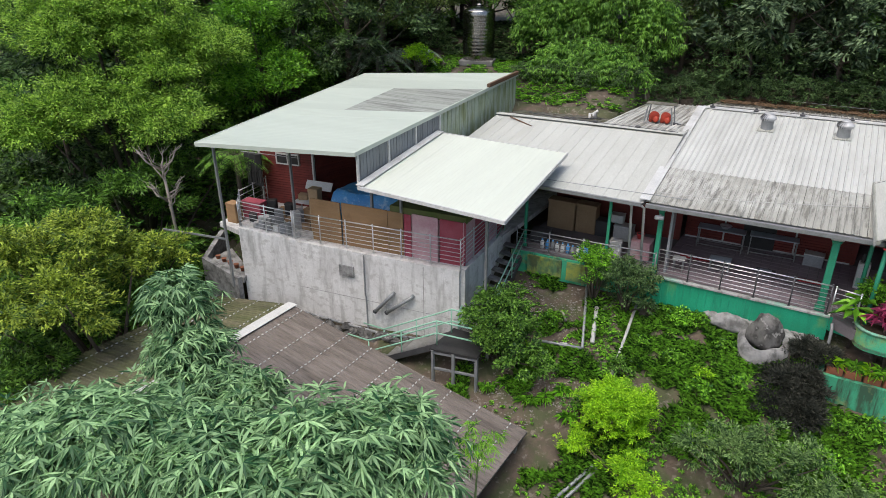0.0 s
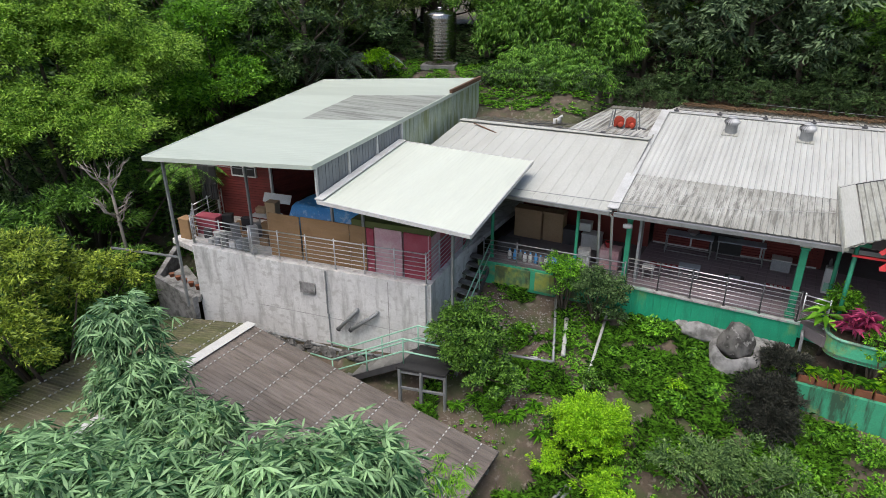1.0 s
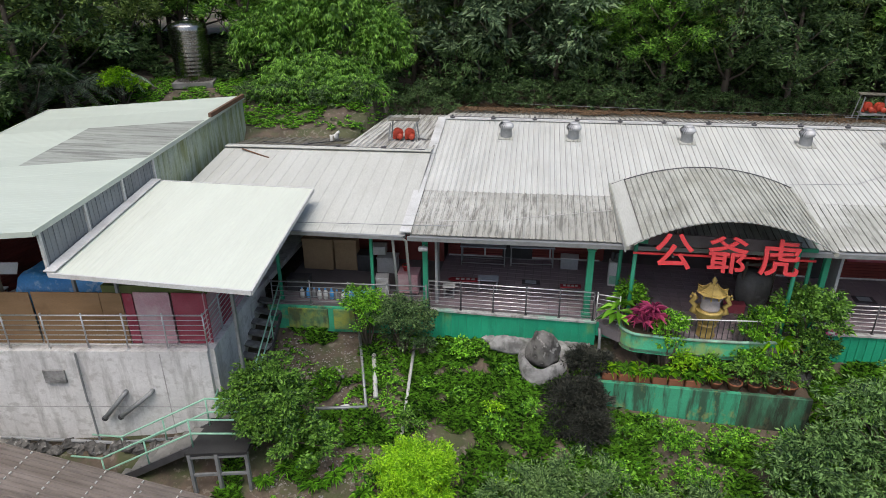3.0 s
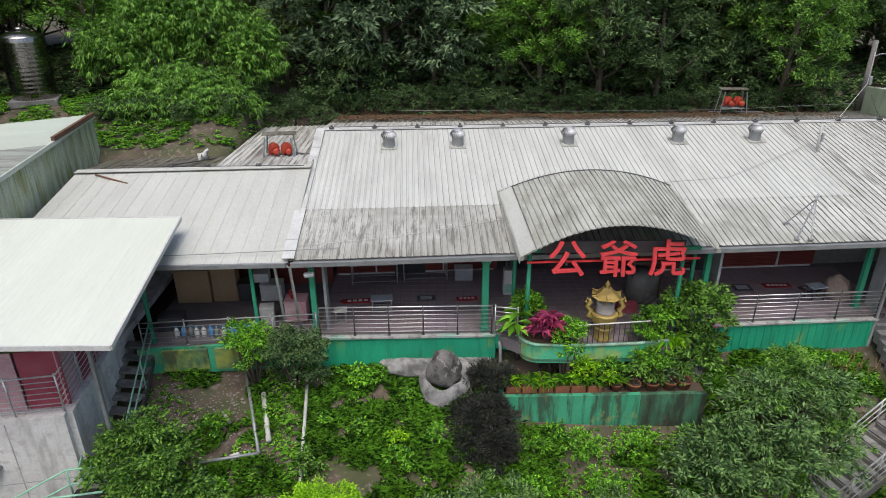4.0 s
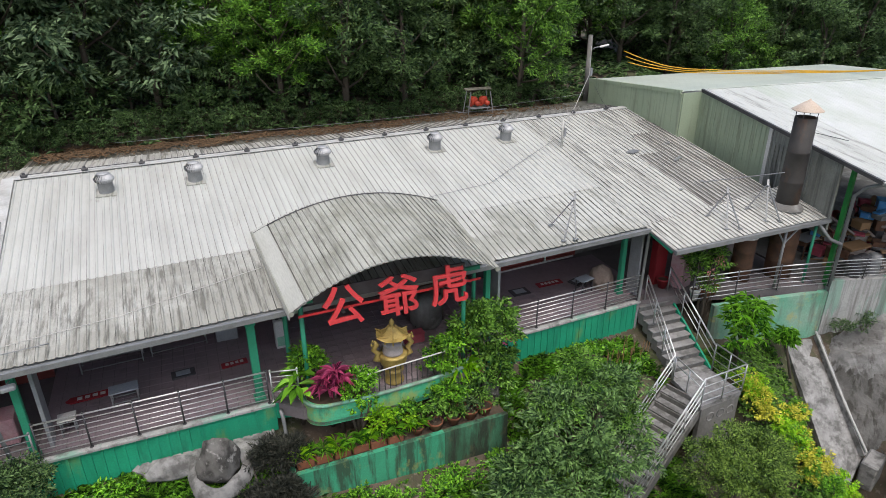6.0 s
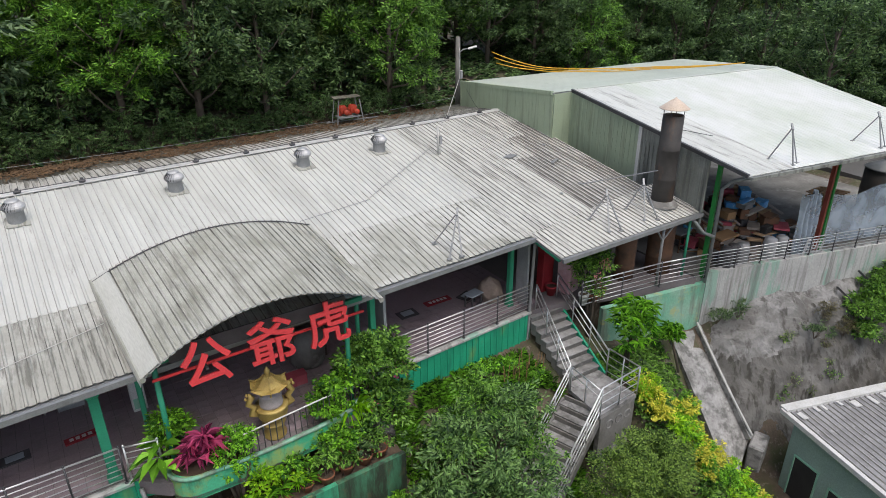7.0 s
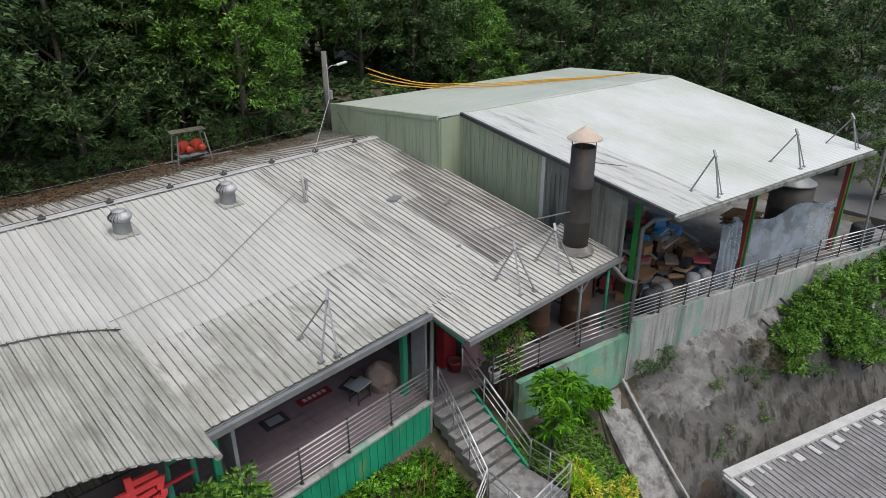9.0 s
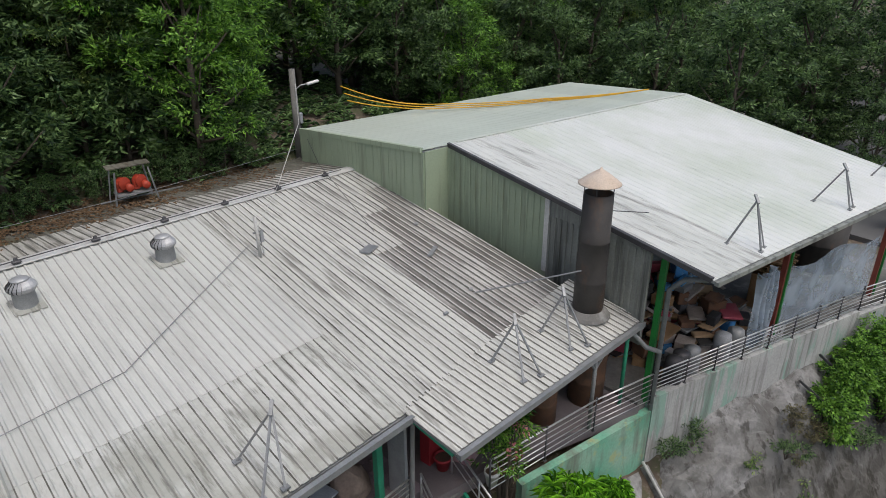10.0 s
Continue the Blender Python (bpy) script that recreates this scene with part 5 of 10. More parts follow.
crate(-16.9, 19.6, 0.6, (0.5, 0.4, 0.9), cardboard, "cardboard box beside the red wall", rz=40)
rc = random.Random(31)
for k in range(16):
    x, y = -19.3 + 2.7 * (k % 8) / 7 + rc.uniform(-0.1, 0.1), 16.35 + 0.2 * (k % 8) * 0.38 + 0.62 * (k // 8) + rc.uniform(-0.08, 0.08)
    crate(x, y, 0.6, (rc.uniform(0.2, 0.42), rc.uniform(0.2, 0.36), rc.uniform(0.25, 0.75)), rc.choice((dark_steel, white_plastic, cardboard, galv, grey_plastic, black_rubber, ply)), "small box or canister among the terrace clutter", "canister", "container", rc.uniform(0, 80), group="terrace clutter")
for k, (x, y) in enumerate(((-20.75, 17.5), (-20.5, 17.55), (-20.25, 17.6))):
    m = Mesh()
    m.box((x, y, 2.55), (0.3, 0.1, 0.8), 15 + 20 * k, bevel=0.05)
    m.box((x - 0.05, y, 1.9), (0.12, 0.08, 0.7), 15 + 20 * k, bevel=0.03).box((x + 0.08, y, 1.9), (0.12, 0.08, 0.7), 15 + 20 * k, bevel=0.03)
    tagged(m.done("hanging_clothes", black_rubber), "dark clothes hung up to dry", "clothes", "washing")
tagged(Mesh().tube([(-21.0, 17.4, 2.98), (-18.3, 17.9, 2.98)], 0.015, 6).done("drying_line", galv), "thin metal drying line", "line")
for k in range(7):
    x = -18.5 + k * 0.3
    crate(x, 15.55 + 0.16 * k * 0.3 + 0.1, 0.7 if k < 6 else 0.62, (0.2, 0.2, 0.25 + 0.1 * (k % 3)), (white_plastic, grey_plastic, galv)[k % 3], "small container behind the rail", "container", "container", 13 * k, group="containers behind the rail")
railing("terrace_railing", [(-18.68, 15.02, 0.98), (-16.7, 15.78, 0.7)], 1.0, 7, "stainless steel terrace railing", 1.0)
railing("terrace_railing", [(-16.6, 15.8, 0.64), (-10.05, 16.84, 0.66), (-10.6, 21.2, 0.66)], 1.05, 7, "stainless steel terrace railing", 1.13)
railing("terrace_railing", [(-18.7, 15.1, 0.98), (-20.2, 16.4, 0.7), (-20.6, 18.2, 0.7)], 1.0, 5, "stainless steel terrace railing", 1.0)

# low outer wall on the west end
lw = Mesh().wall((-20.9, 14.8), (-18.6, 14.6), (-3.2, -0.75), (-3.2, -1.0), 0.2).wall((-20.9, 14.9), (-21.6, 16.4), (-3.2, -0.75), (-2.5, -0.3), 0.2)
tagged(lw.done("low_wall", cement_pale), "low weathered concrete wall", "wall", "", "structure")
ledge = Mesh().slab([(-20.8, 14.85, -0.95), (-18.5, 14.7, -1.05), (-18.7, 15.2, -1.0), (-20.9, 16.2, -0.9)], 0.2)
tagged(ledge.done("ledge", cement_pale), "narrow concrete ledge", "ledge", "", "structure")
part("side_arm", Mesh().bar((-18.55, 14.25, 0.75), (-21.4, 13.6, 0.75), 0.06), galv, wh, "horizontal galvanised bar")
for k in range(5):
    x, y = -20.6 + 0.42 * k, 15.25 - 0.05 * k
    tagged(Mesh().lathe([(0.07, 0), (0.1, 0.16), (0.11, 0.17), (0.09, 0.17)], (x, y, -0.97), 12).done("flowerpot", terracotta, smooth=True), "small flowerpot on the concrete ledge", "plant pot", "ledge pots")
# details of the terrace wall
tagged(Mesh().box((-14.36, 15.99, -0.18), (0.6, 0.06, 0.42), 9).box((-14.5, 15.97, -0.14), (0.25, 0.05, 0.3), 9).done("wall_patch", cement_pale), "grey patched square in the concrete wall", "hatch", "", "structure")
for a, b in (((-12.5, 16.2, -0.72), (-13.15, 16.05, -1.5)), ((-11.75, 16.32, -0.68), (-12.65, 16.1, -1.42))):
    t = thing("drain_pipe", a, "cut grey drain pipe on the wall", "pipe", "wall drain pipes")
    part("pipe", Mesh().tube([Vector(a) + Vector((0, 0.15, 0.02)), a, b], 0.07, 10), galv, t, smooth=True)
    part("mouth", Mesh().tube([Vector(b), Vector(b) + (Vector(b) - Vector(a)) * 0.06], 0.085, 10), dark_steel, t)
tagged(Mesh().tube([(-13.6, 16.08, 0.6), (-13.6, 16.06, -1.0), (-13.55, 16.04, -1.05), (-13.5, 16.0, -3.0)], 0.03, 8).done("downpipe", galv), "thin grey downpipe on the wall", "pipe")
pil = Mesh().box((-16.55, 15.72, -1.4), (0.16, 0.1, 4.1), 12)
tagged(pil.done("wall_rib", concrete), "shallow concrete rib on the wall", "wall rib", "", "structure")
tagged(Mesh().tube([(-16.4, 15.6, -2.3), (-13.0, 16.0, -2.35), (-10.4, 16.55, -2.2)], 0.05, 8).done("wall_pipe", galv), "grey pipe along the foot of the wall", "pipe")
foot = Mesh()
rr = random.Random(5)
for k in range(40):
    x = -16 + k * 0.145
    foot_rock = Mesh().lathe([(0.05, -0.1), (0.2, 0.0), (0.17, 0.12), (0.06, 0.2)], (x, 15.5 + 0.16 * (x + 16) + rr.uniform(-0.15, 0.1), ground_z(x, 15.6) + rr.uniform(-0.05, 0.2)), 6)
    foot.v += [(p[0] + rr.uniform(-0.05, 0.05), p[1] + rr.uniform(-0.05, 0.05), p[2] + rr.uniform(-0.04, 0.04)) for p in foot_rock.v]
    foot.f += [tuple(i + len(foot.v) - len(foot_rock.v) for i in face) for face in foot_rock.f]
tagged(foot.done("rubble", rock_grey), "loose rubble along the foot of the wall", "rubble", "", "stuff")

# ---- stairs on the west side ----
ws = thing("west_stairs", (-9.8, 18, -1), "steep dark stairs with mint green handrails", "stairs")
for k in range(11):
    t = k / 10
    x, y, z = -10.0 + 0.45 * (1 - t) - 0.0, 20.6 - 3.9 * t, 0.15 - 1.75 * t
    xl = -10.42 + 0.45 * t
    part("tread", Mesh().box((xl + 0.45, y, z - 0.03), (0.88, 0.3, 0.06), -6), concrete_dark, ws)
for side in (0.0, 0.9):
    a, b = (-10.42 + side, 20.7, 0.0), (-9.97 + side, 16.6, -1.85)
    part("stringer", Mesh().bar(a, b, 0.06, 0.18), dark_steel, ws)
    for h in (0.45, 0.9):
        part("handrail", Mesh().tube([(a[0], a[1], a[2] + h + 0.1), (b[0], b[1], b[2] + h + 0.1)], 0.025, 8), mint, ws, "mint green painted handrail", True)
    for t in (0, 0.33, 0.66, 1):
        p = lerp(a, b, t)
        part("baluster", Mesh().tube([p, p + Vector((0, 0, 1.0))], 0.022, 8), mint, ws, smooth=True)
plat = thing("landing_platform", (-9.2, 15.6, -1.5), "dark landing on grey steel legs beside the wall", "platform")
part("deck", Mesh().slab([(-10.1, 15.0, -1.45), (-8.5, 15.35, -1.45), (-8.7, 16.6, -1.45), (-10.1, 16.5, -1.45)], 0.08), black_rubber, plat)
for p in ((-10.0, 15.05), (-8.55, 15.4), (-9.3, 15.2), (-8.75, 16.5), (-10.0, 16.4)):
    post("leg", (*p, -3.4), (*p, -1.5), 0.09, galv, plat)
for z in (-1.6, -2.2):
    part("cross_bar", Mesh().bar((-10.0, 15.05, z), (-8.55, 15.4, z), 0.07), galv, plat)
lf = thing("lower_flight", (-11, 15.6, -2.4), "dark lower stair flight with mint green handrails along the wall", "stairs")
for k in range(8):
    t = (k + 0.5) / 8
    part("tread", Mesh().box((-10.1 - 2.6 * t, 15.75 - 0.1 * t, -1.5 - 1.5 * t), (0.36, 0.9, 0.06), 5), concrete_dark, lf)
for dy in (-0.45, 0.45):
    a, b = Vector((-10.0, 15.75 + dy, -1.5)), Vector((-12.8, 15.6 + dy, -3.1))
    part("stringer", Mesh().bar(a, b, 0.06, 0.2), dark_steel, lf)
    for h in (0.5, 0.95):
        pts = [a + Vector((1.2, 0.2, h)), a + Vector((0, 0, h)), b + Vector((0, 0, h)), b + Vector((-0.9, -0.05, h))]
        part("handrail", Mesh().tube(pts, 0.028, 8), mint, lf, "mint green painted handrail", True)
    for p, lo in ((a, 0), (a.lerp(b, 0.5), 0), (b, -0.1)):
        part("baluster", Mesh().tube([p + Vector((0, 0, lo)), p + Vector((0, 0, 0.98))], 0.024, 8), mint, lf, smooth=True)

# ---- shed: bolts, posts ----
for j in range(9):
    t = (j + 0.5) / 9.0
    m = Mesh()
    a, b = SR0.lerp(SE0, t), SR1.lerp(SE1, t)
    for k in range(46):
        p = a.lerp(b, (k + 0.5) / 46) + Vector((0.0, 0, 0.055))
        m.box(p, (0.03, 0.075, 0.03))
    tagged(part("fixing_strip", m, trim_white, shed, "strip of pale fixing caps"), kind="stuff")
for j in range(4):
    t = (j + 0.5) / 4.0
    m = Mesh()
    a, b = SR0.lerp(SL0, t), SR1.lerp(SL1, t)
    for k in range(46):
        p = a.lerp(b, (k + 0.5) / 46) + Vector((0, 0, 0.055))
        m.box(p, (0.03, 0.075, 0.03))
    tagged(part("fixing_strip", m, trim_white, shed, "strip of pale fixing caps"), kind="stuff")
for x, y in ((-6.5, 14.2), (-6.45, 10.5), (-6.4, 6.5), (-11, 14.2), (-19.6, 13.8), (-15.8, 14.3), (-19.9, 8)):
    top = -2.85 if x > -7 else -2.1 if x > -12 else -1.6 if x > -16 else -2.05
    post("post", (x, y, ground_z(x, y) - 0.2), (x, y, top), 0.12, galv, shed, "grey steel post")
part("eave_beam", Mesh().bar((-6.5, 14.3, -2.92), (-6.4, 6.3, -2.92), 0.1, 0.14), galv, shed)

# ---- veranda: green skirt, rails, columns ----
skirt = thing("green_skirt", (-2, 20.9, -0.8), "green painted vertical metal skirt below the veranda", "skirting", "green skirts")


def skirt_run(ob, x0, x1, z0, z1, top=ZF - 0.02, pitch=0.24):
    n = round((x1 - x0) / pitch)
    for k in range(n):
        a, b = x0 + (x1 - x0) * k / n, x0 + (x1 - x0) * (k + 1) / n
        c = (a + b) / 2
        za = z0 + (z1 - z0) * (c - x0) / (x1 - x0)
        y = front_y(c) - 0.06
        m = Mesh().box((c, y, (za + top) / 2), (b - a + 0.01, 0.02, top - za)).box((a + 0.03, y - 0.025, (za + top) / 2), (0.06, 0.04, top - za - 0.01))
        part("panel", m, green_sheet, ob)
    part("ledge", Mesh().bar((x0, front_y(x0) - 0.04, top + 0.01), (x1, front_y(x1) - 0.04, top + 0.01), 0.18, 0.06), bare_wall, ob, "pale concrete ledge")


skirt_run(skirt, -4.9, 0.62, -0.95, -0.6)
skirt2 = thing("green_skirt", (9, 21.5, -0.8), "green painted vertical metal skirt below the veranda", "skirting", "green skirts")
skirt_run(skirt2, 5.9, 12.62, -1.0, -0.9)
lowy = thing("low_veranda_wall", (-7, 20.6, -0.4), "low wall with worn yellow-green paint", "wall")
part("wall", Mesh().wall((-9.9, 20.33), (-4.95, 20.8), (-0.75, 0.16), (-0.75, 0.16), 0.14), green_paint, lowy)
yellow_patch = surf("yellow_green_paint", (0.29, 0.33, 0.07), (0.17, 0.28, 0.10), 0.8, 0, 2.0, 20, (1, 1, 1), ((0.07, 0.17, 0.09), 2.0, (1, 1, 1), 0.44, 0.58, 0.8), ((0.05, 0.048, 0.035), 1.6, (1.5, 1.5, 0.4), 0.5, 0.62, 0.7))
part("paint_panel", Mesh().wall((-9.2, 20.30), (-7.9, 20.43), (-0.6, 0.1), (-0.6, 0.1), 0.13), yellow_patch, lowy)
part("paint_panel", Mesh().wall((-7.7, 20.44), (-6.2, 20.59), (-0.6, 0.1), (-0.6, 0.1), 0.13), yellow_patch, lowy)
railing("veranda_railing", [(-4.62, front_y(-4.6) - 0.02, ZF + 0.03), (0.5, front_y(0.5) - 0.02, ZF + 0.03)], 0.95, 7, "stainless steel veranda railing", 1.02, group="veranda railings", post_mt=dark_steel)
railing("veranda_railing", [(7.3, front_y(7.3) - 0.02, ZF + 0.03), (12.55, front_y(12.55) - 0.02, ZF + 0.03)], 0.92, 7, "stainless steel veranda railing", 1.33, group="veranda railings", post_mt=dark_steel)
railing("veranda_railing", [(0.6, front_y(0.6), ZF + 0.03), (1.25, 20.75, ZF + 0.03)], 0.9, 6, "short stainless steel veranda railing", 0.7, group="veranda railings")
railing("veranda_railing", [(-9.7, 20.33, ZF), (-4.7, 20.78, ZF)], 0.8, 5, "worn metal veranda railing", 1.25, group="veranda railings", mt=galv)
meter = thing("meter_box", (0.95, 20.72, -0.3), "green panel with a grey meter box", "meter box")
part("panel", Mesh().wall((0.64, 20.86), (1.3, 20.66), (-0.25, ZF), (-0.25, ZF), 0.05), green_sheet, meter)
part("box", Mesh().box((1.0, 20.7, 0.0), (0.24, 0.12, 0.16), -16, bevel=0.02), grey_plastic, meter)
tagged(Mesh().tube([(0.72, 20.7, 0.1), (0.75, 20.6, -0.1), (0.78, 20.55, -0.9), (0.4, 20.4, -1.1)], 0.05, 10).done("drain_pipe", galv, smooth=True), "grey bent drain pipe below the veranda", "pipe")


def column(x, y, label, mt, top=2.8, w=0.16, capital=True):
    ob = thing("column", (x, y, ZF), label, "column", "veranda columns")
    part("shaft", Mesh().box((x, y, (ZF + top) / 2), (w, w, top - ZF), 3, bevel=0.015), mt, ob)
    part("base", Mesh().box((x, y, ZF + 0.08), (w * 1.4, w * 1.4, 0.16), 3, bevel=0.02), mt, ob)
    if capital:
        for k, (s, z) in enumerate(((1.3, top - 0.28), (1.7, top - 0.18), (2.2, top - 0.07))):
            part("capital", Mesh().box((x, y, z), (w * s, w * s, 0.09), 3, bevel=0.02), trim_white if k == 1 else mt, ob)
    return ob


column(-4.75, 20.98, "green veranda column with a lamp bracket", green_post)
column(0.3, 21.15, "green veranda column with a moulded capital", green_post, w=0.2)
column(6.95, 21.55, "green veranda column", green_post, capital=False)
column(12.3, 22.3, "dark green veranda column", green_post, capital=False)
column(-6.45, 20.85, "green painted steel post", green_post, 2.72, 0.1, False)
column(-9.5, 20.6, "green painted steel post", green_post, 2.72, 0.1, False)
for x, dx in ((-5.72, 0.1), (-5.3, 0.12)):
    tagged(Mesh().tube([(x - dx, 20.62, 2.72), (x, 20.75, 2.55), (x + dx, 20.85, ZF)], 0.045, 10).done("downpipe", pvc, smooth=True), "white plastic downpipe from the eave", "pipe", "eave downpipes")
tagged(Mesh().tube([(12.55, 21.42, 2.85), (12.6, 21.55, 2.6), (12.55, 21.6, -0.9), (12.3, 21.3, -1.3)], 0.05, 10).done("downpipe", galv, smooth=True), "grey downpipe from the eave", "pipe", "eave downpipes")
for x in (-4.45, 7.4, 12.75):
    tagged(Mesh().box((x, front_y(x) + 0.55, 1.5), (0.08, 0.5, 2.6), 3).done("curtain", grey_plastic), "rolled grey weather curtain beside a column", "curtain", "weather curtains")
bl = thing("bracket_lamp", (-4.75, 20.8, 2.3), "white lamp fitting on a column", "lamp")
part("arm", Mesh().tube([(-4.75, 20.9, 2.4), (-4.75, 20.7, 2.45)], 0.02, 6), galv, bl)
part("shade", Mesh().box((-4.75, 20.68, 2.36), (0.3, 0.18, 0.12), 10, bevel=0.03), grey_plastic, bl)

# ---- arched porch: posts, sign, planter, burner ----
for x, y in ((1.5, 20.72), (5.84, 20.72), (6.55, 21.6), (1.2, 21.6)):
    part("post", Mesh().tube([(x, y, ZF), (x, y, 3.05)], 0.06, 10), green_post, porch, "green round steel post", True)
part("beam", Mesh().bar((1.4, 20.5, 2.78), (6.2, 20.45, 2.9), 0.04, 0.055), red_paint, porch, "red steel sign beam")
part("beam", Mesh().bar((1.3, 20.72, 3.05), (6.3, 20.72, 3.1), 0.08, 0.1), green_post, porch)
edge = Mesh().tube([arch_pt(k / 24, 0.005, 0.0) for k in range(25)], 0.014, 6)
part("front_edge", edge, galv, porch, smooth=True)
edge = Mesh().tube([arch_pt(k / 24, 0.97, 0.045) for k in range(25)], 0.018, 6)
part("rear_edge", edge, dark_steel, porch, "dark seam where the arch meets the roof", True)
fillv = [arch_pt(k / 24, 0.995, -0.01) for k in range(25)]
part("rear_closure", Mesh().add(fillv + [Vector((p.x, p.y, 3.15)) for p in fillv], [(k, k + 1, 26 + k, 25 + k) for k in range(24)]), roof_arch, porch)
for side in (0, 1):
    pts = [arch_pt(side, v, -0.01) for v in (0, 0.5, 1)]
    part("side_flashing", Mesh().tube(pts, 0.07, 6), roof_arch, porch)


def glyph(ch, x, y, z, size):
    cu = bpy.data.curves.new("glyph", "FONT")
    cu.body, cu.size, cu.extrude, cu.offset = ch, size, 0.04, 0.012
    cu.align_x, cu.align_y = "CENTER", "CENTER"
    tmp = new("glyph", cu)
    bpy.context.view_layer.update()
    me = bpy.data.meshes.new_from_object(tmp.evaluated_get(bpy.context.evaluated_depsgraph_get()))
    bpy.data.objects.remove(tmp)
    ob = new("character", me)
    me.materials.clear()
    me.materials.append(red_paint)
    ob.parent = porch
    xs = [v.co.x for v in me.vertices]
    ys = [v.co.y for v in me.vertices]
    cx, cy = (min(xs) + max(xs)) / 2, (min(ys) + max(ys)) / 2
    ob.matrix_basis = Matrix.Translation(Vector((x, y, z)) - ORIGIN[porch]) @ pose(0, 0, 0, 78, 0, -1) @ Matrix.Translation((-cx, -cy, 0))
    ob["label"] = "large red cut-out character of the sign"
    return ob


for ch, x, z in (("公", 2.44, 3.06), ("爺", 3.84, 3.05), ("虎", 5.17, 3.06)):
    glyph(ch, x, 20.16, z, 1.08)
    part("character_stay", Mesh().bar((x, 20.2, 2.85), (x, 20.48, 2.84), 0.06, 0.05), dark_steel, porch)
# dark upright panel below the arch, behind the characters
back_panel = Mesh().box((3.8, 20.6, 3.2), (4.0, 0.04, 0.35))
part("dark_panel", back_panel, dark_steel, porch, "dark upright panel behind the sign")

basin = thing("porch_planter", (3, 20.3, -0.2), "curved green concrete planter with worn yellow rim", "planter")
line = [(1.3, 20.85)] + [(1.85 - 0.55 * math.cos(a), 20.5 - 0.5 * math.sin(a)) for a in np.linspace(0, math.pi / 2, 7)] + [(2.6, 19.97), (3.6, 19.98), (4.6, 20.05), (5.6, 20.2), (5.9, 20.5)]
inner = [(x * 0.97 + 3.6 * 0.03, y + 0.09) for x, y in line]
bv = [(x, y, z) for z in (-0.22, 0.38) for x, y in line] + [(x, y, z) for z in (0.38, -0.22) for x, y in inner]
nb = len(line)
bowl = Mesh().add(bv, [(r * nb + i, r * nb + i + 1, (r + 1) % 4 * nb + i + 1, (r + 1) % 4 * nb + i) for r in range(4) for i in range(nb - 1)])
part("wall", bowl, planter_green, basin)
part("rim", Mesh().tube([(x, y, 0.385) for x, y in line], 0.05, 8), green_faded, basin, smooth=True)
part("soil", Mesh().slab([(1.35, 20.85, 0.3)] + [(x + 0.03, y + 0.05, 0.3) for x, y in line[2:8]] + [(2.8, 20.1, 0.3), (2.8, 20.9, 0.3)], 0.5), soil, basin)
part("underside", Mesh().slab([(x, y, -0.1) for x, y in line] + [(5.9, 21.3, -0.1), (1.3, 21.3, -0.1)], 0.1), concrete_dark, basin)
pr = thing("porch_railing", (2.95, 20.1, 0.38), "low railing with pale handrail and thin uprights", "railing")
pa, pb = Vector((2.9, 20.08, 0.36)), Vector((5.65, 20.3, 0.36))
part("handrail", Mesh().tube([pa + Vector((0, 0, 0.62)), pb + Vector((0, 0, 0.66))], 0.02, 8), white_plastic, pr, "pale round handrail", True)
for k in range(19):
    p = pa.lerp(pb, k / 18)
    part("upright", Mesh().tube([p, p + Vector((0, 0, 0.63))], 0.014, 6), dark_steel, pr)

burner = thing("incense_burner", (3.76, 20.62, ZF), "gilded incense burner with a pagoda lid on a stone drum", "incense burner")
bx, by = 3.76, 20.62
part("stone_drum", Mesh().lathe([(0.34, 0), (0.36, 0.06), (0.30, 0.10), (0.30, 0.34), (0.35, 0.38), (0.35, 0.42)], (bx, by, ZF), 20), gold, burner, "carved gilded drum base", True)
part("bowl", Mesh().lathe([(0.2, 0.42), (0.26, 0.46), (0.42, 0.60), (0.47, 0.72), (0.45, 0.82), (0.49, 0.86), (0.49, 0.92), (0.40, 0.92)], (bx, by, ZF), 24), gold, burner, "gilded bowl", True)
part("drum", Mesh().lathe([(0.34, 0.92), (0.36, 0.98), (0.33, 1.02), (0.33, 1.22), (0.36, 1.26)], (bx, by, ZF), 20), grey_stone, burner, "grey stone collar", True)
for k in range(6):
    a = k * math.pi / 3 + 0.3
    part("pillar", Mesh().tube([(bx + 0.3 * math.cos(a), by + 0.3 * math.sin(a), ZF + 1.2), (bx + 0.3 * math.cos(a), by + 0.3 * math.sin(a), ZF + 1.45)], 0.03, 6), gold, burner)
lid = Mesh()
n6, rings = 6, ((0.60, 1.46), (0.42, 1.52), (0.24, 1.62), (0.12, 1.74))
for r, zz in rings:
    for k in range(12):
        a = k * math.pi / 6 + 0.3
        q = r * (1.0 if k % 2 == 0 else 0.88)
        lid.v.append((bx + q * math.cos(a), by + q * math.sin(a), ZF + zz + (0.06 if r > 0.5 and k % 2 == 0 else 0)))
for i in range(3):
    lid.f += [(i * 12 + k, i * 12 + (k + 1) % 12, i * 12 + 12 + (k + 1) % 12, i * 12 + 12 + k) for k in range(12)]
lid.f.append(tuple(range(36, 48)))
lid.v.append((bx, by, ZF + 1.40))
lid.f += [((k + 1) % 12, k, 48) for k in range(12)]
part("pagoda_lid", lid, gold, burner, "gilded six-sided pagoda lid")
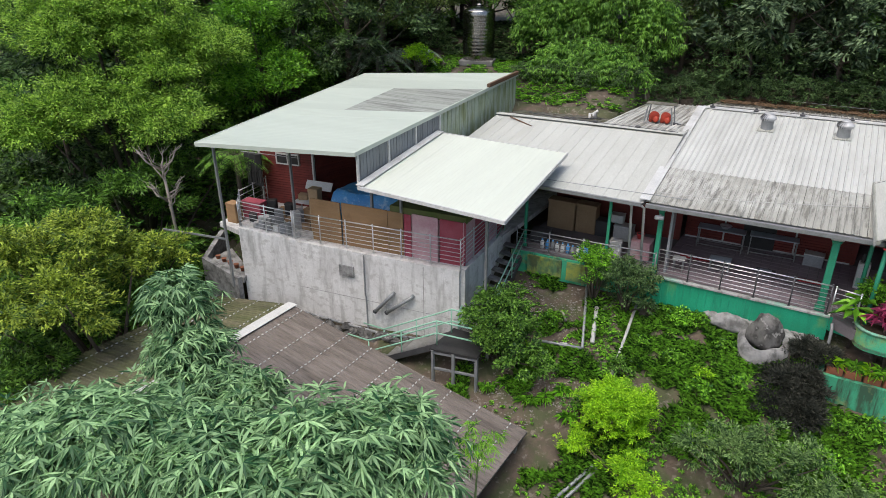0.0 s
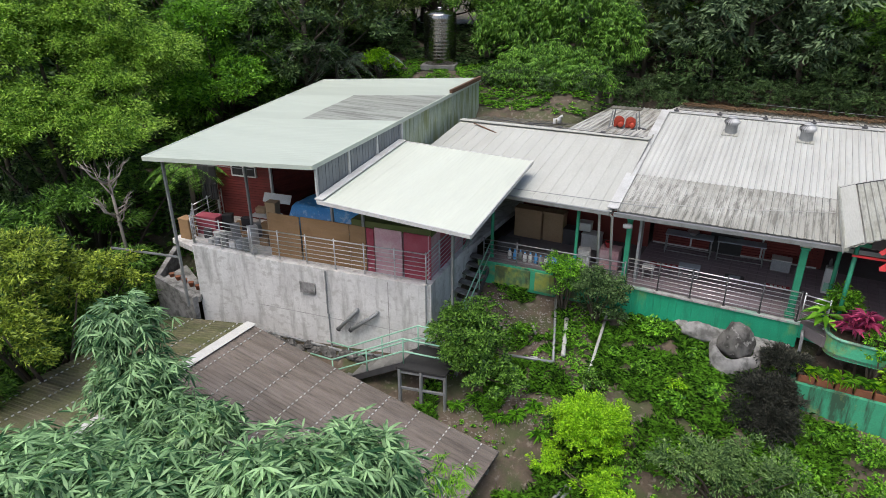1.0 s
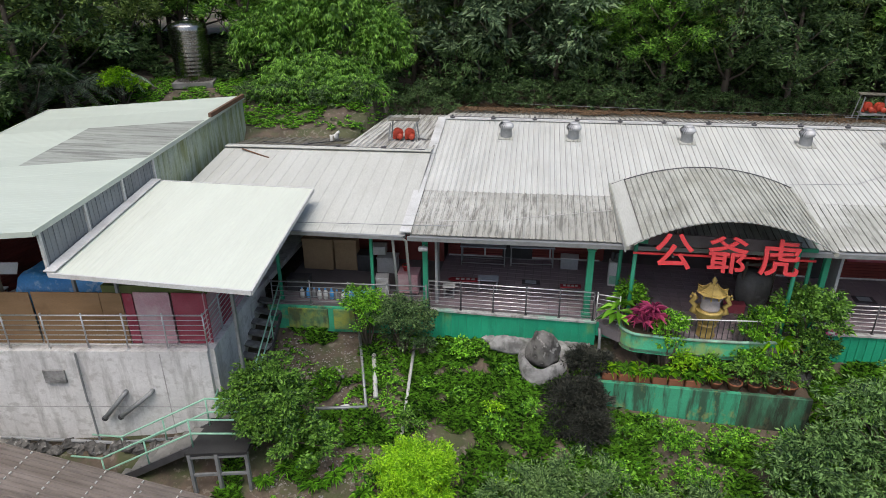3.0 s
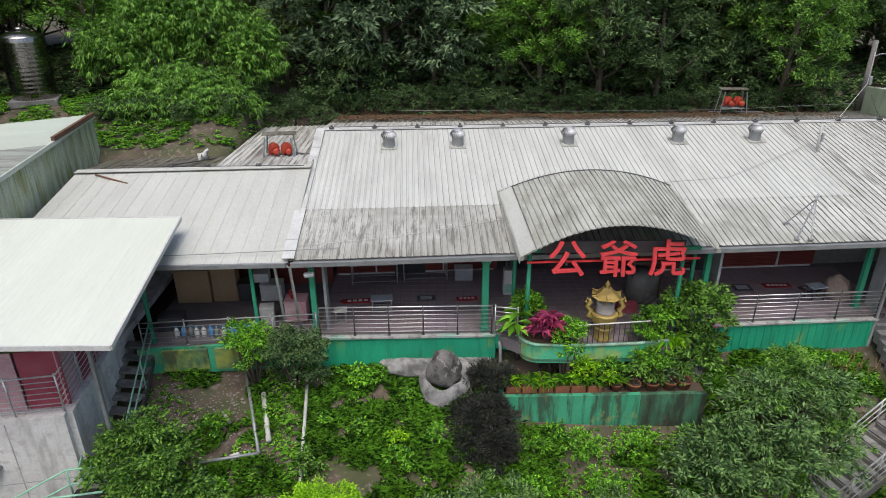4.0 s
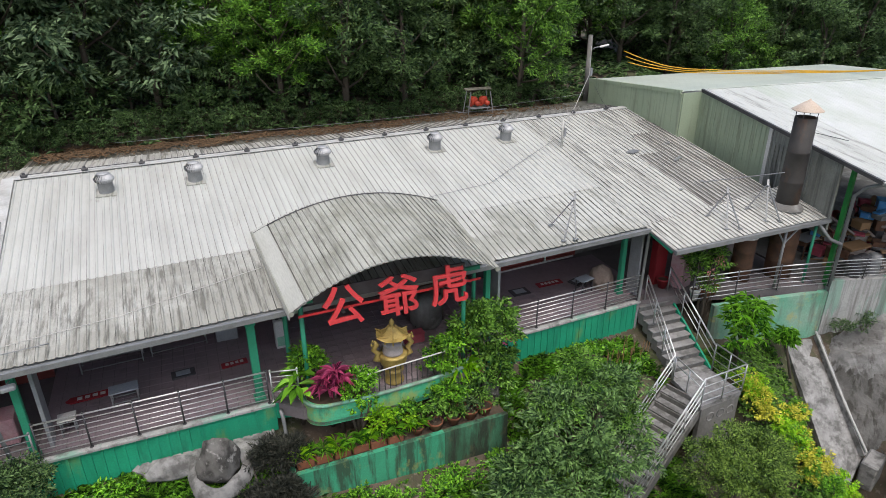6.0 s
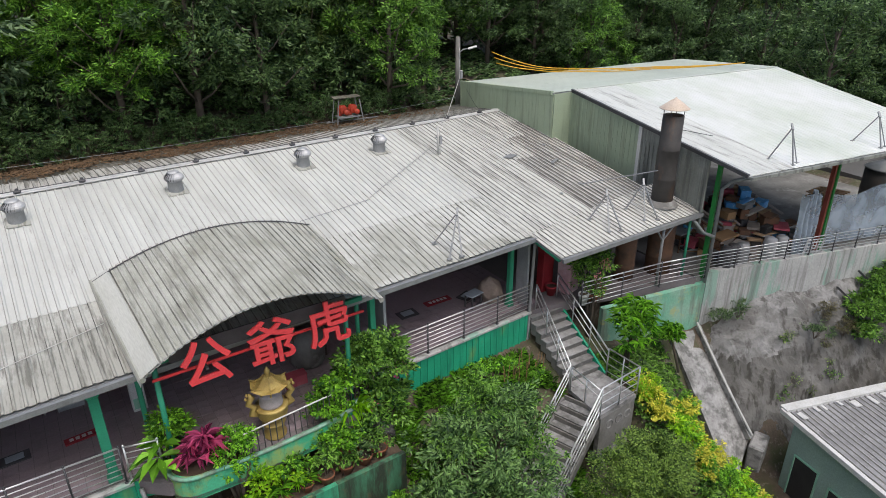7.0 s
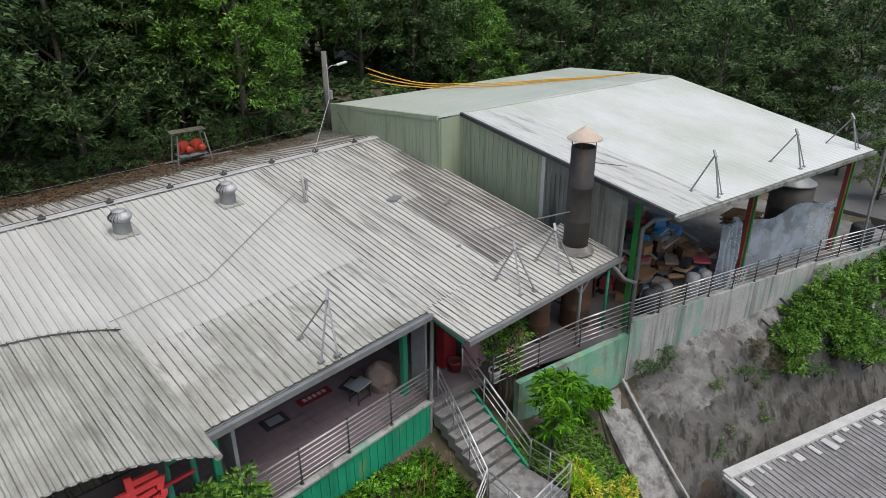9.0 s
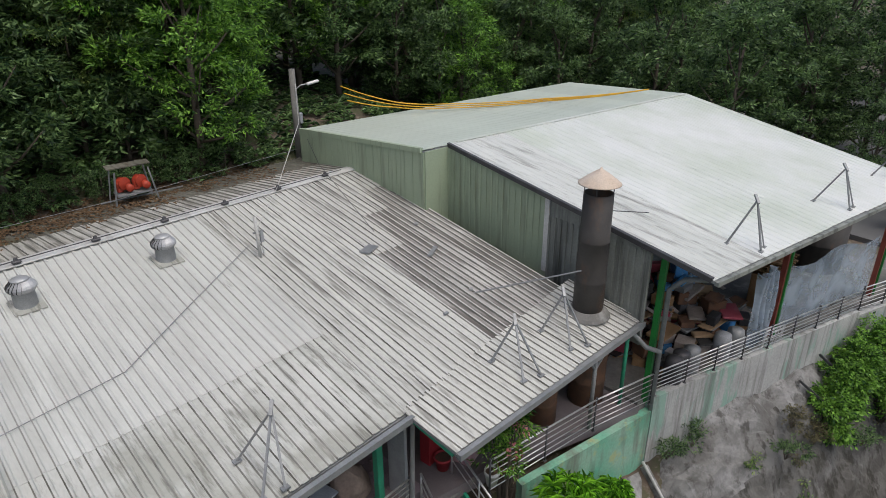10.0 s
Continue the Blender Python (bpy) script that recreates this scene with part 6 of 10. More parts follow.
for k in range(6):
    a = k * math.pi / 3 + 0.3
    pts = [(bx + r * math.cos(a), by + r * math.sin(a), ZF + zz + dz) for (r, zz), dz in zip(((0.62, 1.48), (0.42, 1.535), (0.24, 1.64), (0.12, 1.76)), (0.07, 0, 0, 0))]
    part("lid_ridge", Mesh().tube(pts, 0.018, 6), gold, burner)
part("finial", Mesh().lathe([(0.12, 1.72), (0.05, 1.78), (0.09, 1.84), (0.09, 1.88), (0.02, 1.98)], (bx, by, ZF), 10), gold, burner, "", True)
for s in (-1, 1):
    m = Mesh()
    pts = [(bx + s * 0.38, by, ZF + 0.75), (bx + s * 0.62, by - 0.03, ZF + 0.85), (bx + s * 0.52, by, ZF + 1.0), (bx + s * 0.68, by, ZF + 1.12), (bx + s * 0.55, by, ZF + 1.28), (bx + s * 0.63, by, ZF + 1.38)]
    m.tube(pts, [0.1, 0.11, 0.1, 0.09, 0.1, 0.05], 8)
    for k in range(7):
        p = lerp(pts[0], pts[-1], k / 6) + Vector((s * 0.14 * (1 if k % 2 else 0.4), 0.0, 0))
        m.lathe([(0.0, -0.05), (0.06, 0), (0.0, 0.07)], p, 6)
    part("dragon_handle", m, gold, burner, "scrolled gilded handle", True)

burner.scale = (0.78, 0.78, 0.97)
lp = thing("lower_planter", (3.3, 19.6, -1.9), "mouldy green concrete planter wall with dark water stains", "planter")
part("front_wall", Mesh().wall((0.72, 19.36), (4.7, 19.4), (-2.2, -0.9), (-2.2, -0.887), 0.14), stained_green, lp)
# right-hand stretch: black stains, and tree shade painted in as darker green
part("front_wall", Mesh().wall((4.7, 19.4), (6.6, 19.42), (-2.2, -0.887), (-2.2, -0.88), 0.14), shaded_green, lp, "stained stretch of the planter wall with tree shade painted in")
part("side_wall", Mesh().wall((0.72, 19.44), (0.72, 20.4), (-2.0, -0.9), (-1.2, -0.9), 0.14), stained_green, lp)
part("soil", Mesh().slab([(0.8, 19.43, -0.95), (6.6, 19.5, -0.95), (6.6, 20.6, -0.9), (0.8, 20.4, -0.9)], 0.4), soil, lp)
for k in range(6):
    x = 1.05 + k * 0.47
    tr = thing("trough", (x, 19.62, -0.95), "weathered terracotta plant trough on the planter wall", "plant pot", "planter pots")
    part("body", Mesh().box((x, 19.62, -0.82), (0.42, 0.26, 0.24), 2, bevel=0.02), terracotta, tr)
    part("earth", Mesh().box((x, 19.62, -0.70), (0.36, 0.2, 0.03), 2), soil, tr)


def pot(x, y, z, r, h, mt, label, group="planter pots"):
    ob = thing("flowerpot", (x, y, z), label, "plant pot", group)
    part("body", Mesh().lathe([(r * 0.65, 0), (r * 0.95, h * 0.8), (r * 1.06, h * 0.82), (r * 1.06, h), (r * 0.92, h), (r * 0.9, h * 0.85)], (x, y, z), 18), mt, ob, "", True)
    part("earth", Mesh().lathe([(r * 0.88, h * 0.78), (r * 0.88, h * 0.86)], (x, y, z), 14), soil, ob)
    return ob


for x, y, r in ((4.05, 19.65, 0.17), (4.55, 19.62, 0.2), (5.1, 19.66, 0.2), (5.62, 19.7, 0.21), (6.05, 19.72, 0.21), (5.75, 20.15, 0.22), (5.35, 20.2, 0.22)):
    pot(x, y, -0.93, r, r * 1.35, terracotta, "round terracotta flowerpot on the planter wall")

# boulders at the foot of the skirt
def boulder(x, y, z, s, seed, mt, label, name="boulder"):
    bm = bmesh.new()
    bmesh.ops.create_icosphere(bm, subdivisions=4, radius=1.0)
    for v in bm.verts:
        n = 0.26 * noise.noise(v.co * 1.1 + Vector((seed, 0, 0))) + 0.12 * noise.noise(v.co * 2.6 + Vector((0, seed, 0))) + 0.05 * noise.noise(v.co * 6) + 0.03 * noise.noise(v.co * 13)
        v.co = v.co * (1 + n)
        # flat facets cut across the rounded form, and a narrower top
        for axis in (Vector((0.8, -0.5, 0.35)), Vector((-0.7, -0.6, 0.4)), Vector((0.1, 0.7, 0.7)), Vector((0.3, -0.3, 0.9))):
            far = v.co.dot(axis.normalized()) - 0.82
            if far > 0:
                v.co -= axis.normalized() * far
        slim = 1 - 0.22 * max(v.co.z, 0)
        v.co = Vector((v.co.x * s[0] * slim, v.co.y * s[1] * slim, v.co.z * s[2]))
    me = bpy.data.meshes.new(name)
    bm.to_mesh(me)
    bm.free()
    me.shade_smooth()
    me.materials.append(mt)
    ob = new(name, me)
    ob.location = (x, y, z)
    return tagged(ob, label, "boulder")


boulder(-0.95, 20.12, -0.45, (0.50, 0.46, 0.62), 5, rock_grey, "large rounded dark grey boulder set in cement")
boulder(-2.0, 20.48, -0.62, (0.60, 0.3, 0.30), 17, cement_pale, "flat wedge-shaped grey rock beside the boulder")
boulder(6.6, 20.6, -1.2, (0.55, 0.5, 0.55), 14, rock_grey, "dark boulder in the bushes")
v, f = [], []
for k in range(28):
    a = 2 * math.pi * k / 28
    w = 1 + 0.12 * math.sin(3 * a + 1)
    for r, z in ((0.46, -0.98), (0.56, -0.90), (0.68, -0.92), (0.76, -1.1), (0.80, -1.7)):
        v.append((-0.95 + r * w * 1.05 * math.cos(a), 20.06 + r * w * 0.95 * math.sin(a), z + 0.24 + 0.10 * math.sin(a) + 0.03 * math.sin(5 * a)))
f = [(k * 5 + j, ((k + 1) % 28) * 5 + j, ((k + 1) % 28) * 5 + j + 1, k * 5 + j + 1) for k in range(28) for j in range(4)]
tagged(mesh_object("cement_ring", v, [q[::-1] for q in f], cement_pale, None, "", True), "rough grey cement ring round the boulder", "cement base")
apron = Mesh().slab([(-2.9, 20.7, -0.62), (-2.4, 20.35, -0.75), (-0.2, 20.35, -0.72), (0.5, 20.5, -0.6), (0.5, 20.86, -0.55), (-2.7, 20.84, -0.55)], 0.3)
tagged(apron.done("cement_apron", cement_pale), "pale cement apron at the foot of the skirt", "apron", "", "structure")

# ---- things on the veranda ----
stool_table(-3.3, 24.4, ZF, 1.65, 0.55, 0.78, blue_grey_top, galv, "folding_table", "long grey folding table against the wall", "table", 3, "folding tables")
stool_table(-1.55, 24.6, ZF, 1.6, 0.5, 0.78, blue_grey_top, galv, "folding_table", "long grey folding table against the wall", "table", 5, "folding tables")
tagged(Mesh().lathe([(0.1, 0), (0.2, 0.12), (0.22, 0.13), (0.19, 0.12)], (-3.2, 24.45, ZF + 0.78), 16).done("metal_bowl", steel, smooth=True), "steel bowl on the folding table", "bowl")
crate(-0.2, 24.6, ZF, (0.62, 0.42, 0.42), grey_plastic, "grey plastic storage box with a lid", "storage_box", lid=white_plastic)


def sign_board(x, y, z, w, d, rz, mt, label, bars=0, arrow=False):
    ob = thing("floor_sign", (x, y, z), label, "sign")
    m = pose(x, y, z, 0, 0, rz)
    p = [(-w / 2, -d / 2), (w / 2, -d / 2), (w / 2, d / 2), (-w / 2, d / 2)]
    if arrow:
        p = [(-w / 2 - d * 0.5, 0), (-w / 2, -d / 2), (w / 2, -d / 2), (w / 2, d / 2), (-w / 2, d / 2)]
    part("board", Mesh().slab([m @ Vector((a, b, 0.05)) for a, b in p], 0.04), mt, ob)
    for k in range(bars):
        xx = -w * 0.38 + w * 0.76 * (k + 0.5) / bars
        part("bar", Mesh().box((0, 0, 0), (w * 0.5 / bars, d * 0.45, 0.008), m=m @ pose(xx, 0, 0.056)), white_plastic, ob)
    return ob


dark_red = surf("dark_red_sign", (0.28, 0.02, 0.028), (0.22, 0.016, 0.022), 0.6)
sign_board(-3.75, 22.95, ZF, 0.95, 0.26, 4, dark_red, "red arrow-shaped sign lying on the floor", 4, True)
sign_board(-0.15, 23.05, ZF, 0.7, 0.24, 5, dark_red, "red sign board lying on the floor", 4)
sign_board(10.5, 23.8, ZF, 0.95, 0.28, 0, dark_red, "red sign board lying on the floor", 5)
for x, y, w, d, rz in ((-1.5, 23.1, 0.62, 0.36, 4), (9.25, 23.65, 0.65, 0.45, 0), (11.5, 23.55, 0.6, 0.45, 20)):
    ob = thing("low_board", (x, y, ZF), "dark framed board lying on the veranda floor", "board", "boards on the floor")
    m = pose(x, y, ZF, 0, 0, rz)
    part("frame", Mesh().box((0, 0, 0), (w, d, 0.05), m=m @ pose(0, 0, 0.025), bevel=0.01), dark_steel, ob)
    part("panel", Mesh().box((0, 0, 0), (w * 0.6, d * 0.6, 0.012), m=m @ pose(0, 0, 0.057)), blue_grey_top, ob)
stool_table(-2.9, 22.4, ZF, 0.7, 0.4, 0.45, blue_grey_top, galv, "low_table", "low table with a grey-blue top and pale legs", "table", 4)
stool_table(-4.1, 21.6, ZF, 0.4, 0.35, 0.5, white_plastic, galv, "stool", "small white stool near the railing", "stool", 4)
stool_table(11.3, 22.9, ZF, 0.55, 0.4, 0.5, blue_grey_top, dark_steel, "low_table", "small dark table on the veranda", "table", 12)
boulder(12.0, 22.85, ZF + 0.4, (0.42, 0.36, 0.52), 21, surf("pale_brown_stone", (0.25, 0.20, 0.17), (0.18, 0.145, 0.12), 0.9, 0, 3, 20, bump=0.5), "pale brown standing stone on the veranda", "standing_stone")
ob = thing("donation_box", (1.25, 23.5, ZF), "white upright box with a green label", "box")
part("body", Mesh().box((1.25, 23.5, ZF + 0.45), (0.34, 0.34, 0.9), bevel=0.02), white_plastic, ob)
part("label", Mesh().box((1.25, 23.325, ZF + 0.25), (0.26, 0.02, 0.3)), mint, ob, "pale green label")
part("bottles", Mesh().lathe([(0.05, 0), (0.05, 0.22), (0.02, 0.3)], (1.18, 23.5, ZF + 0.9), 8).lathe([(0.05, 0), (0.05, 0.22), (0.02, 0.3)], (1.32, 23.5, ZF + 0.9), 8), dark_steel, ob)
ob = thing("stone_mill", (5.55, 23.0, ZF), "large grey drum with a wooden rack", "drum")
part("drum", Mesh().lathe([(0.42, 0), (0.5, 0.15), (0.52, 0.8), (0.46, 1.0), (0.1, 1.05)], (5.6, 23.0, ZF), 24), concrete_dark, ob, "", True)
part("rack", Mesh().bar((5.2, 22.8, ZF + 0.1), (5.2, 22.8, ZF + 1.5), 0.08).bar((6.1, 22.9, ZF + 0.1), (6.1, 22.9, ZF + 1.5), 0.08).bar((5.2, 22.8, ZF + 1.4), (6.1, 22.9, ZF + 1.4), 0.08), bark, ob)
crate(4.9, 22.2, ZF, (0.6, 0.3, 0.3), crimson, "dark red bench box on the porch", "bench", "bench")
# under the west hall
for k, (x, y, w, h, mt, lab) in enumerate(((-9.1, 23.2, 1.1, 1.1, cardboard, "pale brown cupboard against the red wall"), (-8.1, 23.3, 0.8, 1.1, cardboard, "pale brown cupboard against the red wall"), (-7.4, 23.3, 0.55, 0.6, dark_steel, "dark blue storage box"), (-6.6, 23.3, 0.7, 0.55, white_plastic, "white box of supplies"))):
    crate(x, y, ZF, (w, 0.5, h), mt, lab, "cupboard" if k < 2 else "box", "cupboard" if k < 2 else "box", 2)
crate(-6.9, 23.3, ZF + 0.66, (0.5, 0.4, 0.3), white_plastic, "white box stacked on another box", rz=4)
stool_table(-5.5, 21.9, ZF, 0.7, 0.6, 0.75, pink, pink, "pink_table", "table with a pink cloth", "table", 3)
tagged(Mesh().box((-5.5, 21.9, ZF + 0.38), (0.68, 0.58, 0.7), 3, bevel=0.03).done("table_cloth", pink), "pink cloth hanging over the table", "cloth")
pot(-5.6, 21.9, ZF + 0.76, 0.13, 0.2, red_paint, "small red pot on the pink table", "")
crate(-6.35, 21.6, ZF, (0.42, 0.35, 0.6), white_plastic, "white box beside the pink table", "box", "box", 10)
for k in range(11):
    x = -8.9 + k * 0.2
    mt = (white_plastic, tarp_blue, galv, white_plastic)[k % 4]
    ob = thing("bottle", (x, 20.85 + 0.03 * (k % 3), ZF), "plastic bottle in a row behind the rail", "bottle", "bottles behind the rail")
    part("body", Mesh().lathe([(0.06, 0), (0.075, 0.04), (0.075, 0.25), (0.035, 0.32), (0.03, 0.34)], (x, 20.85 + 0.03 * (k % 3), ZF), 10), mt, ob, "", True)
    part("cap", Mesh().lathe([(0.034, 0.34), (0.034, 0.38)], (x, 20.85 + 0.03 * (k % 3), ZF), 8), tarp_blue, ob)
crate(-7.0, 20.95, ZF, (0.8, 0.4, 0.25), tarp_blue, "blue shallow crate behind the rail", "crate", "crate", 4)
crate(-9.2, 21.4, ZF, (0.7, 0.5, 0.45), dark_steel, "dark basin stand under the roof", "sink_stand", "sink stand", 4)
for x, y, w, h, mt, lab in ((7.0, 25.02, 0.9, 0.9, red_paint, "red lacquer board on the wall"), (9.9, 25.2, 1.6, 0.8, crimson, "dark red banner board on the wall")):
    ob = thing("wall_board", (x, y - 0.06, 1.4), lab, "board")
    part("panel", Mesh().box((x, y - 0.06, 1.35), (w, 0.03, h), 3), mt, ob)

# floor tiles: those of the porch one by one, the rest joined
tile_data = Mesh().box((0, 0, 0), (0.288, 0.288, 0.02), bevel=0.004)
tile_me = bpy.data.meshes.new("tile")
tile_me.from_pydata(tile_data.v, [], tile_data.f)
tile_me.materials.append(tile_floor)
rest, tr_ = Mesh(), random.Random(3)
for j in range(17):
    for i in range(60):
        x, y = -4.6 + i * 0.3, 20.3 + j * 0.3 + 0.0
        if y < front_y(x) + 0.22 and not (1.4 < x < 5.7 and y > 20.35):
            continue
        z = ZF + 0.006 + tr_.uniform(-0.001, 0.001)
        if 1.2 < x < 6.3 and j < 16:
            t = new("tile", tile_me)
            t.parent = veranda_floor
            t.location = (x, y, z)
        else:
            rest.box((x, y, z), (0.288, 0.288, 0.02))
tagged(part("tile_field", rest, tile_floor, veranda_floor), kind="stuff")

# ---- small roof at the east end of the hall ----
SM = (Vector((12.6, 20.38, 2.60)), Vector((19.02, 20.36, 2.64)), Vector((18.75, 22.35, 3.12)), Vector((12.4, 21.62, 2.96)))
small = thing("side_roof", (15.5, 21, 0.2), "low white ribbed side roof above the stair head", "roof")
sroof2 = part("deck", Mesh().slab([p - Vector((0, 0, 0.04)) for p in SM], 0.04), galv, small)
sheets(sroof2, SM, 7, 5, 0.03, roof_streak, name="sheet", seed=50, darker=rib_worn, crest=roof_white)
part("gutter", Mesh().bar(SM[0] + Vector((0, -0.06, -0.08)), SM[1] + Vector((0, -0.06, -0.08)), 0.1, 0.13), galv, small)
part("green_beam", Mesh().bar(SM[0] + Vector((0.05, 0.1, -0.12)), SM[3] + Vector((0.1, 0, -0.12)), 0.08, 0.12), green_post, small)
for x, y in ((17.4, 20.55), (18.7, 20.5)):
    part("post", Mesh().tube([(x, y, 0.2), (x, y, 2.6)], 0.05, 10), green_post if x > 18 else galv, small, "", True)
part("brace", Mesh().tube([(17.4, 20.55, 1.9), (16.9, 20.5, 2.5)], 0.03, 8), galv, small)
part("brace", Mesh().tube([(17.4, 20.55, 1.9), (18.0, 20.5, 2.5)], 0.03, 8), galv, small)

# ---- east stairs ----
es = thing("east_stairs", (13.2, 20.5, -1.4), "grey concrete stairs with stainless steel handrails", "stairs")
for k in range(9):
    z, y = ZF - 0.18 * (k + 1), 21.75 - 0.26 * k
    # riser blocks take a darker concrete than the treads
    part("step", Mesh().box((13.25, y - 0.11, z - 0.23), (1.28, 0.25, 0.38), -2), concrete_dark, es, "dark concrete riser block")
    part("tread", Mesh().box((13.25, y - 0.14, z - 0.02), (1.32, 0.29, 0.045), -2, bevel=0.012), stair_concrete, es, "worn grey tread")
part("green_side", Mesh().add([(13.95, 21.9, ZF), (13.92, 19.4, -1.4), (13.92, 19.4, -1.75), (13.95, 21.9, -0.6), (14.02, 21.9, ZF), (13.99, 19.4, -1.4), (13.99, 19.4, -1.75), (14.02, 21.9, -0.6)], [(0, 1, 2, 3), (7, 6, 5, 4), (0, 4, 5, 1), (3, 2, 6, 7), (0, 3, 7, 4), (1, 5, 6, 2)]), green_sheet, es, "green painted side panel")
part("landing", Mesh().slab([(12.3, 18.05, -1.42), (13.95, 18.15, -1.42), (13.9, 19.5, -1.42), (12.45, 19.5, -1.42)], 0.14), stair_concrete, es)
part("landing_wall", Mesh().wall((12.35, 18.12), (13.9, 18.22), (-3.6, -1.56), (-3.6, -1.56), 0.15), concrete_dark, es)
part("landing_wall", Mesh().wall((13.88, 18.25), (13.85, 19.4), (-3.4, -1.56), (-3.0, -1.56), 0.15), concrete_dark, es)
D2 = Vector((-0.955, -0.296, 0))
N2 = Vector((-0.296, 0.955, 0))
for k in range(12):
    c = Vector((12.35, 18.78, 0)) + D2 * (0.14 + 0.275 * k)
    z = -1.42 - 0.2 * (k + 1)
    part("step", Mesh().box((0, 0, 0), (0.3, 1.25, 0.07), m=pose(c.x, c.y, z, 0, 0, 17.2)), stair_concrete, es)
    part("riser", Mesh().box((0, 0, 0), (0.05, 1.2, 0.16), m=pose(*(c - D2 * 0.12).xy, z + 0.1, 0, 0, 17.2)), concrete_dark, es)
for s in (-1, 1):
    a = Vector((12.35, 18.78, -1.6)) + N2 * 0.62 * s
    part("stringer", Mesh().bar(a, a + D2 * 3.3 + Vector((0, 0, -2.4)), 0.08, 0.26), concrete_dark, es)


for x in (12.78, 13.2, 13.6):
    ring = [(x + 0.14 * math.cos(a), 18.05 + 0.065 * (x - 12.35), -1.95 + 0.14 * math.sin(a)) for a in np.linspace(0, 2 * math.pi, 15)]
    part("vent_ring", Mesh().tube(ring, 0.025, 6), cement_pale, es, "pale ring of a round vent hole")
    part("vent_hole", Mesh().tube([(x, 18.055 + 0.065 * (x - 12.35), -1.95), (x, 18.2, -1.95)], 0.13, 14), black_rubber, es)


def handrail(pts, h, bars, label="stainless steel stair handrail with thin lower bars", step_=1.0, posts=True):
    ob = thing("handrail", pts[0], label, "handrail", "stair handrails")
    for b in range(bars):
        dz = h * (1 - b * 0.28)
        part("bar", Mesh().tube([Vector(p) + Vector((0, 0, dz)) for p in pts], 0.026 if b == 0 else 0.015, 8), steel, ob, "", True)
    for p in pts:
        part("post", Mesh().tube([p, Vector(p) + Vector((0, 0, h))], 0.024, 8), steel, ob, "", True)
    for a, b in zip(pts, pts[1:]):
        n = int((Vector(b) - Vector(a)).length // step_)
        for k in range(1, n + 1):
            p = lerp(a, b, k / (n + 1))
            part("post", Mesh().tube([p, p + Vector((0, 0, h))], 0.02, 8), steel, ob, "", True)


handrail([(12.85, 21.62, 0.22), (12.42, 19.47, -1.42), (12.42 + D2.x * 3.2, 19.47 + D2.y * 3.2, -3.75)], 0.9, 3)
handrail([(13.98, 21.85, 0.2), (13.92, 19.35, -1.42)], 0.9, 3)
handrail([(13.92, 19.35, -1.42), (13.95, 18.15, -1.42), (12.28, 18.05, -1.42), (12.28 + D2.x * 3.2, 18.05 + D2.y * 3.2, -3.75)], 0.98, 4)
handrail([(12.28, 18.05, -1.42), (12.42, 19.4, -1.42)], 0.85, 2)

# ---- east rails, flowers, junk at the stair head ----
railing("east_railing", [(14.1, 20.85, 0.22), (17.4, 20.42, 0.2), (19.3, 19.98, 0.2)], 0.92, 6, "stainless steel railing on the east wall", 1.6, group="east railings", post_mt=dark_steel)
railing("east_railing", [(19.4, 19.95, 0.42), (28.1, 17.55, 0.35)], 0.72, 6, "stainless steel railing on the east wall", 1.1, group="east railings", post_mt=dark_steel)
railing("east_railing", [(28.1, 17.55, 0.3), (33.8, 15.6, 0.3)], 0.85, 6, "stainless steel railing on the east wall", 1.1, group="east railings", post_mt=dark_steel)
pot(14.35, 21.0, ZF, 0.17, 0.4, pot_white, "white glazed flowerpot at the stair head", "stair head pots")
pot(14.8, 20.98, ZF, 0.2, 0.3, terracotta, "terracotta flowerpot at the stair head", "stair head pots")
pot(13.95, 22.1, ZF, 0.2, 0.35, dark_red, "dark red flowerpot at the stair head", "stair head pots")
pot(15.2, 21.1, ZF, 0.2, 0.3, terracotta, "terracotta flowerpot at the stair head", "stair head pots")
crate(14.0, 22.5, ZF, (0.5, 0.3, 1.5), dark_red, "tall dark red stand at the stair head", "stand", "stand", 5)
crate(14.6, 22.0, ZF, (0.6, 0.5, 1.6), pink, "pink cloth-covered rack at the stair head", "rack", "rack", 15)
for x, y, r, h in ((18.35, 21.3, 0.45, 1.95), (16.9, 21.6, 0.35, 1.6)):
    ob = thing("metal_drum", (x, y, ZF), "tall rusty metal drum stove", "drum", "drum stoves")
    part("shell", Mesh().lathe([(r, 0), (r, h * 0.33), (r * 1.03, h * 0.34), (r, h * 0.36), (r, h * 0.66), (r * 1.03, h * 0.67), (r, h * 0.69), (r, h)], (x, y, ZF), 24), rust, ob, "", True)
    part("rim", Mesh().lathe([(r * 1.05, h), (r * 1.05, h + 0.06), (r * 0.9, h + 0.06)], (x, y, ZF), 24), concrete, ob)
stove = thing("chimney", (17.93, 21.3, 2.9), "tall sooty metal chimney with a conical cap", "chimney")
cx, cy = 18.05, 21.3
part("flue", Mesh().lathe([(0.36, -0.4), (0.36, 0.9), (0.37, 0.92), (0.36, 0.95), (0.345, 1.9), (0.36, 1.92), (0.345, 1.95), (0.335, 3.05), (0.30, 3.05), (0.30, 2.6)], (cx, cy, 2.85), 28), soot, stove, "", True)
part("collar", Mesh().lathe([(0.55, 0.02), (0.5, 0.1), (0.38, 0.2)], (cx, cy, 2.82), 24), concrete_dark, stove, "rough mortar collar")
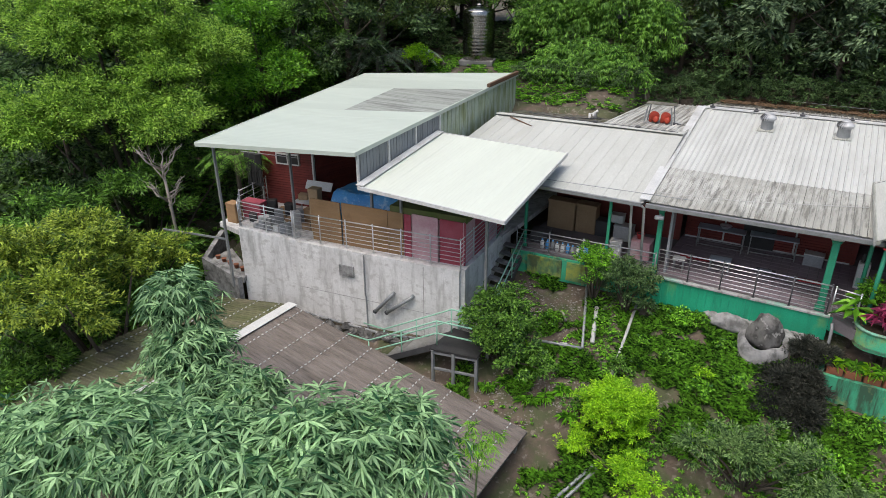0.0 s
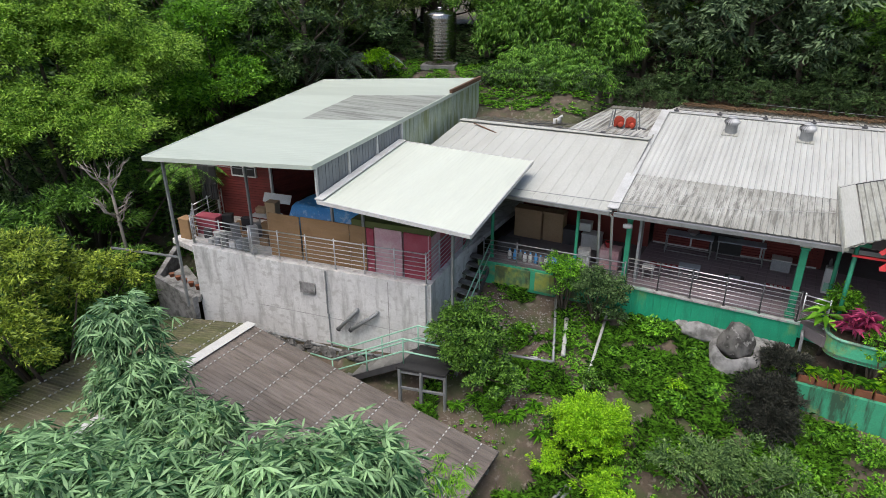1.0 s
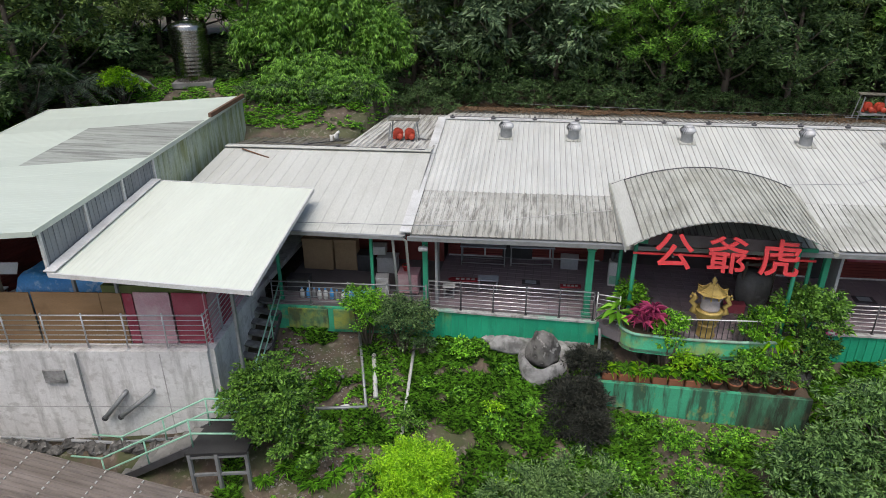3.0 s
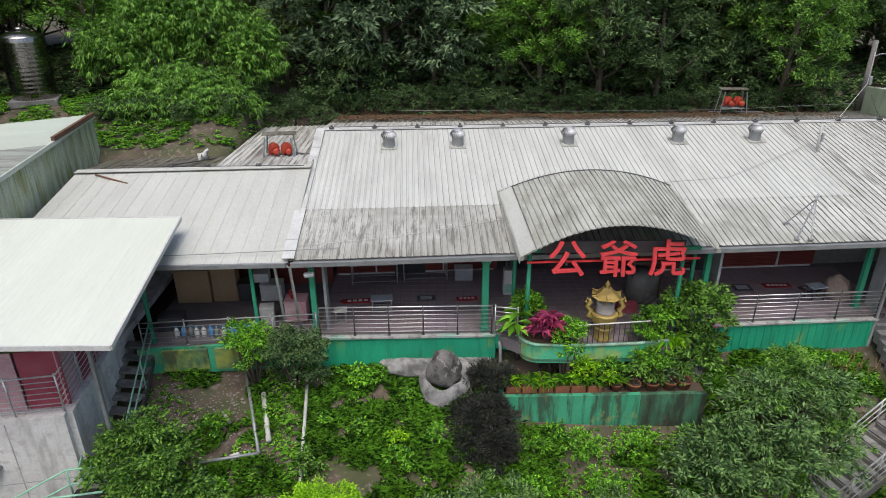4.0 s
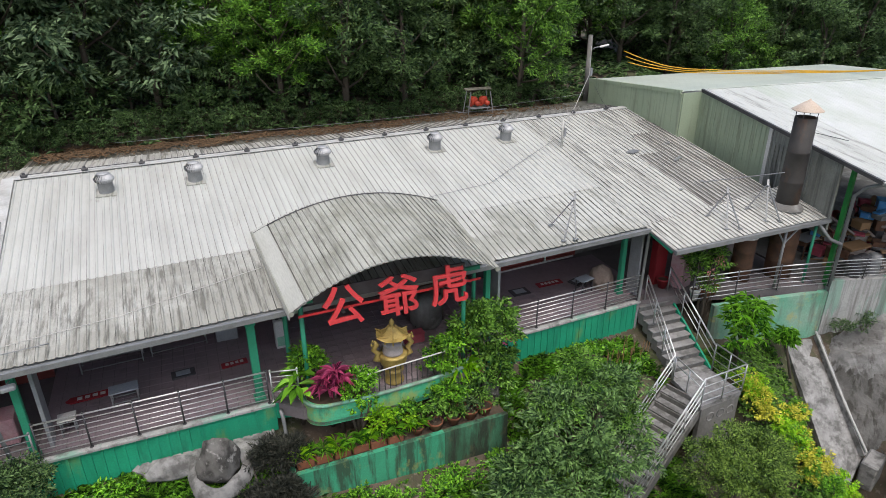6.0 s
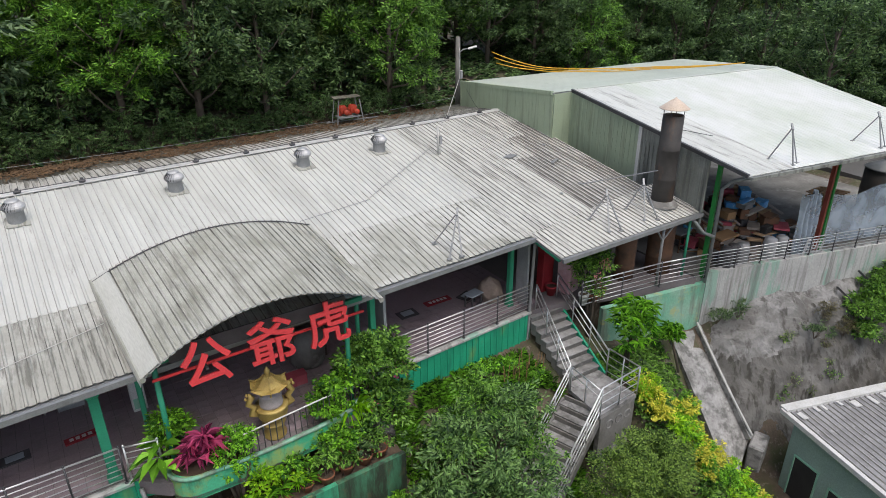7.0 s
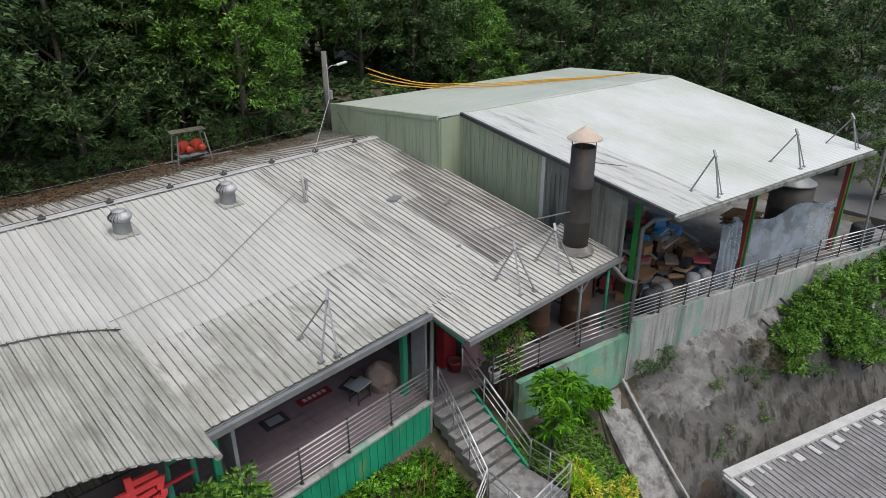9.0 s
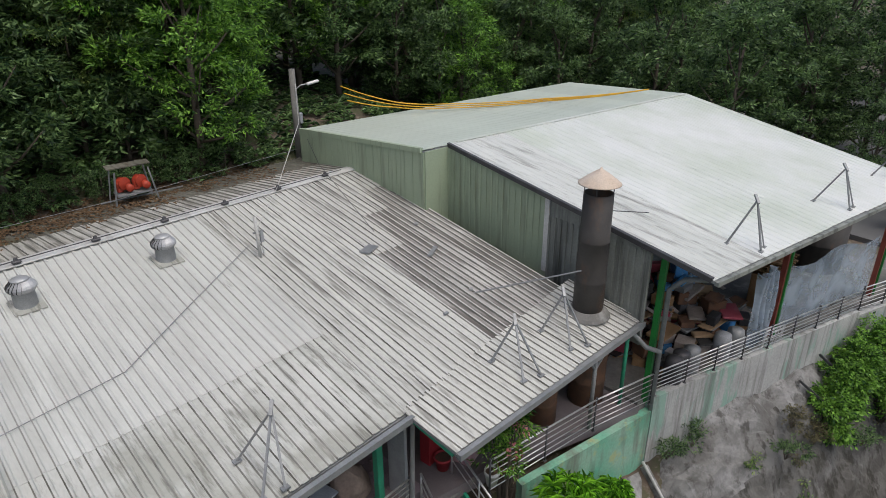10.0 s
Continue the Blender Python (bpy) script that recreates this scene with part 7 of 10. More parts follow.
part("cap", Mesh().lathe([(0.48, 0), (0.46, 0.02), (0.2, 0.22), (0.04, 0.32), (0.02, 0.36)], (cx, cy, 6.12), 24), surf("rusty_pale_cap", (0.55, 0.47, 0.40), (0.45, 0.36, 0.28), 0.7), stove, "pale rusty conical cap", True)
for k in range(4):
    a = k * math.pi / 2 + 0.4
    part("cap_stay", Mesh().tube([(cx + 0.31 * math.cos(a), cy + 0.31 * math.sin(a), 5.8), (cx + 0.33 * math.cos(a), cy + 0.33 * math.sin(a), 6.15)], 0.012, 6), dark_steel, stove)
part("stay_rod", Mesh().tube([(cx - 0.3, cy, 4.1), (16.2, 23.3, 3.35)], 0.02, 6), galv, stove, "thin steel stay")
part("stay_rod", Mesh().tube([(cx + 0.3, cy, 5.4), (19.9, 21.0, 5.0)], 0.012, 6), dark_steel, stove)

# ---- east hall: front posts, curtain, junk ----
for k in range(34):
    # ribs of the cladding
    t = k / 34
    if t < 0.5:
        a = lerp((18.56, 33.9, 0), (18.45, 27.5, 0), t * 2)
    else:
        a = lerp((19.33, 27.2, 0), (19.2, 23.5, 0), (t - 0.5) * 2)
    top = 5.05 + 0.48 * t * 2 if t < 0.5 else 5.5 - 0.52 * (t - 0.5) * 2
    part("cladding_rib", Mesh().box((a.x - 0.02, a.y, (3.0 + top) / 2), (0.006, 0.05, top - 3.0)), green_cladding, eh)
for k in range(16):
    a = lerp((19.2, 23.35, 0), (18.92, 20.35, 0), k / 16)
    part("cladding_rib", Mesh().box((a.x - 0.02, a.y, 3.3), (0.016, 0.06, 2.35)), clad_grey, eh)
part("corner_post", Mesh().box((19.22, 23.45, 3.9), (0.12, 0.14, 2.1)), trim_white, eh, "pale corner strip")
part("gable_edge", Mesh().bar((19.38, 27.3, 5.6), (18.78, 18.8, 4.36), 0.1, 0.12), dark_steel, eh, "dark roof edge trim")
part("gable_edge", Mesh().bar((18.45, 27.45, 5.58), (18.6, 34.0, 5.02), 0.12, 0.14), green_cladding, eh)
part("gutter", Mesh().bar(GF_L + Vector((0, -0.06, -0.07)), GF_R + Vector((0, -0.06, -0.08)), 0.1, 0.1), clad_grey, eh, "grimy grey eave gutter")
green_dark = surf("bright_green_post_paint", (0.02, 0.20, 0.04), (0.018, 0.15, 0.035), 0.5, 0, 2, 25)
red_post = surf("red_brown_post_paint", (0.20, 0.045, 0.03), (0.15, 0.035, 0.025), 0.6, 0, 2, 25)
for x, y, mt in ((19.35, 20.15, green_dark), (24.9, 19.0, green_dark), (29.9, 17.6, green_dark), (24.75, 19.05, red_post), (29.7, 17.65, red_post)):
    part("post", Mesh().box((x, y, 2.25), (0.11 if mt is green_dark else 0.14, 0.14, 4.2)), mt, eh, "painted steel post")
part("downpipe", Mesh().tube([(19.0, 18.9, 4.25), (19.3, 19.6, 3.9), (19.35, 19.95, 3.5), (19.35, 19.95, -1.8)], 0.06, 10), galv, eh, "grey downpipe", True)
part("downpipe", Mesh().tube([(18.6, 20.4, 2.5), (19.1, 20.2, 1.9), (19.3, 19.9, 1.8)], 0.06, 10), galv, eh, "grey downpipe", True)
part("rear_wall", Mesh().wall((19.0, 33.9), (33.0, 32.5), (0.1, 5.0), (0.1, 5.0), 0.12), green_cladding, eh)
eh_floor = Mesh().slab([(19.1, 20.2, 0.24), (28.3, 17.9, 0.24), (33.5, 16.2, 0.24), (34, 32.4, 0.24), (19.1, 33.8, 0.24)], 0.3)
tagged(eh_floor.done("hall_floor", concrete_dark), "bare grey concrete hall floor", "floor", "", "structure")
# translucent rain curtain
cur = bpy.data.materials.new("translucent_plastic_film")
nt_, bs_ = nodes(cur)
bs_.inputs["Base Color"].default_value = (0.42, 0.50, 0.58, 1)
bs_.inputs["Roughness"].default_value = 0.14
tc_, nz_, bp_, ar_ = [nt_.nodes.new(q) for q in ("ShaderNodeTexCoord", "ShaderNodeTexNoise", "ShaderNodeBump", "ShaderNodeMapRange")]
nz_.inputs["Scale"].default_value, nz_.inputs["Detail"].default_value = 1.6, 5.0
nt_.links.new(tc_.outputs["Object"], nz_.inputs["Vector"])
bp_.inputs["Strength"].default_value, bp_.inputs["Distance"].default_value = 0.8, 0.12
nt_.links.new(nz_.outputs["Fac"], bp_.inputs["Height"])
nt_.links.new(bp_.outputs[0], bs_.inputs["Normal"])
ar_.inputs["From Min"].default_value, ar_.inputs["From Max"].default_value = 0.36, 0.64
ar_.inputs["To Min"].default_value, ar_.inputs["To Max"].default_value = 0.28, 0.62
nt_.links.new(nz_.outputs["Fac"], ar_.inputs["Value"])
nt_.links.new(ar_.outputs[0], bs_.inputs["Alpha"])
def film(x0, y0, x1, y1, z0, z1, folds, depth, label, n=40):
    v = []
    for j in range(9):
        for i in range(n + 1):
            t = i / n
            p = lerp((x0, y0, 0), (x1, y1, 0), t)
            o = depth * math.sin(t * folds * 2 * math.pi + j * 0.25) + 0.3 * depth * math.sin(t * folds * 5.3 + j)
            z = z0 + (z1 - z0 - 0.12 * math.sin(t * 9) * (j / 8)) * j / 8
            v.append((p.x + 0.2 * o, p.y + o, z))
    f = [(j * (n + 1) + i, j * (n + 1) + i + 1, (j + 1) * (n + 1) + i + 1, (j + 1) * (n + 1) + i) for j in range(8) for i in range(n)]
    k0 = len(v)
    v += [(a, b + 0.006, c) for a, b, c in v]
    f += [tuple(k0 + q for q in reversed(face)) for face in f]
    return tagged(mesh_object("rain_curtain", v, f, cur, None, "", True), label, "curtain")


film(25.1, 18.95, 29.6, 17.75, 0.4, 2.45, 2, 0.03, "translucent plastic rain curtain hung between posts")
film(23.4, 19.2, 24.4, 19.05, 0.3, 2.7, 4, 0.1, "bunched grey plastic curtain tied to a post", 24)
junk_r = random.Random(8)
scrap_mt = (cardboard, grey_plastic, rust, dark_steel, ply, dark_steel, black_rubber, galv, bark_pale, rust, crimson, tarp_blue)
for j in range(5):
    for i in range(8):
        # stacks of boxes, boards and sheets, each piece lying on the one below
        x, y = 20.7 + i * 0.56 + junk_r.uniform(-0.15, 0.15), 20.75 - 0.23 * (i * 0.56 + 1.0) + j * 0.6 + junk_r.uniform(-0.12, 0.12)
        z, top = 0.24, 0.24 + (0.5 + 1.5 * math.exp(-((i - 4.5) / 2.6) ** 2)) * junk_r.uniform(0.6, 1.05) * (0.55 + 0.15 * j)
        while z < top:
            flat = junk_r.random() < 0.6
            w, d, h = (junk_r.uniform(0.5, 1.1), junk_r.uniform(0.25, 0.6), junk_r.uniform(0.03, 0.1)) if flat else (junk_r.uniform(0.25, 0.6), junk_r.uniform(0.25, 0.5), junk_r.uniform(0.18, 0.4))
            mt, rz = junk_r.choice(scrap_mt), junk_r.uniform(-50, 50)
            if flat:
                ob = tagged(Mesh().box((x, y, z + h / 2), (w, d, h), bevel=0.012).done("scrap_board", mt, at=(x, y, z)), "worn board lying in the heap of stored junk", "board", "stored junk")
                ob.rotation_euler = (radians(junk_r.uniform(-5, 5)), radians(junk_r.uniform(-6, 6)), radians(rz))
            else:
                crate(x, y, z, (w, d, h), mt, "old box in the heap of stored junk", "stored_box", "box", rz, group="stored junk")
                h *= 1.08
            z += h
for k in range(5):
    stool_table(20.6 + k * 0.95, 20.4 - 0.21 * k + 1.7, 0.24, 1.1, 0.6, 0.75 + 0.1 * (k % 2), junk_r.choice((ply, galv, cardboard)), rust, "work_bench", "old work bench loaded with junk", "bench", junk_r.uniform(-20, 20), "work benches")
for k in range(10):
    # planks and poles leaning about
    x = 21 + k * 0.45
    ob = thing("plank", (x, 21.5, 0.24), "loose plank among the stored junk", "plank", "loose planks")
    part("board", Mesh().bar((x, 20.6 - 0.2 * k * 0.4 + 0.8, 1.0 + 0.1 * (k % 4)), (x + junk_r.uniform(-1, 1), 22.6, 1.5 + 0.2 * (k % 3)), 0.14, 0.03), junk_r.choice((ply, bark_pale, rust)), ob)
for x, y, mt, lab in ((20.35, 19.95, dark_steel, "dark plastic barrel behind the railing"), (20.75, 19.95, dark_steel, "dark plastic barrel behind the railing"), (21.15, 19.85, galv, "grey woven sack behind the railing"), (22.4, 19.55, grey_plastic, "grey woven sack behind the railing"), (22.9, 19.4, galv, "grey woven sack behind the railing")):
    ob = thing("barrel" if "barrel" in lab else "sack", (x, y, 0.24), lab, "barrel" if "barrel" in lab else "sack", "barrels and sacks")
    part("body", Mesh().lathe([(0.2, 0), (0.25, 0.08), (0.24, 0.5), (0.26, 0.55), (0.22, 0.85), (0.1, 0.92)], (x, y, 0.24), 14), mt, ob, "", True)
rack = thing("wire_rack", (23.9, 18.9, 0.5), "white wire rack leaning on the railing", "rack")
part("frame", Mesh().tube([(23.5, 18.88, 0.15), (24.3, 18.66, 0.1), (24.4, 18.6, 0.95), (23.6, 18.82, 1.0), (23.5, 18.88, 0.15)], 0.025, 6), white_plastic, rack)
for k in range(6):
    part("wire", Mesh().tube([lerp((23.5, 18.88, 0.15), (24.3, 18.66, 0.1), (k + 0.5) / 6), lerp((23.6, 18.82, 1.0), (24.4, 18.6, 0.95), (k + 0.5) / 6)], 0.012, 6), white_plastic, rack)
for k in range(4):
    part("wire", Mesh().tube([lerp((23.5, 18.88, 0.15), (23.6, 18.82, 1.0), (k + 0.5) / 4), lerp((24.3, 18.66, 0.1), (24.4, 18.6, 0.95), (k + 0.5) / 4)], 0.012, 6), white_plastic, rack)
car = thing("parked_car", (22.5, 25.5, 0.24), "dark parked car inside the hall", "car")
part("body", Mesh().box((22.5, 25.5, 0.85), (1.75, 4.0, 0.75), 5, bevel=0.2), black_rubber, car)
part("cabin", Mesh().box((22.5, 25.8, 1.5), (1.5, 2.2, 0.7), 5, bevel=0.25), dark_steel, car)
for sx in (-0.8, 0.8):
    for sy in (-1.3, 1.3):
        m = pose(22.5 + sx, 25.5 + sy, 0.56, 0, 90, 5)
        part("wheel", Mesh().lathe([(0.2, -0.1), (0.32, -0.1), (0.32, 0.1), (0.2, 0.1)], m=m, seg=18), black_rubber, car)
TX, TY = 30.9, 19.7
tank2 = thing("oil_tank", (TX, TY, 0.24), "dark sooty cylindrical tank with a conical lid", "tank")
part("shell", Mesh().lathe([(0.82, 0), (0.82, 1.0), (0.84, 1.02), (0.82, 1.05), (0.82, 2.0)], (TX, TY, 0.24), 28), soot, tank2, "", True)
part("lid", Mesh().lathe([(0.86, 1.98), (0.84, 2.03), (0.2, 2.36), (0.17, 2.38)], (TX, TY, 0.24), 28), galv, tank2, "dull grey conical lid", True)
part("pipe", Mesh().lathe([(0.17, 2.3), (0.17, 2.75), (0.13, 2.75)], (TX, TY, 0.24), 14), dark_steel, tank2, "", True)
for k in range(3):
    ob = thing("pallet", (26.6, 19.9 + 0.1 * k, 0.24 + 0.75 + 0.16 * k), "stacked worn wooden slat pallet", "pallet", "pallets")
    for j in range(6):
        part("slat", Mesh().box((26.6 - 0.5 + j * 0.2, 19.9, 1.6 + 0.18 * k), (0.14, 1.1, 0.03), 8 * k), ply, ob)
    part("runner", Mesh().box((26.6, 19.9, 1.52 + 0.18 * k), (1.1, 0.1, 0.1), 8 * k), ply, ob)
tagged(Mesh().box((26.6, 19.9, 0.83), (1.0, 0.9, 1.2), 5, bevel=0.03).done("wooden_crate", ply), "wooden crate under the pallets", "crate")
ob = thing("black_drum", (31.2, 16.9, 0.25), "black plastic drum by the railing", "drum")
part("body", Mesh().lathe([(0.35, 0), (0.4, 0.1), (0.4, 0.75), (0.3, 0.85)], (31.2, 17.0, 0.25), 18), black_rubber, ob, "", True)
tagged(Mesh().tube([(30.6, 16.75, -0.6), (30.5, 16.8, 1.5), (30.6, 16.9, 4.3)], 0.05, 8).done("pipe", galv), "slanting grey pipe beside the hall", "pipe")

# ---- slope of rough cement and rock below the east wall ----
def slope_mesh():
    v, nx, ny = [], 118, 46
    for j in range(ny + 1):
        for i in range(nx + 1):
            x = 18.5 + 15.5 * i / nx
            t = j / ny
            y = 19.9 - 0.262 * (x - 19.35) - 0.05 - t * (3.3 if x < 29 else 3.0)
            base = -0.55 if x < 28 else -0.9
            z = float(np.interp(t, (0, 0.12, 0.3, 0.65, 1.0), (base - 0.45 - 0.9 * step(22, 19.3, x), base - 0.75 - 0.9 * step(22, 19.3, x), -2.0, -3.9, -6.5)))
            q = Vector((x, y, z))
            w = Vector((x * 1.0, y * 0.35, z * 0.35))
            z += 0.2 * noise.noise(q * 0.7) + 0.12 * noise.noise(w * 2.2) + 0.07 * noise.noise(q * 4.3) + 0.045 * noise.noise(q * 9)
            # the slope runs in under the edge of the drain channel
            edge = 18.75 + 0.153 * (y - 16.9)
            beside = step(edge + 0.05, edge + 0.7, x)
            channel = -1.85 + 0.966 * (y - 19.85) - (0.12 if x < edge + 0.04 else 0.0)
            z = channel * (1 - beside) + z * beside
            v.append((x, y + 0.2 * beside * noise.noise(q * 1.1 + Vector((5, 0, 0))), z))
    return v, [(j * (nx + 1) + i, (j + 1) * (nx + 1) + i, (j + 1) * (nx + 1) + i + 1, j * (nx + 1) + i + 1) for j in range(ny) for i in range(nx)]


sv, sf = slope_mesh()
slope_ob = mesh_object("cement_slope", sv, sf, [cement_slope_mat, sprayed_cement], None, "", False)
for face in slope_ob.data.polygons:
    # a skin of pale sprayed cement covers the upper slope down to a ragged edge
    c = face.center
    ragged = -2.7 + 1.0 * step(21.5, 24.0, c.x) + 0.7 * noise.noise(Vector((c.x * 0.55, c.y * 0.3, 3.0))) + 0.35 * noise.noise(c * 2.0)
    face.material_index = 1 if c.z > ragged else 0
tagged(slope_ob, "rough stained cement and rock slope", "slope", "", "structure")
drain = thing("drain_channel", (17.6, 18.3, -3), "sloping pale concrete drain channel", "drain")
DA, DB, DC_, DD = Vector((17.93, 20.1, -1.75)), Vector((19.2, 19.85, -1.85)), Vector((18.75, 16.9, -4.7)), Vector((17.1, 16.2, -5.45))
part("bed", Mesh().slab([DD, DC_, DB, DA], 0.25), cement_pale, drain)
part("kerb", Mesh().bar(DA + Vector((0, 0, 0.08)), DD + Vector((0, 0, 0.08)), 0.1, 0.18), cement_pale, drain)
part("kerb", Mesh().bar(DB + Vector((0, 0, 0.12)), DC_ + Vector((0, 0, 0.12)), 0.12, 0.3), cement_pale, drain)
part("block", Mesh().box((18.9, 16.6, -5.0), (1.0, 0.5, 1.0), 20, bevel=0.05), cement_pale, drain, "rough concrete block")
tagged(Mesh().tube([DB + Vector((-0.05, 0, 0.32)), DB.lerp(DC_, 0.6) + Vector((-0.02, 0, 0.31)), DC_ + Vector((0.0, -0.1, 0.33))], 0.04, 8).done("pipe", pvc), "pale pipe lying on the drain channel kerb", "pipe")
tagged(Mesh().tube([(31.0, 16.3, 0.1), (30.6, 15.9, -1.0), (29.6, 15.6, -2.4), (29.3, 15.0, -3.2)], 0.06, 8).done("pipe", pvc), "pale pipe hanging down the slope", "pipe")
for a, b in (((26.2, 17.9, -0.6), (26.5, 17.0, -1.3)), ((25.0, 18.0, -1.0), (25.4, 17.2, -1.7))):
    tagged(Mesh().bar(a, b, 0.07).done("old_bracket", dark_steel), "dark broken bar sticking out of the slope", "bar", "broken bars")

# ---- lower house ----
part("fascia", Mesh().bar(LH[3] + Vector((0, -0.05, 0.02)), LH[2] + Vector((0, -0.05, 0.02)), 0.32, 0.16), trim_white, lh, "peeling white eave edge")
part("fascia", Mesh().bar(LH[3] + Vector((0, 0, -0.02)), LH[0] + Vector((0, 0, -0.02)), 0.14, 0.16), trim_white, lh, "peeling white eave edge")
# a black box paints the unlit inside of the open doorway
for name, y0, wide, z0, tall, label in (("doorway", 15.16, 0.88, -5.65, 1.95, "doorway with its dark inside painted black and a pale frame"), ("window", 13.8, 0.95, -5.4, 1.0, "dark window with a pale frame")):
    xx = 19.6 - 0.217 * (15.9 - y0)
    wn_ = part(name, Mesh().box((xx - 0.06, y0, z0), (0.1, wide, tall), -12.2), black_rubber, lh, label)
    for dz in (-tall / 2, tall / 2):
        part("frame", Mesh().box((xx - 0.1, y0, z0 + dz), (0.08, wide + 0.08, 0.05), -12.2), mint, wn_)
    for dy in (-wide / 2, wide / 2):
        part("frame", Mesh().box((xx - 0.1 + dy * 0.2, y0 + dy, z0), (0.08, 0.05, tall), -12.2), mint, wn_)
rp = random.Random(19)
for k in range(26):
    t = (k + rp.uniform(0.1, 0.8)) / 27
    p = LH[3].lerp(LH[2], t) + (LH[0] - LH[3]).normalized() * rp.uniform(0.25, 0.55) + Vector((0.0, 0, 0.06))
    part("patch", Mesh().box(p, (rp.uniform(0.08, 0.3), rp.uniform(0.15, 0.5), 0.03), -12 + rp.uniform(-4, 4)), trim_white, lh, "white sealing patch")

# ---- things on the roofs ----
def ventilator(x, y):
    p = hall_roof(x, (y - 20.9) / 9.75)
    ob = thing("roof_ventilator", p, "dull silver turbine roof ventilator on a square flashing", "ventilator", "roof ventilators")
    part("flashing", Mesh().slab([p + Vector((-0.36, -0.42, 0.02)), p + Vector((0.36, -0.42, 0.02)), p + Vector((0.36, 0.38, 0.12)), p + Vector((-0.36, 0.38, 0.12))], 0.03), roof_mid, ob, "grimy flashing plate")
    part("neck", Mesh().lathe([(0.31, -0.05), (0.27, 0.05), (0.26, 0.42), (0.29, 0.44)], p, 20), galv, ob, "", True)
    for k in range(20):
        a0 = 2 * math.pi * k / 20
        m = Mesh()
        pts = []
        for j in range(6):
            t = j / 5
            r = 0.265 + 0.075 * math.sin(math.pi * min(t * 1.15, 1)) - 0.075 * t * t
            for da, dr in ((0.0, 0.0), (0.29, 0.03)):
                a = a0 + da + 0.25 * t
                pts.append(p + Vector(((r + dr) * math.cos(a), (r + dr) * math.sin(a), 0.44 + 0.30 * t)))
        m.add(pts, [(2 * j, 2 * j + 1, 2 * j + 3, 2 * j + 2) for j in range(5)])
        part("blade", m, satin, ob)
    part("core", Mesh().lathe([(0.24, 0.44), (0.28, 0.58), (0.19, 0.73)], p, 16), dark_steel, ob)
    part("cap", Mesh().lathe([(0.22, 0.73), (0.21, 0.76), (0.13, 0.80), (0.03, 0.815)], p, 16), satin, ob, "", True)
    ob.scale = (0.85, 0.85, 0.86)
    return ob


for x in (-2.95, -0.3, 4.0, 8.3, 11.35):
    ventilator(x, 28.75)


def roof_stay(p, feet):
    ob = thing("roof_stay", feet[0], "thin steel tripod bracket standing on the roof", "bracket", "roof brackets")
    for q in feet:
        part("leg", Mesh().bar(q, p, 0.04, 0.03), galv, ob)
    part("head", Mesh().bar(Vector(p) - Vector((0.06, 0.06, 0.05)), Vector(p) + Vector((0.08, 0.1, 0.1)), 0.06, 0.05), galv, ob)
    for q in feet:
        part("foot", Mesh().box((q[0], q[1], q[2]), (0.14, 0.1, 0.03)), galv, ob)


roof_stay((10.05, 22.05, 4.05), [(9.42, 21.5, 2.99), (9.8, 21.45, 3.0), (9.5, 22.4, 3.13)])
roof_stay((15.35, 21.35, 3.75), [(14.95, 20.75, 2.75), (15.4, 20.65, 2.72), (14.8, 21.5, 2.95)])
roof_stay((17.0, 21.3, 3.8), [(16.6, 20.75, 2.75), (17.05, 20.6, 2.73), (16.5, 21.5, 2.95)])
roof_stay((21.0, 18.95, 5.55), [(20.85, 18.6, 4.42), (21.15, 18.65, 4.43), (20.55, 19.3, 4.5)])
roof_stay((25.3, 18.3, 5.5), [(25.2, 17.95, 4.45), (25.5, 17.95, 4.45), (24.95, 18.8, 4.55)])
roof_stay((28.9, 17.75, 5.5), [(28.8, 17.4, 4.45), (29.1, 17.4, 4.45), (28.5, 18.3, 4.55)])


def horn_rack(x, y, z, rz):
    ob = thing("blower_rack", (x, y, z), "pair of orange-red blowers on a roofed steel rack", "blower", "roof blowers")
    m = pose(x, y, z, 0, 0, rz)
    P = lambda a, b, c: m @ Vector((a, b, c))
    for sx in (-1, 1):
        for sy in (-1, 1):
            part("leg", Mesh().bar(P(sx * 0.62, sy * 0.35, 0), P(sx * 0.48, sy * 0.28, 1.05), 0.04), galv, ob)
    part("shelf", Mesh().box((0, 0, 0), (1.0, 0.55, 0.05), m=m @ pose(0, 0, 0.3)), galv, ob)
    part("roof", Mesh().box((0, 0, 0), (1.25, 0.4, 0.03), m=m @ pose(0, 0.12, 1.12, 4, 0, 0)), roof_leafy, ob)
    for sx in (-0.24, 0.24):
        part("blower", Mesh().lathe([(0.06, -0.12), (0.19, -0.1), (0.2, 0.1), (0.06, 0.13)], m=m @ pose(sx, 0.02, 0.6, 90, 0, 25), seg=18), red_machine, ob)
        part("motor", Mesh().lathe([(0.11, -0.14), (0.12, 0.12), (0.06, 0.15)], m=m @ pose(sx + 0.12, -0.16, 0.5, 90, 0, 0), seg=14), red_machine, ob, "", True)
        part("outlet", Mesh().box((0, 0, 0), (0.16, 0.2, 0.3), m=m @ pose(sx - 0.12, 0.02, 0.5), bevel=0.02), red_machine, ob)
    part("foot_bar", Mesh().bar(P(-0.9, 0.3, 0.02), P(1.6, 0.35, 0.02), 0.04), galv, ob)
    return ob


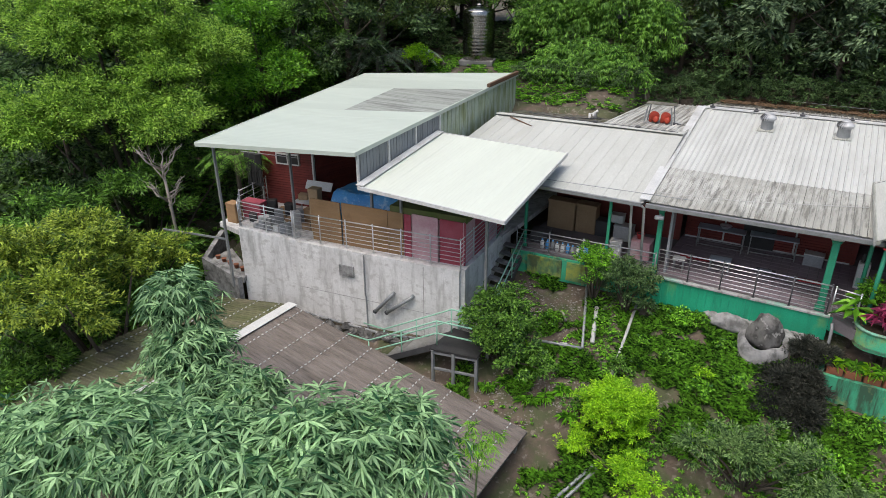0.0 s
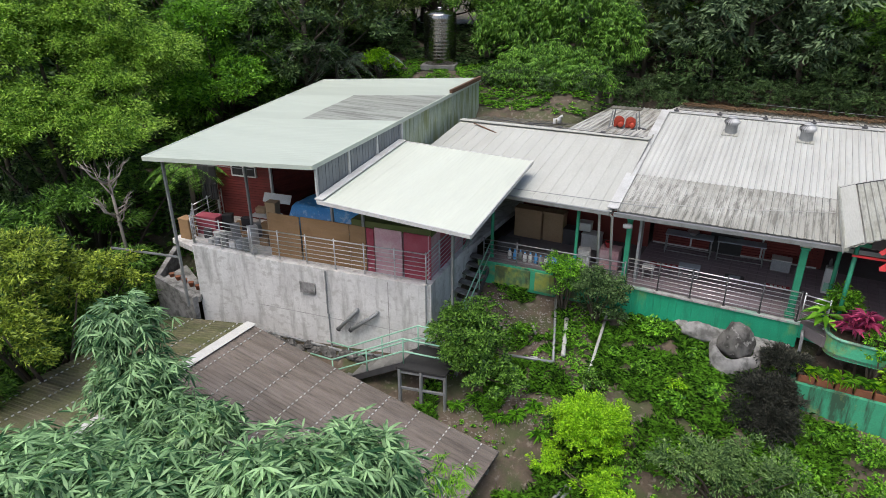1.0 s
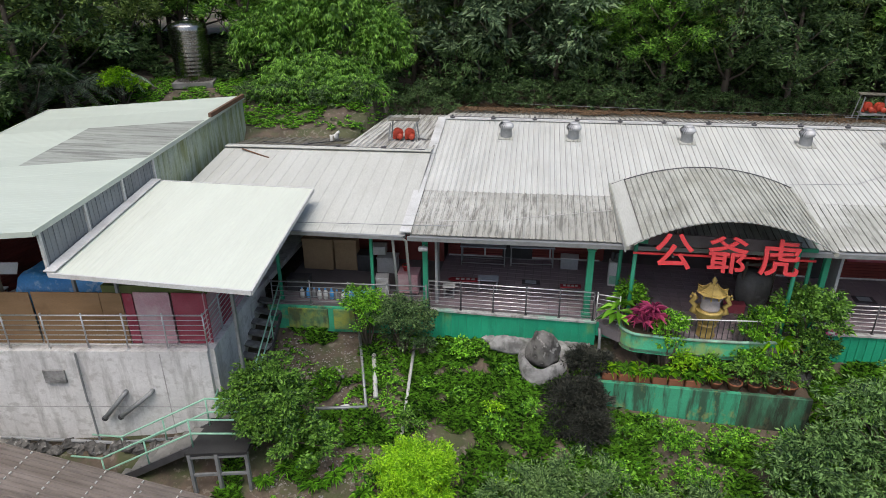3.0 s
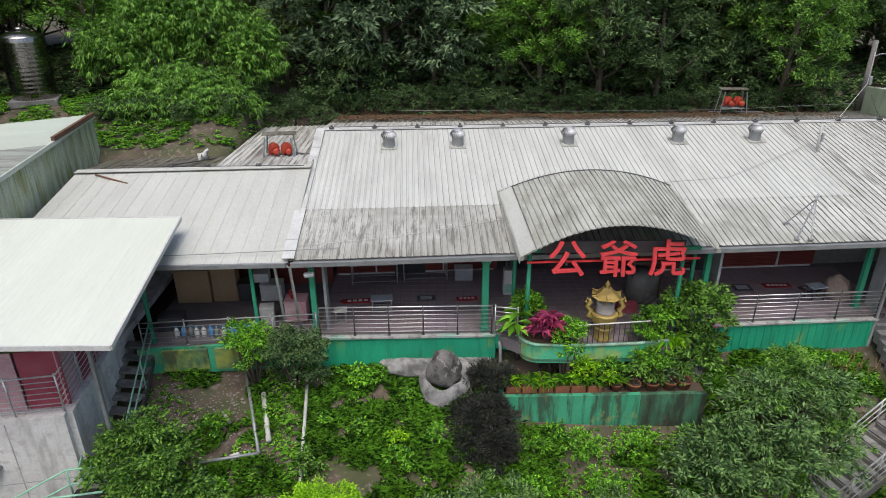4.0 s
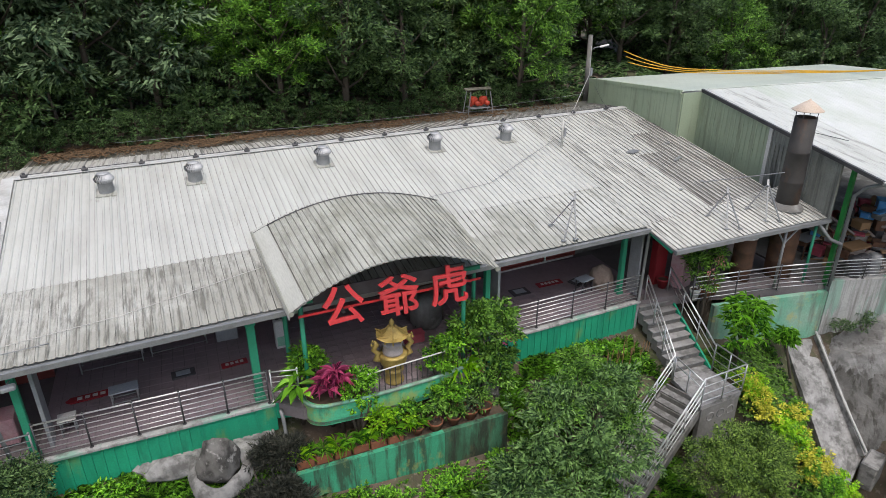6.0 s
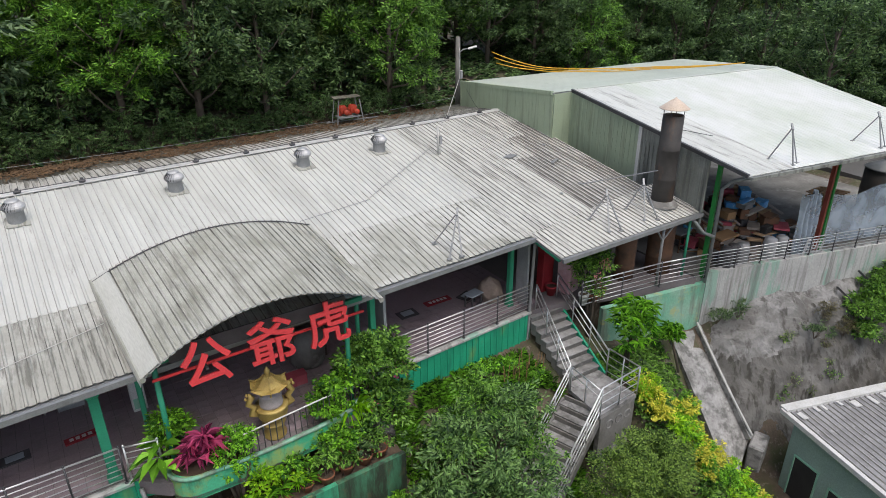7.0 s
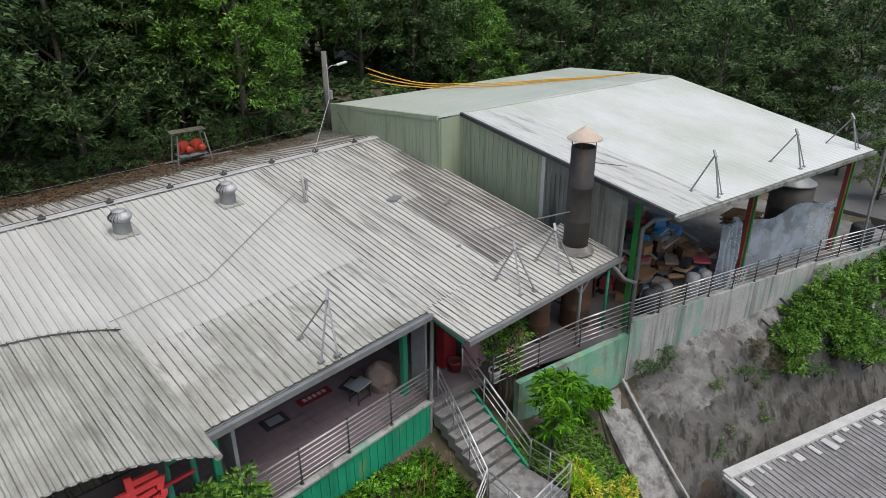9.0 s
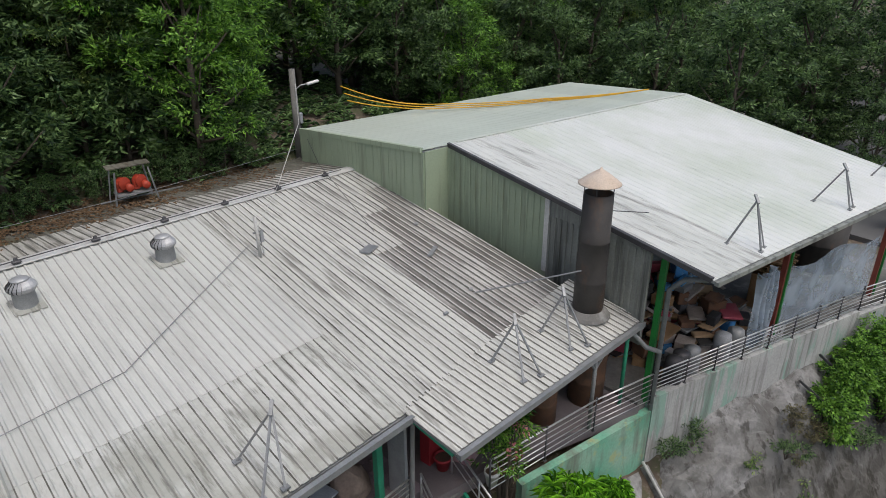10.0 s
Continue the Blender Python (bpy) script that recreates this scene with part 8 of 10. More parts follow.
horn_rack(-7.05, 28.15, 3.42, 3)
horn_rack(12.6, 34.2, 3.85, -5)
tagged(Mesh().tube([(-6.5, 28.2, 3.7), (-6.0, 28.3, 3.62), (-5.6, 28.4, 3.7)], 0.13, 12).done("duct", dark_steel, smooth=True), "dark flexible duct from the blower", "duct")
mat_panel = Mesh().slab([(-9.0, 27.2, 3.72), (-7.6, 27.2, 3.72), (-7.5, 29.4, 3.5), (-9.0, 29.4, 3.5)], 0.03)
tagged(mat_panel.done("cover_sheet", roof_leafy), "flat grey cover sheet on the rear roof", "sheet")
ob = thing("pipe_elbow", (-10.1, 28.3, 3.5), "white plastic pipe elbows on the roof", "pipe")
part("elbow", Mesh().tube([(-10.2, 28.3, 3.4), (-10.2, 28.3, 3.75), (-10.05, 28.3, 3.8), (-9.98, 28.3, 3.6)], 0.07, 10), white_plastic, ob, "", True)
part("elbow", Mesh().tube([(-9.95, 28.35, 3.4), (-9.95, 28.35, 3.85), (-9.85, 28.35, 3.9)], 0.07, 10), white_plastic, ob, "", True)

# cable along the ridge with its clamps
for k in range(14):
    x = -5.4 + k * 1.75
    p = hall_roof(x, 0.985, 0.14)
    ob = thing("ridge_clamp", p, "small dark clamp on the ridge", "clamp", "ridge clamps")
    part("clamp", Mesh().box(p, (0.2, 0.14, 0.07), 0, bevel=0.02).lathe([(0.06, 0.0), (0.04, 0.08)], p + Vector((0, 0, 0.02)), 8), dark_steel, ob)


def cable(pts, r, mt, label, name="cable", sub=5, sag=0.0):
    out = []
    for a, b in zip(pts, pts[1:]):
        for k in range(sub):
            t = k / sub
            out.append(lerp(a, b, t) + Vector((0, 0, -sag * 4 * t * (1 - t))))
    out.append(Vector(pts[-1]))
    return tagged(Mesh().tube(out, r, 6).done(name, mt, smooth=True), label, "cable")


cable([hall_roof(x, 0.985, 0.17) for x in np.linspace(-5.5, 18, 14)], 0.014, dark_steel, "dark cable along the roof ridge")
cable([hall_roof(-5.2, 0.07, 0.06), hall_roof(-2.5, 0.10, 0.06), hall_roof(0.9, 0.19, 0.07)], 0.009, pvc, "pale cable lying across the worn roof")
cable([(-9.5, 20.75, 2.93), (-7, 20.9, 2.96), (-5.4, 20.95, 3.0), hall_roof(-3.9, 0.05, 0.06)], 0.012, galv, "thin cable lying across the roofs")
cable([hall_roof(6.6, 0.42, 0.08), hall_roof(9.0, 0.45, 0.07), hall_roof(11.2, 0.6, 0.07), hall_roof(13.2, 0.73, 0.1)], 0.009, galv, "grey cable lying across the white roof")
cable([(-12.3, 26.35, 3.92), (-10.5, 26.3, 3.88), (-8.2, 26.3, 3.87), (-5.8, 26.25, 3.9)], 0.018, dark_steel, "dark cable along the lower ridge")
cable([(-10.6, 26.3, 3.9), (-9.6, 28.2, 3.6)], 0.02, dark_steel, "dark cable over the rear roof")
for x in (-10.5, -9.2, -7.4):
    ob = thing("ridge_clamp", (x, 26.25, 3.88), "small dark clamp on the ridge", "clamp", "ridge clamps")
    part("clamp", Mesh().box((x, 26.28, 3.92), (0.2, 0.14, 0.07), 0, bevel=0.02), dark_steel, ob)
part("ridge_cap", Mesh().bar(WR_L + Vector((0, 0, 0.06)), WR_R + Vector((0, 0, 0.06)), 0.34, 0.025), roof_left, west)
tagged(Mesh().tube([(-11.6, 25.2, 3.62), (-12.9, 25.7, 3.78)], 0.03, 6).done("loose_rod", rust), "thin rusty rod lying on the roof", "rod")

mast = thing("cable_mast", (13.2, 27.8, 3.75), "short pale mast with cables on the roof", "mast")
mp = Vector((13.2, 27.8, 3.75))
part("pole", Mesh().tube([mp, mp + Vector((-0.03, 0, 1.15))], 0.045, 8), pvc, mast, "", True)
part("arm", Mesh().bar(mp + Vector((-0.12, 0, 0.75)), mp + Vector((0.16, 0, 0.75)), 0.04), galv, mast)
part("clip", Mesh().box(mp + Vector((0.1, 0, 0.6)), (0.08, 0.06, 0.3)), grey_plastic, mast)
pole_b = Vector((19.1, 35.0, 3.9))
lamp = thing("street_lamp", pole_b, "weathered concrete pole with a small street lamp", "street lamp")
part("pole", Mesh().tube([pole_b - Vector((0, 0, 0.5)), pole_b + Vector((0, 0, 3.1))], [0.15, 0.11], 12), concrete_dark, lamp, "", True)
part("arm", Mesh().tube([pole_b + Vector((0, 0, 2.3)), pole_b + Vector((0.25, -0.1, 2.5)), pole_b + Vector((0.5, -0.15, 2.52))], 0.025, 8), galv, lamp, "", True)
part("lamp_head", Mesh().box((0, 0, 0), (0.5, 0.16, 0.1), m=Matrix.Translation(pole_b + Vector((0.72, -0.2, 2.56))) @ pose(0, 0, 0, 0, -12, -15), bevel=0.04), white_plastic, lamp)
part("meter", Mesh().box(pole_b + Vector((0.16, -0.05, 1.3)), (0.14, 0.14, 0.4), bevel=0.02), grey_plastic, lamp)
cable([pole_b + Vector((0, -0.15, 2.6)), pole_b + Vector((-0.1, -0.3, 1.2)), hall_roof(15.6, 0.985, 0.2)], 0.015, pvc, "pale cable from the pole to the ridge")
cable([hall_roof(15.6, 0.985, 0.2), mp + Vector((0.05, 0, 0.9)), mp + Vector((0.1, 0, 0.1))], 0.012, pvc, "pale cable from the ridge to the mast")
cable([pole_b + Vector((0.1, -0.1, 1.1)), (17.6, 31.5, 4.5), (16.2, 27.0, 3.85)], 0.01, dark_steel, "thin dark cable down to the roof")
cable([(-3, 34.2, 4.1), (5, 34.0, 4.05), (12, 33.9, 4.1), (18.5, 34.2, 4.3)], 0.007, galv, "thin grey cable behind the roof")
for k, (dz, dy) in enumerate(((0.0, 0.0), (0.25, 0.2), (0.5, 0.4))):
    cable([(21.2, 34.6 + dy, 5.62 + dz), (22.6, 33.4, 5.32 + 0.4 * dz), (24.0, 32.0, 5.28 + 0.08 * k), (27.0, 29.4, 5.48 + 0.05 * k), (30.8, 27.1, 5.72)], 0.024, yellow_tube, "yellow hose slung over the rear roof", "hose", 6, 0.05)
part("ridge_flashing", Mesh().bar(GR_L + Vector((0.3, 0, 0.02)), GR_R + Vector((-0.2, 0, 0.02)), 0.16, 0.012), roof_east, eh, "pale ridge flashing")

# loose planks and rubbish on the east end of the hall roof
for x, s, w, d, rz in ((15.6, 0.52, 0.5, 0.3, 20), (16.9, 0.4, 0.6, 0.12, 30), (17.6, 0.55, 0.16, 0.12, 40), (15.2, 0.17, 0.12, 0.08, 0), (16.4, 0.2, 0.1, 0.1, 40)):
    p = hall_roof(x, s, 0.075)
    tagged(Mesh().box(p, (w, d, 0.05), rz, bevel=0.01).done("roof_litter", galv), "scrap of sheet lying on the roof", "scrap", "roof scraps")

# ---- water tank ----
tank = thing("water_tank", (-19.5, 34.3, 4.78), "ribbed stainless steel water tank with a domed lid", "water tank")
prof = [(1.08, 0.0)]
for k in range(12):
    z = 0.3 + k * 0.19
    prof += [(1.08, z), (1.09, z + 0.05), (1.08, z + 0.1)]
prof += [(1.08, 2.65), (1.03, 2.73), (0.6, 2.88), (0.25, 2.94), (0.22, 2.98)]
TK = Vector((-19.5, 34.3, 4.78))
mirror_steel = surf("polished_stainless_steel", (0.33, 0.32, 0.31), (0.27, 0.26, 0.25), 0.2, 1.0, 2, 20, bump=0.0)
part("shell", Mesh().lathe(prof, TK, 36), mirror_steel, tank, "", True)
part("lid", Mesh().lathe([(0.26, 2.96), (0.28, 3.02), (0.12, 3.1)], TK, 18), mirror_steel, tank, "", True)
tank.scale = (0.86, 0.86, 1.0)
part("base", Mesh().box(TK + Vector((0, 0, -0.12)), (2.3, 2.3, 0.3), 20, bevel=0.02), concrete_dark, tank)

# ---- single plants ----
def blob(c, r, n, rc, rng, flat=0.0):
    """Clumps filling the shell of an ellipsoid."""
    out = []
    for k in range(n):
        d = rng.normal(0, 1, 3)
        d /= np.linalg.norm(d)
        if d[2] < -0.35 + flat:
            d[2] = abs(d[2])
        q = rng.uniform(0.55, 1.0)
        out.append((c[0] + d[0] * r[0] * q, c[1] + d[1] * r[1] * q, c[2] + d[2] * r[2] * q, rc * rng.uniform(0.7, 1.3)))
    return out


def plant(name, crowns, per, size, aspect, material, label, seed, stems=(), category="bush", droop=0.25, trunk_mat=None, stem_r=0.05, fold=0.25, small=False, foot=None):
    """A shrub or tree in the place: stems from the ground to its crowns, and one crown of leaves.
    crowns: (centre, radii, number of clumps, clump radius)."""
    rng = np.random.default_rng(seed)
    x0, y0 = stems[0] if stems else crowns[0][0][:2]
    ob = thing(name, (x0, y0, ground_z(x0, y0)), label, category)
    cl = []
    for c, r, n, rc in crowns:
        cl += blob(c, r, n, rc, rng)
    base = Vector((x0, y0, ground_z(x0, y0) - 0.2 if foot is None else foot))
    for k, q in enumerate(cl[:: max(1, len(cl) // 9)]):
        top = Vector(q[:3])
        mid = base.lerp(top, 0.5) + Vector((rng.uniform(-0.1, 0.1), rng.uniform(-0.1, 0.1), 0.1))
        part("stem", Mesh().tube([base, mid, top], [stem_r, stem_r * 0.7, stem_r * 0.2], 6), trunk_mat or bark, ob, smooth=True)
    p, nm = crown_points(cl, per, rng)
    v, f = leaves(p, nm, size, aspect, rng, fold, droop, small)
    mesh_object("foliage", v, f, material, ob)
    return ob


def tufts(points, outward, n_leaf, length, width, rng, droop=0.5):
    """Sprays of long leaves fanning out from each point."""
    n = len(points)
    p = np.repeat(points, n_leaf, 0)
    a = rng.uniform(0, 2 * np.pi, n * n_leaf)
    o = np.repeat(outward, n_leaf, 0)
    d = np.stack([np.cos(a), np.sin(a), rng.uniform(-droop, 0.35, n * n_leaf)], 1) + 0.55 * o
    d /= np.linalg.norm(d, axis=1, keepdims=True)
    ln = length * rng.uniform(0.6, 1.2, (n * n_leaf, 1))
    side = np.cross(d, np.array([0, 0, 1.0]))
    side /= np.linalg.norm(side, axis=1, keepdims=True) + 1e-9
    w = width * rng.uniform(0.7, 1.2, (n * n_leaf, 1)) * 0.5
    mid = p + d * ln * 0.5 + np.array([0, 0, 0.06]) * ln
    tip = p + d * ln + np.array([0, 0, -0.28]) * ln
    v = np.stack([p, mid - side * w, tip, mid + side * w], 1).reshape(-1, 3)
    k = np.arange(n * n_leaf)[:, None] * 4
    return v, np.concatenate([k + [0, 1, 2], k + [0, 2, 3]], 0).tolist()


def sprays(points, outward, n_leaf, length, width, rng, droop=0.45, fan=1.5):
    """Hands of lance-shaped leaves: each spray fans out and hangs over on its outer side."""
    n = len(points)
    p = np.repeat(points, n_leaf, 0)
    a0 = np.arctan2(outward[:, 1], outward[:, 0]) + rng.normal(0, 0.7, n)
    a = np.repeat(a0, n_leaf) + np.tile(np.linspace(-fan, fan, n_leaf), n) + rng.normal(0, 0.18, n * n_leaf)
    tilt = np.repeat(rng.normal(-droop, 0.25, n), n_leaf) + rng.normal(0, 0.15, n * n_leaf) + np.repeat(outward[:, 2] * 0.45, n_leaf)
    d = np.stack([np.cos(a) * np.cos(tilt), np.sin(a) * np.cos(tilt), np.sin(tilt)], 1)
    ln = length * rng.uniform(0.65, 1.2, (n * n_leaf, 1))
    side = np.stack([-np.sin(a), np.cos(a), rng.normal(0, 0.35, n * n_leaf)], 1)
    side /= np.linalg.norm(side, axis=1, keepdims=True)
    w = width * rng.uniform(0.7, 1.2, (n * n_leaf, 1)) * 0.5
    down = np.array([0, 0, -1.0])
    m1, m2, tip = p + d * ln * 0.32 + down * ln * 0.01, p + d * ln * 0.66 + down * ln * 0.07, p + d * ln * 0.97 + down * ln * 0.22
    if length < 0.3:
        v = np.stack([p, m1 - side * w, tip, m1 + side * w], 1).reshape(-1, 3)
        return v, (np.arange(n * n_leaf)[:, None] * 4 + [0, 1, 2, 3]).tolist()
    v = np.stack([p, m1 - side * w, m2 - side * w * 0.75, tip, m2 + side * w * 0.75, m1 + side * w], 1).reshape(-1, 3)
    k = np.arange(n * n_leaf)[:, None] * 6
    return v, (k + [0, 1, 2, 3, 4, 5]).tolist()


def tuft_plant(name, crowns, per, n_leaf, length, width, material, label, seed, base, category="bamboo", culms=True, droop=0.5, culm_mat=None, fan=0.0):
    rng = np.random.default_rng(seed)
    z0 = ground_z(*base)
    ob = thing(name, (*base, z0), label, category)
    pts, out = [], []
    for c, r, n in crowns:
        m = int(per * n)
        d = rng.normal(0, 1, (m, 3))
        d /= np.linalg.norm(d, axis=1, keepdims=True)
        d[:, 2] = np.where(d[:, 2] < -0.3, -d[:, 2], d[:, 2])
        q = rng.uniform(0.45, 1.0, (m, 1)) ** 0.6
        bump = 1 + 0.22 * np.sin(d[:, :1] * 7 + c[0]) * np.cos(d[:, 1:2] * 6 + c[1])
        if fan:
            # sprays gather at the ends of the branches, with gaps between
            k = rng.integers(0, max(m // 9, 3), m)
            hub = d[:max(m // 9, 3)] * np.array(r) * rng.uniform(0.6, 1.0, (max(m // 9, 3), 1))
            off = rng.normal(0, 1, (m, 3)) * np.array([0.17, 0.17, 0.13]) * (1 + length)
            pts.append(np.array(c) + hub[k] + off)
            out.append(d[k] * np.array([1, 1, 0.6]) + off * 1.5)
            continue
        pts.append(np.array(c) + d * np.array(r) * q * bump)
        out.append(d * np.array([1, 1, 0.6]))
    pts, out = np.concatenate(pts), np.concatenate(out)
    if culms:
        for c, r, n in crowns:
            m = Mesh().tube([(base[0] + 0.3 * rng.normal(), base[1] + 0.3 * rng.normal(), z0 - 0.2), ((base[0] + c[0]) / 2, (base[1] + c[1]) / 2, (z0 + c[2]) / 2 + 0.6), (c[0], c[1], c[2] + r[2] * 0.6)], [0.05, 0.04, 0.012], 7)
            part("culm", m, culm_mat or bark, ob, smooth=True)
    if fan:
        v, f = sprays(pts, out, n_leaf, length, width, rng, droop, fan)
    else:
        v, f = tufts(pts, out, n_leaf, length, width, rng, droop)
    mesh_object("foliage", v, f, material, ob)
    return ob


def open_slope(x, y):
    return y < front_y(x) - 0.15 and not (0.6 < x < 6.7 and y > 19.3) and not (12.2 < x < 14.1 and y > 18) and not (x < -9.6 and y > 14.4) and not (x < -6.0 and y < 14.7)


leaf_grey = leaf_mat("grey_green_leaves", (0.02, 0.06, 0.016), (0.23, 0.37, 0.115))
culm = surf("green_bamboo_culm", (0.12, 0.18, 0.06), (0.09, 0.13, 0.05), 0.5)
tuft_plant("bamboo", [((-14.2, 9.1, 1.6), (0.75, 0.75, 0.9), 60), ((-13.3, 8.5, 0.7), (0.95, 0.9, 1.0), 75), ((-12.4, 7.9, -0.2), (1.1, 1.0, 1.2), 90), ((-11.3, 8.4, 0.2), (1.0, 0.9, 0.9), 75)], 4.4, 7, 0.4, 0.056, leaf_bamboo, "tall leafy bamboo with a narrow drooping tip", 21, (-12.5, 7.5), culm_mat=culm, droop=0.5, fan=1.6)
tuft_plant("bamboo", [((-10.9, 4.6, 1.5), (1.5, 1.2, 0.9), 110), ((-12.4, 5.0, 0.9), (1.4, 1.2, 0.9), 100), ((-13.6, 4.2, 0.4), (1.5, 1.3, 0.9), 90), ((-9.6, 5.6, 1.3), (1.1, 1.0, 0.8), 80), ((-11.9, 6.3, 0.6), (1.3, 0.9, 0.8), 80)], 4.4, 7, 0.4, 0.056, leaf_bamboo, "broad mound of drooping bamboo foliage", 22, (-11.5, 4.2), culm_mat=culm, droop=0.5, fan=1.6)
tuft_plant("bamboo", [((-7.1, 6.8, 1.7), (1.3, 1.1, 0.8), 110), ((-6.4, 8.3, 1.35), (1.0, 0.9, 0.8), 85), ((-5.9, 7.8, 0.8), (0.9, 0.9, 0.9), 70), ((-8.4, 5.6, 1.7), (1.2, 1.0, 0.7), 90), ((-6.6, 5.5, 1.6), (1.2, 1.0, 0.7), 85), ((-7.4, 7.9, 0.9), (1.1, 0.9, 0.8), 70)], 4.4, 7, 0.4, 0.056, leaf_bamboo, "arching bamboo crown with fresh green leaves", 23, (-7.2, 5.6), culm_mat=culm, droop=0.5, fan=1.6)
tuft_plant("sapling", [((-4.95, 9.2, 1.0), (0.26, 0.26, 0.8), 16)], 5, 6, 0.19, 0.024, leaf_bright, "thin light green bamboo sapling above the shed roof", 24, (-5.0, 8.8), "sapling", droop=0.5, fan=1.4, culm_mat=culm)
tuft_plant("bamboo_grove", [((-14.2, 35.2, 6.9), (2.3, 1.6, 2.6), 150), ((-11.6, 35.0, 7.4), (2.2, 1.5, 2.8), 160), ((-9.6, 34.9, 6.2), (1.6, 1.3, 2.2), 100), ((-16.4, 35.4, 6.2), (1.5, 1.3, 2.0), 90), ((-12.6, 33.5, 5.2), (2.8, 1.0, 1.2), 130), ((-13.6, 32.6, 4.6), (2.2, 0.9, 0.9), 80), ((-10.8, 32.8, 4.7), (1.9, 0.9, 0.9), 70)], 14, 6, 0.27, 0.055, leaf_mat("grove_leaves", (0.024, 0.095, 0.010), (0.28, 0.56, 0.075)), "dense fresh green bamboo grove behind the roof", 25, (-12, 35.5), culm_mat=culm, droop=0.6, fan=1.4)
tuft_plant("bamboo_grove", [((-27.5, 12.5, -2.5), (2.2, 2.0, 2.2), 130), ((-25.0, 11.0, -3.5), (2.0, 1.8, 2.0), 110), ((-28.5, 9.5, -3.5), (2.2, 2.0, 2.0), 110)], 7, 6, 0.29, 0.07, leaf_mid, "dark bamboo thicket on the lower slope", 26, (-27, 11), culm_mat=culm)

plant("bush", [((-8.3, 16.5, -0.85), (1.1, 1.0, 1.1), 36, 0.42), ((-7.7, 16.2, -1.7), (1.1, 0.9, 0.7), 20, 0.38)], 1500, 0.105, 0.55, leaf_mid, "leafy green bush beside the west stairs", 31, [(-8.3, 16.6)])
plant("bush", [((-5.35, 20.05, 0.15), (0.8, 0.65, 0.75), 26, 0.36), ((-5.0, 19.9, -0.5), (0.7, 0.6, 0.5), 12, 0.3)], 2000, 0.085, 0.5, leaf_deep, "rounded dark green shrub in front of the rail", 32, [(-5.3, 20.1)])
plant("bush", [((-6.55, 20.15, 0.1), (0.55, 0.5, 0.85), 20, 0.32)], 1700, 0.09, 0.5, leaf_bright, "loose light green shrub in front of the rail", 33, [(-6.5, 20.1)])
plant("lime_tree", [((-4.0, 15.7, -1.95), (0.98, 0.98, 0.95), 80, 0.32), ((-4.0, 15.7, -2.2), (0.6, 0.6, 0.6), 20, 0.3)], 3000, 0.08, 0.42, leaf_lime, "small lime green tree with a rounded crown", 34, [(-4.0, 15.75)], "tree")
plant("bush", [((-3.0, 14.6, -2.9), (0.8, 0.7, 0.5), 18, 0.33), ((-4.9, 15.0, -3.0), (0.6, 0.6, 0.4), 10, 0.3)], 2400, 0.09, 0.4, leaf_lime, "yellow-green shrub at the foot of the tree", 35, [(-3.0, 14.6)])
plant("bush", [((-1.2, 15.6, -2.0), (1.0, 0.9, 0.8), 16, 0.42), ((0.4, 15.6, -1.9), (1.3, 1.0, 0.8), 18, 0.42)], 1700, 0.11, 0.3, leaf_grey, "grey-green feathery shrub on the slope", 36, [(-0.4, 15.6)])
plant("bush", [((2.0, 15.3, -2.6), (1.3, 1.0, 0.8), 18, 0.42), ((3.6, 16.0, -2.5), (1.1, 0.9, 0.7), 14, 0.4)], 1700, 0.11, 0.3, leaf_grey, "grey-green shrub on the slope", 37, [(2.6, 15.4)])
plant("dark_hedge", [((0.05, 18.3, -1.85), (1.0, 0.55, 0.4), 64, 0.28), ((0.2, 19.2, -1.4), (0.8, 0.7, 0.4), 56, 0.28), ((0.42, 20.1, -0.82), (0.65, 0.5, 0.4), 34, 0.26), ((0.1, 18.7, -1.75), (0.9, 0.8, 0.25), 40, 0.28)], 3400, 0.15, 0.16, leaf_black, "very dark narrow-leaved hedge beside the boulder", 38, [(0.0, 19.2)], droop=-0.1)
for k, (x, y, s, mt) in enumerate(((-3.6, 20.3, 0.42, leaf_bright), (-2.9, 20.25, 0.3, leaf_bright), (-2.0, 19.7, 0.28, leaf_bright), (-3.3, 18.6, 0.3, leaf_bright), (-2.2, 17.6, 0.4, leaf_bright), (-7.3, 18.6, 0.4, leaf_bright), (-6.9, 16.9, 0.35, leaf_bright), (-5.2, 16.0, 0.45, leaf_bright), (-4.3, 18.9, 0.25, leaf_bright), (-5.9, 19.2, 0.3, leaf_bright), (-1.2, 18.3, 0.35, leaf_bright), (1.6, 18.5, 0.4, leaf_bright), (2.8, 18.4, 0.5, leaf_bright), (4.3, 18.5, 0.45, leaf_bright), (3.4, 17.4, 0.5, leaf_bright), (1.2, 17.2, 0.5, leaf_bright), (10.2, 20.9, 0.45, leaf_bright), (11.2, 20.7, 0.4, leaf_bright), (11.8, 20.2, 0.35, leaf_bright), (2.2, 19.0, 0.3, leaf_bright), (0.9, 18.6, 0.35, leaf_olive))):
    z = ground_z(x, y)
    plant("weed_bush", [((x, y, z + s * 0.6), (s, s * 0.9, s * 0.5), 12, s * 0.42)], 1500, 0.10, 0.5, mt, "low fresh green weed bush on the slope", 100 + k, [(x, y)], "bush", stem_r=0.02)
rw_ = random.Random(63)
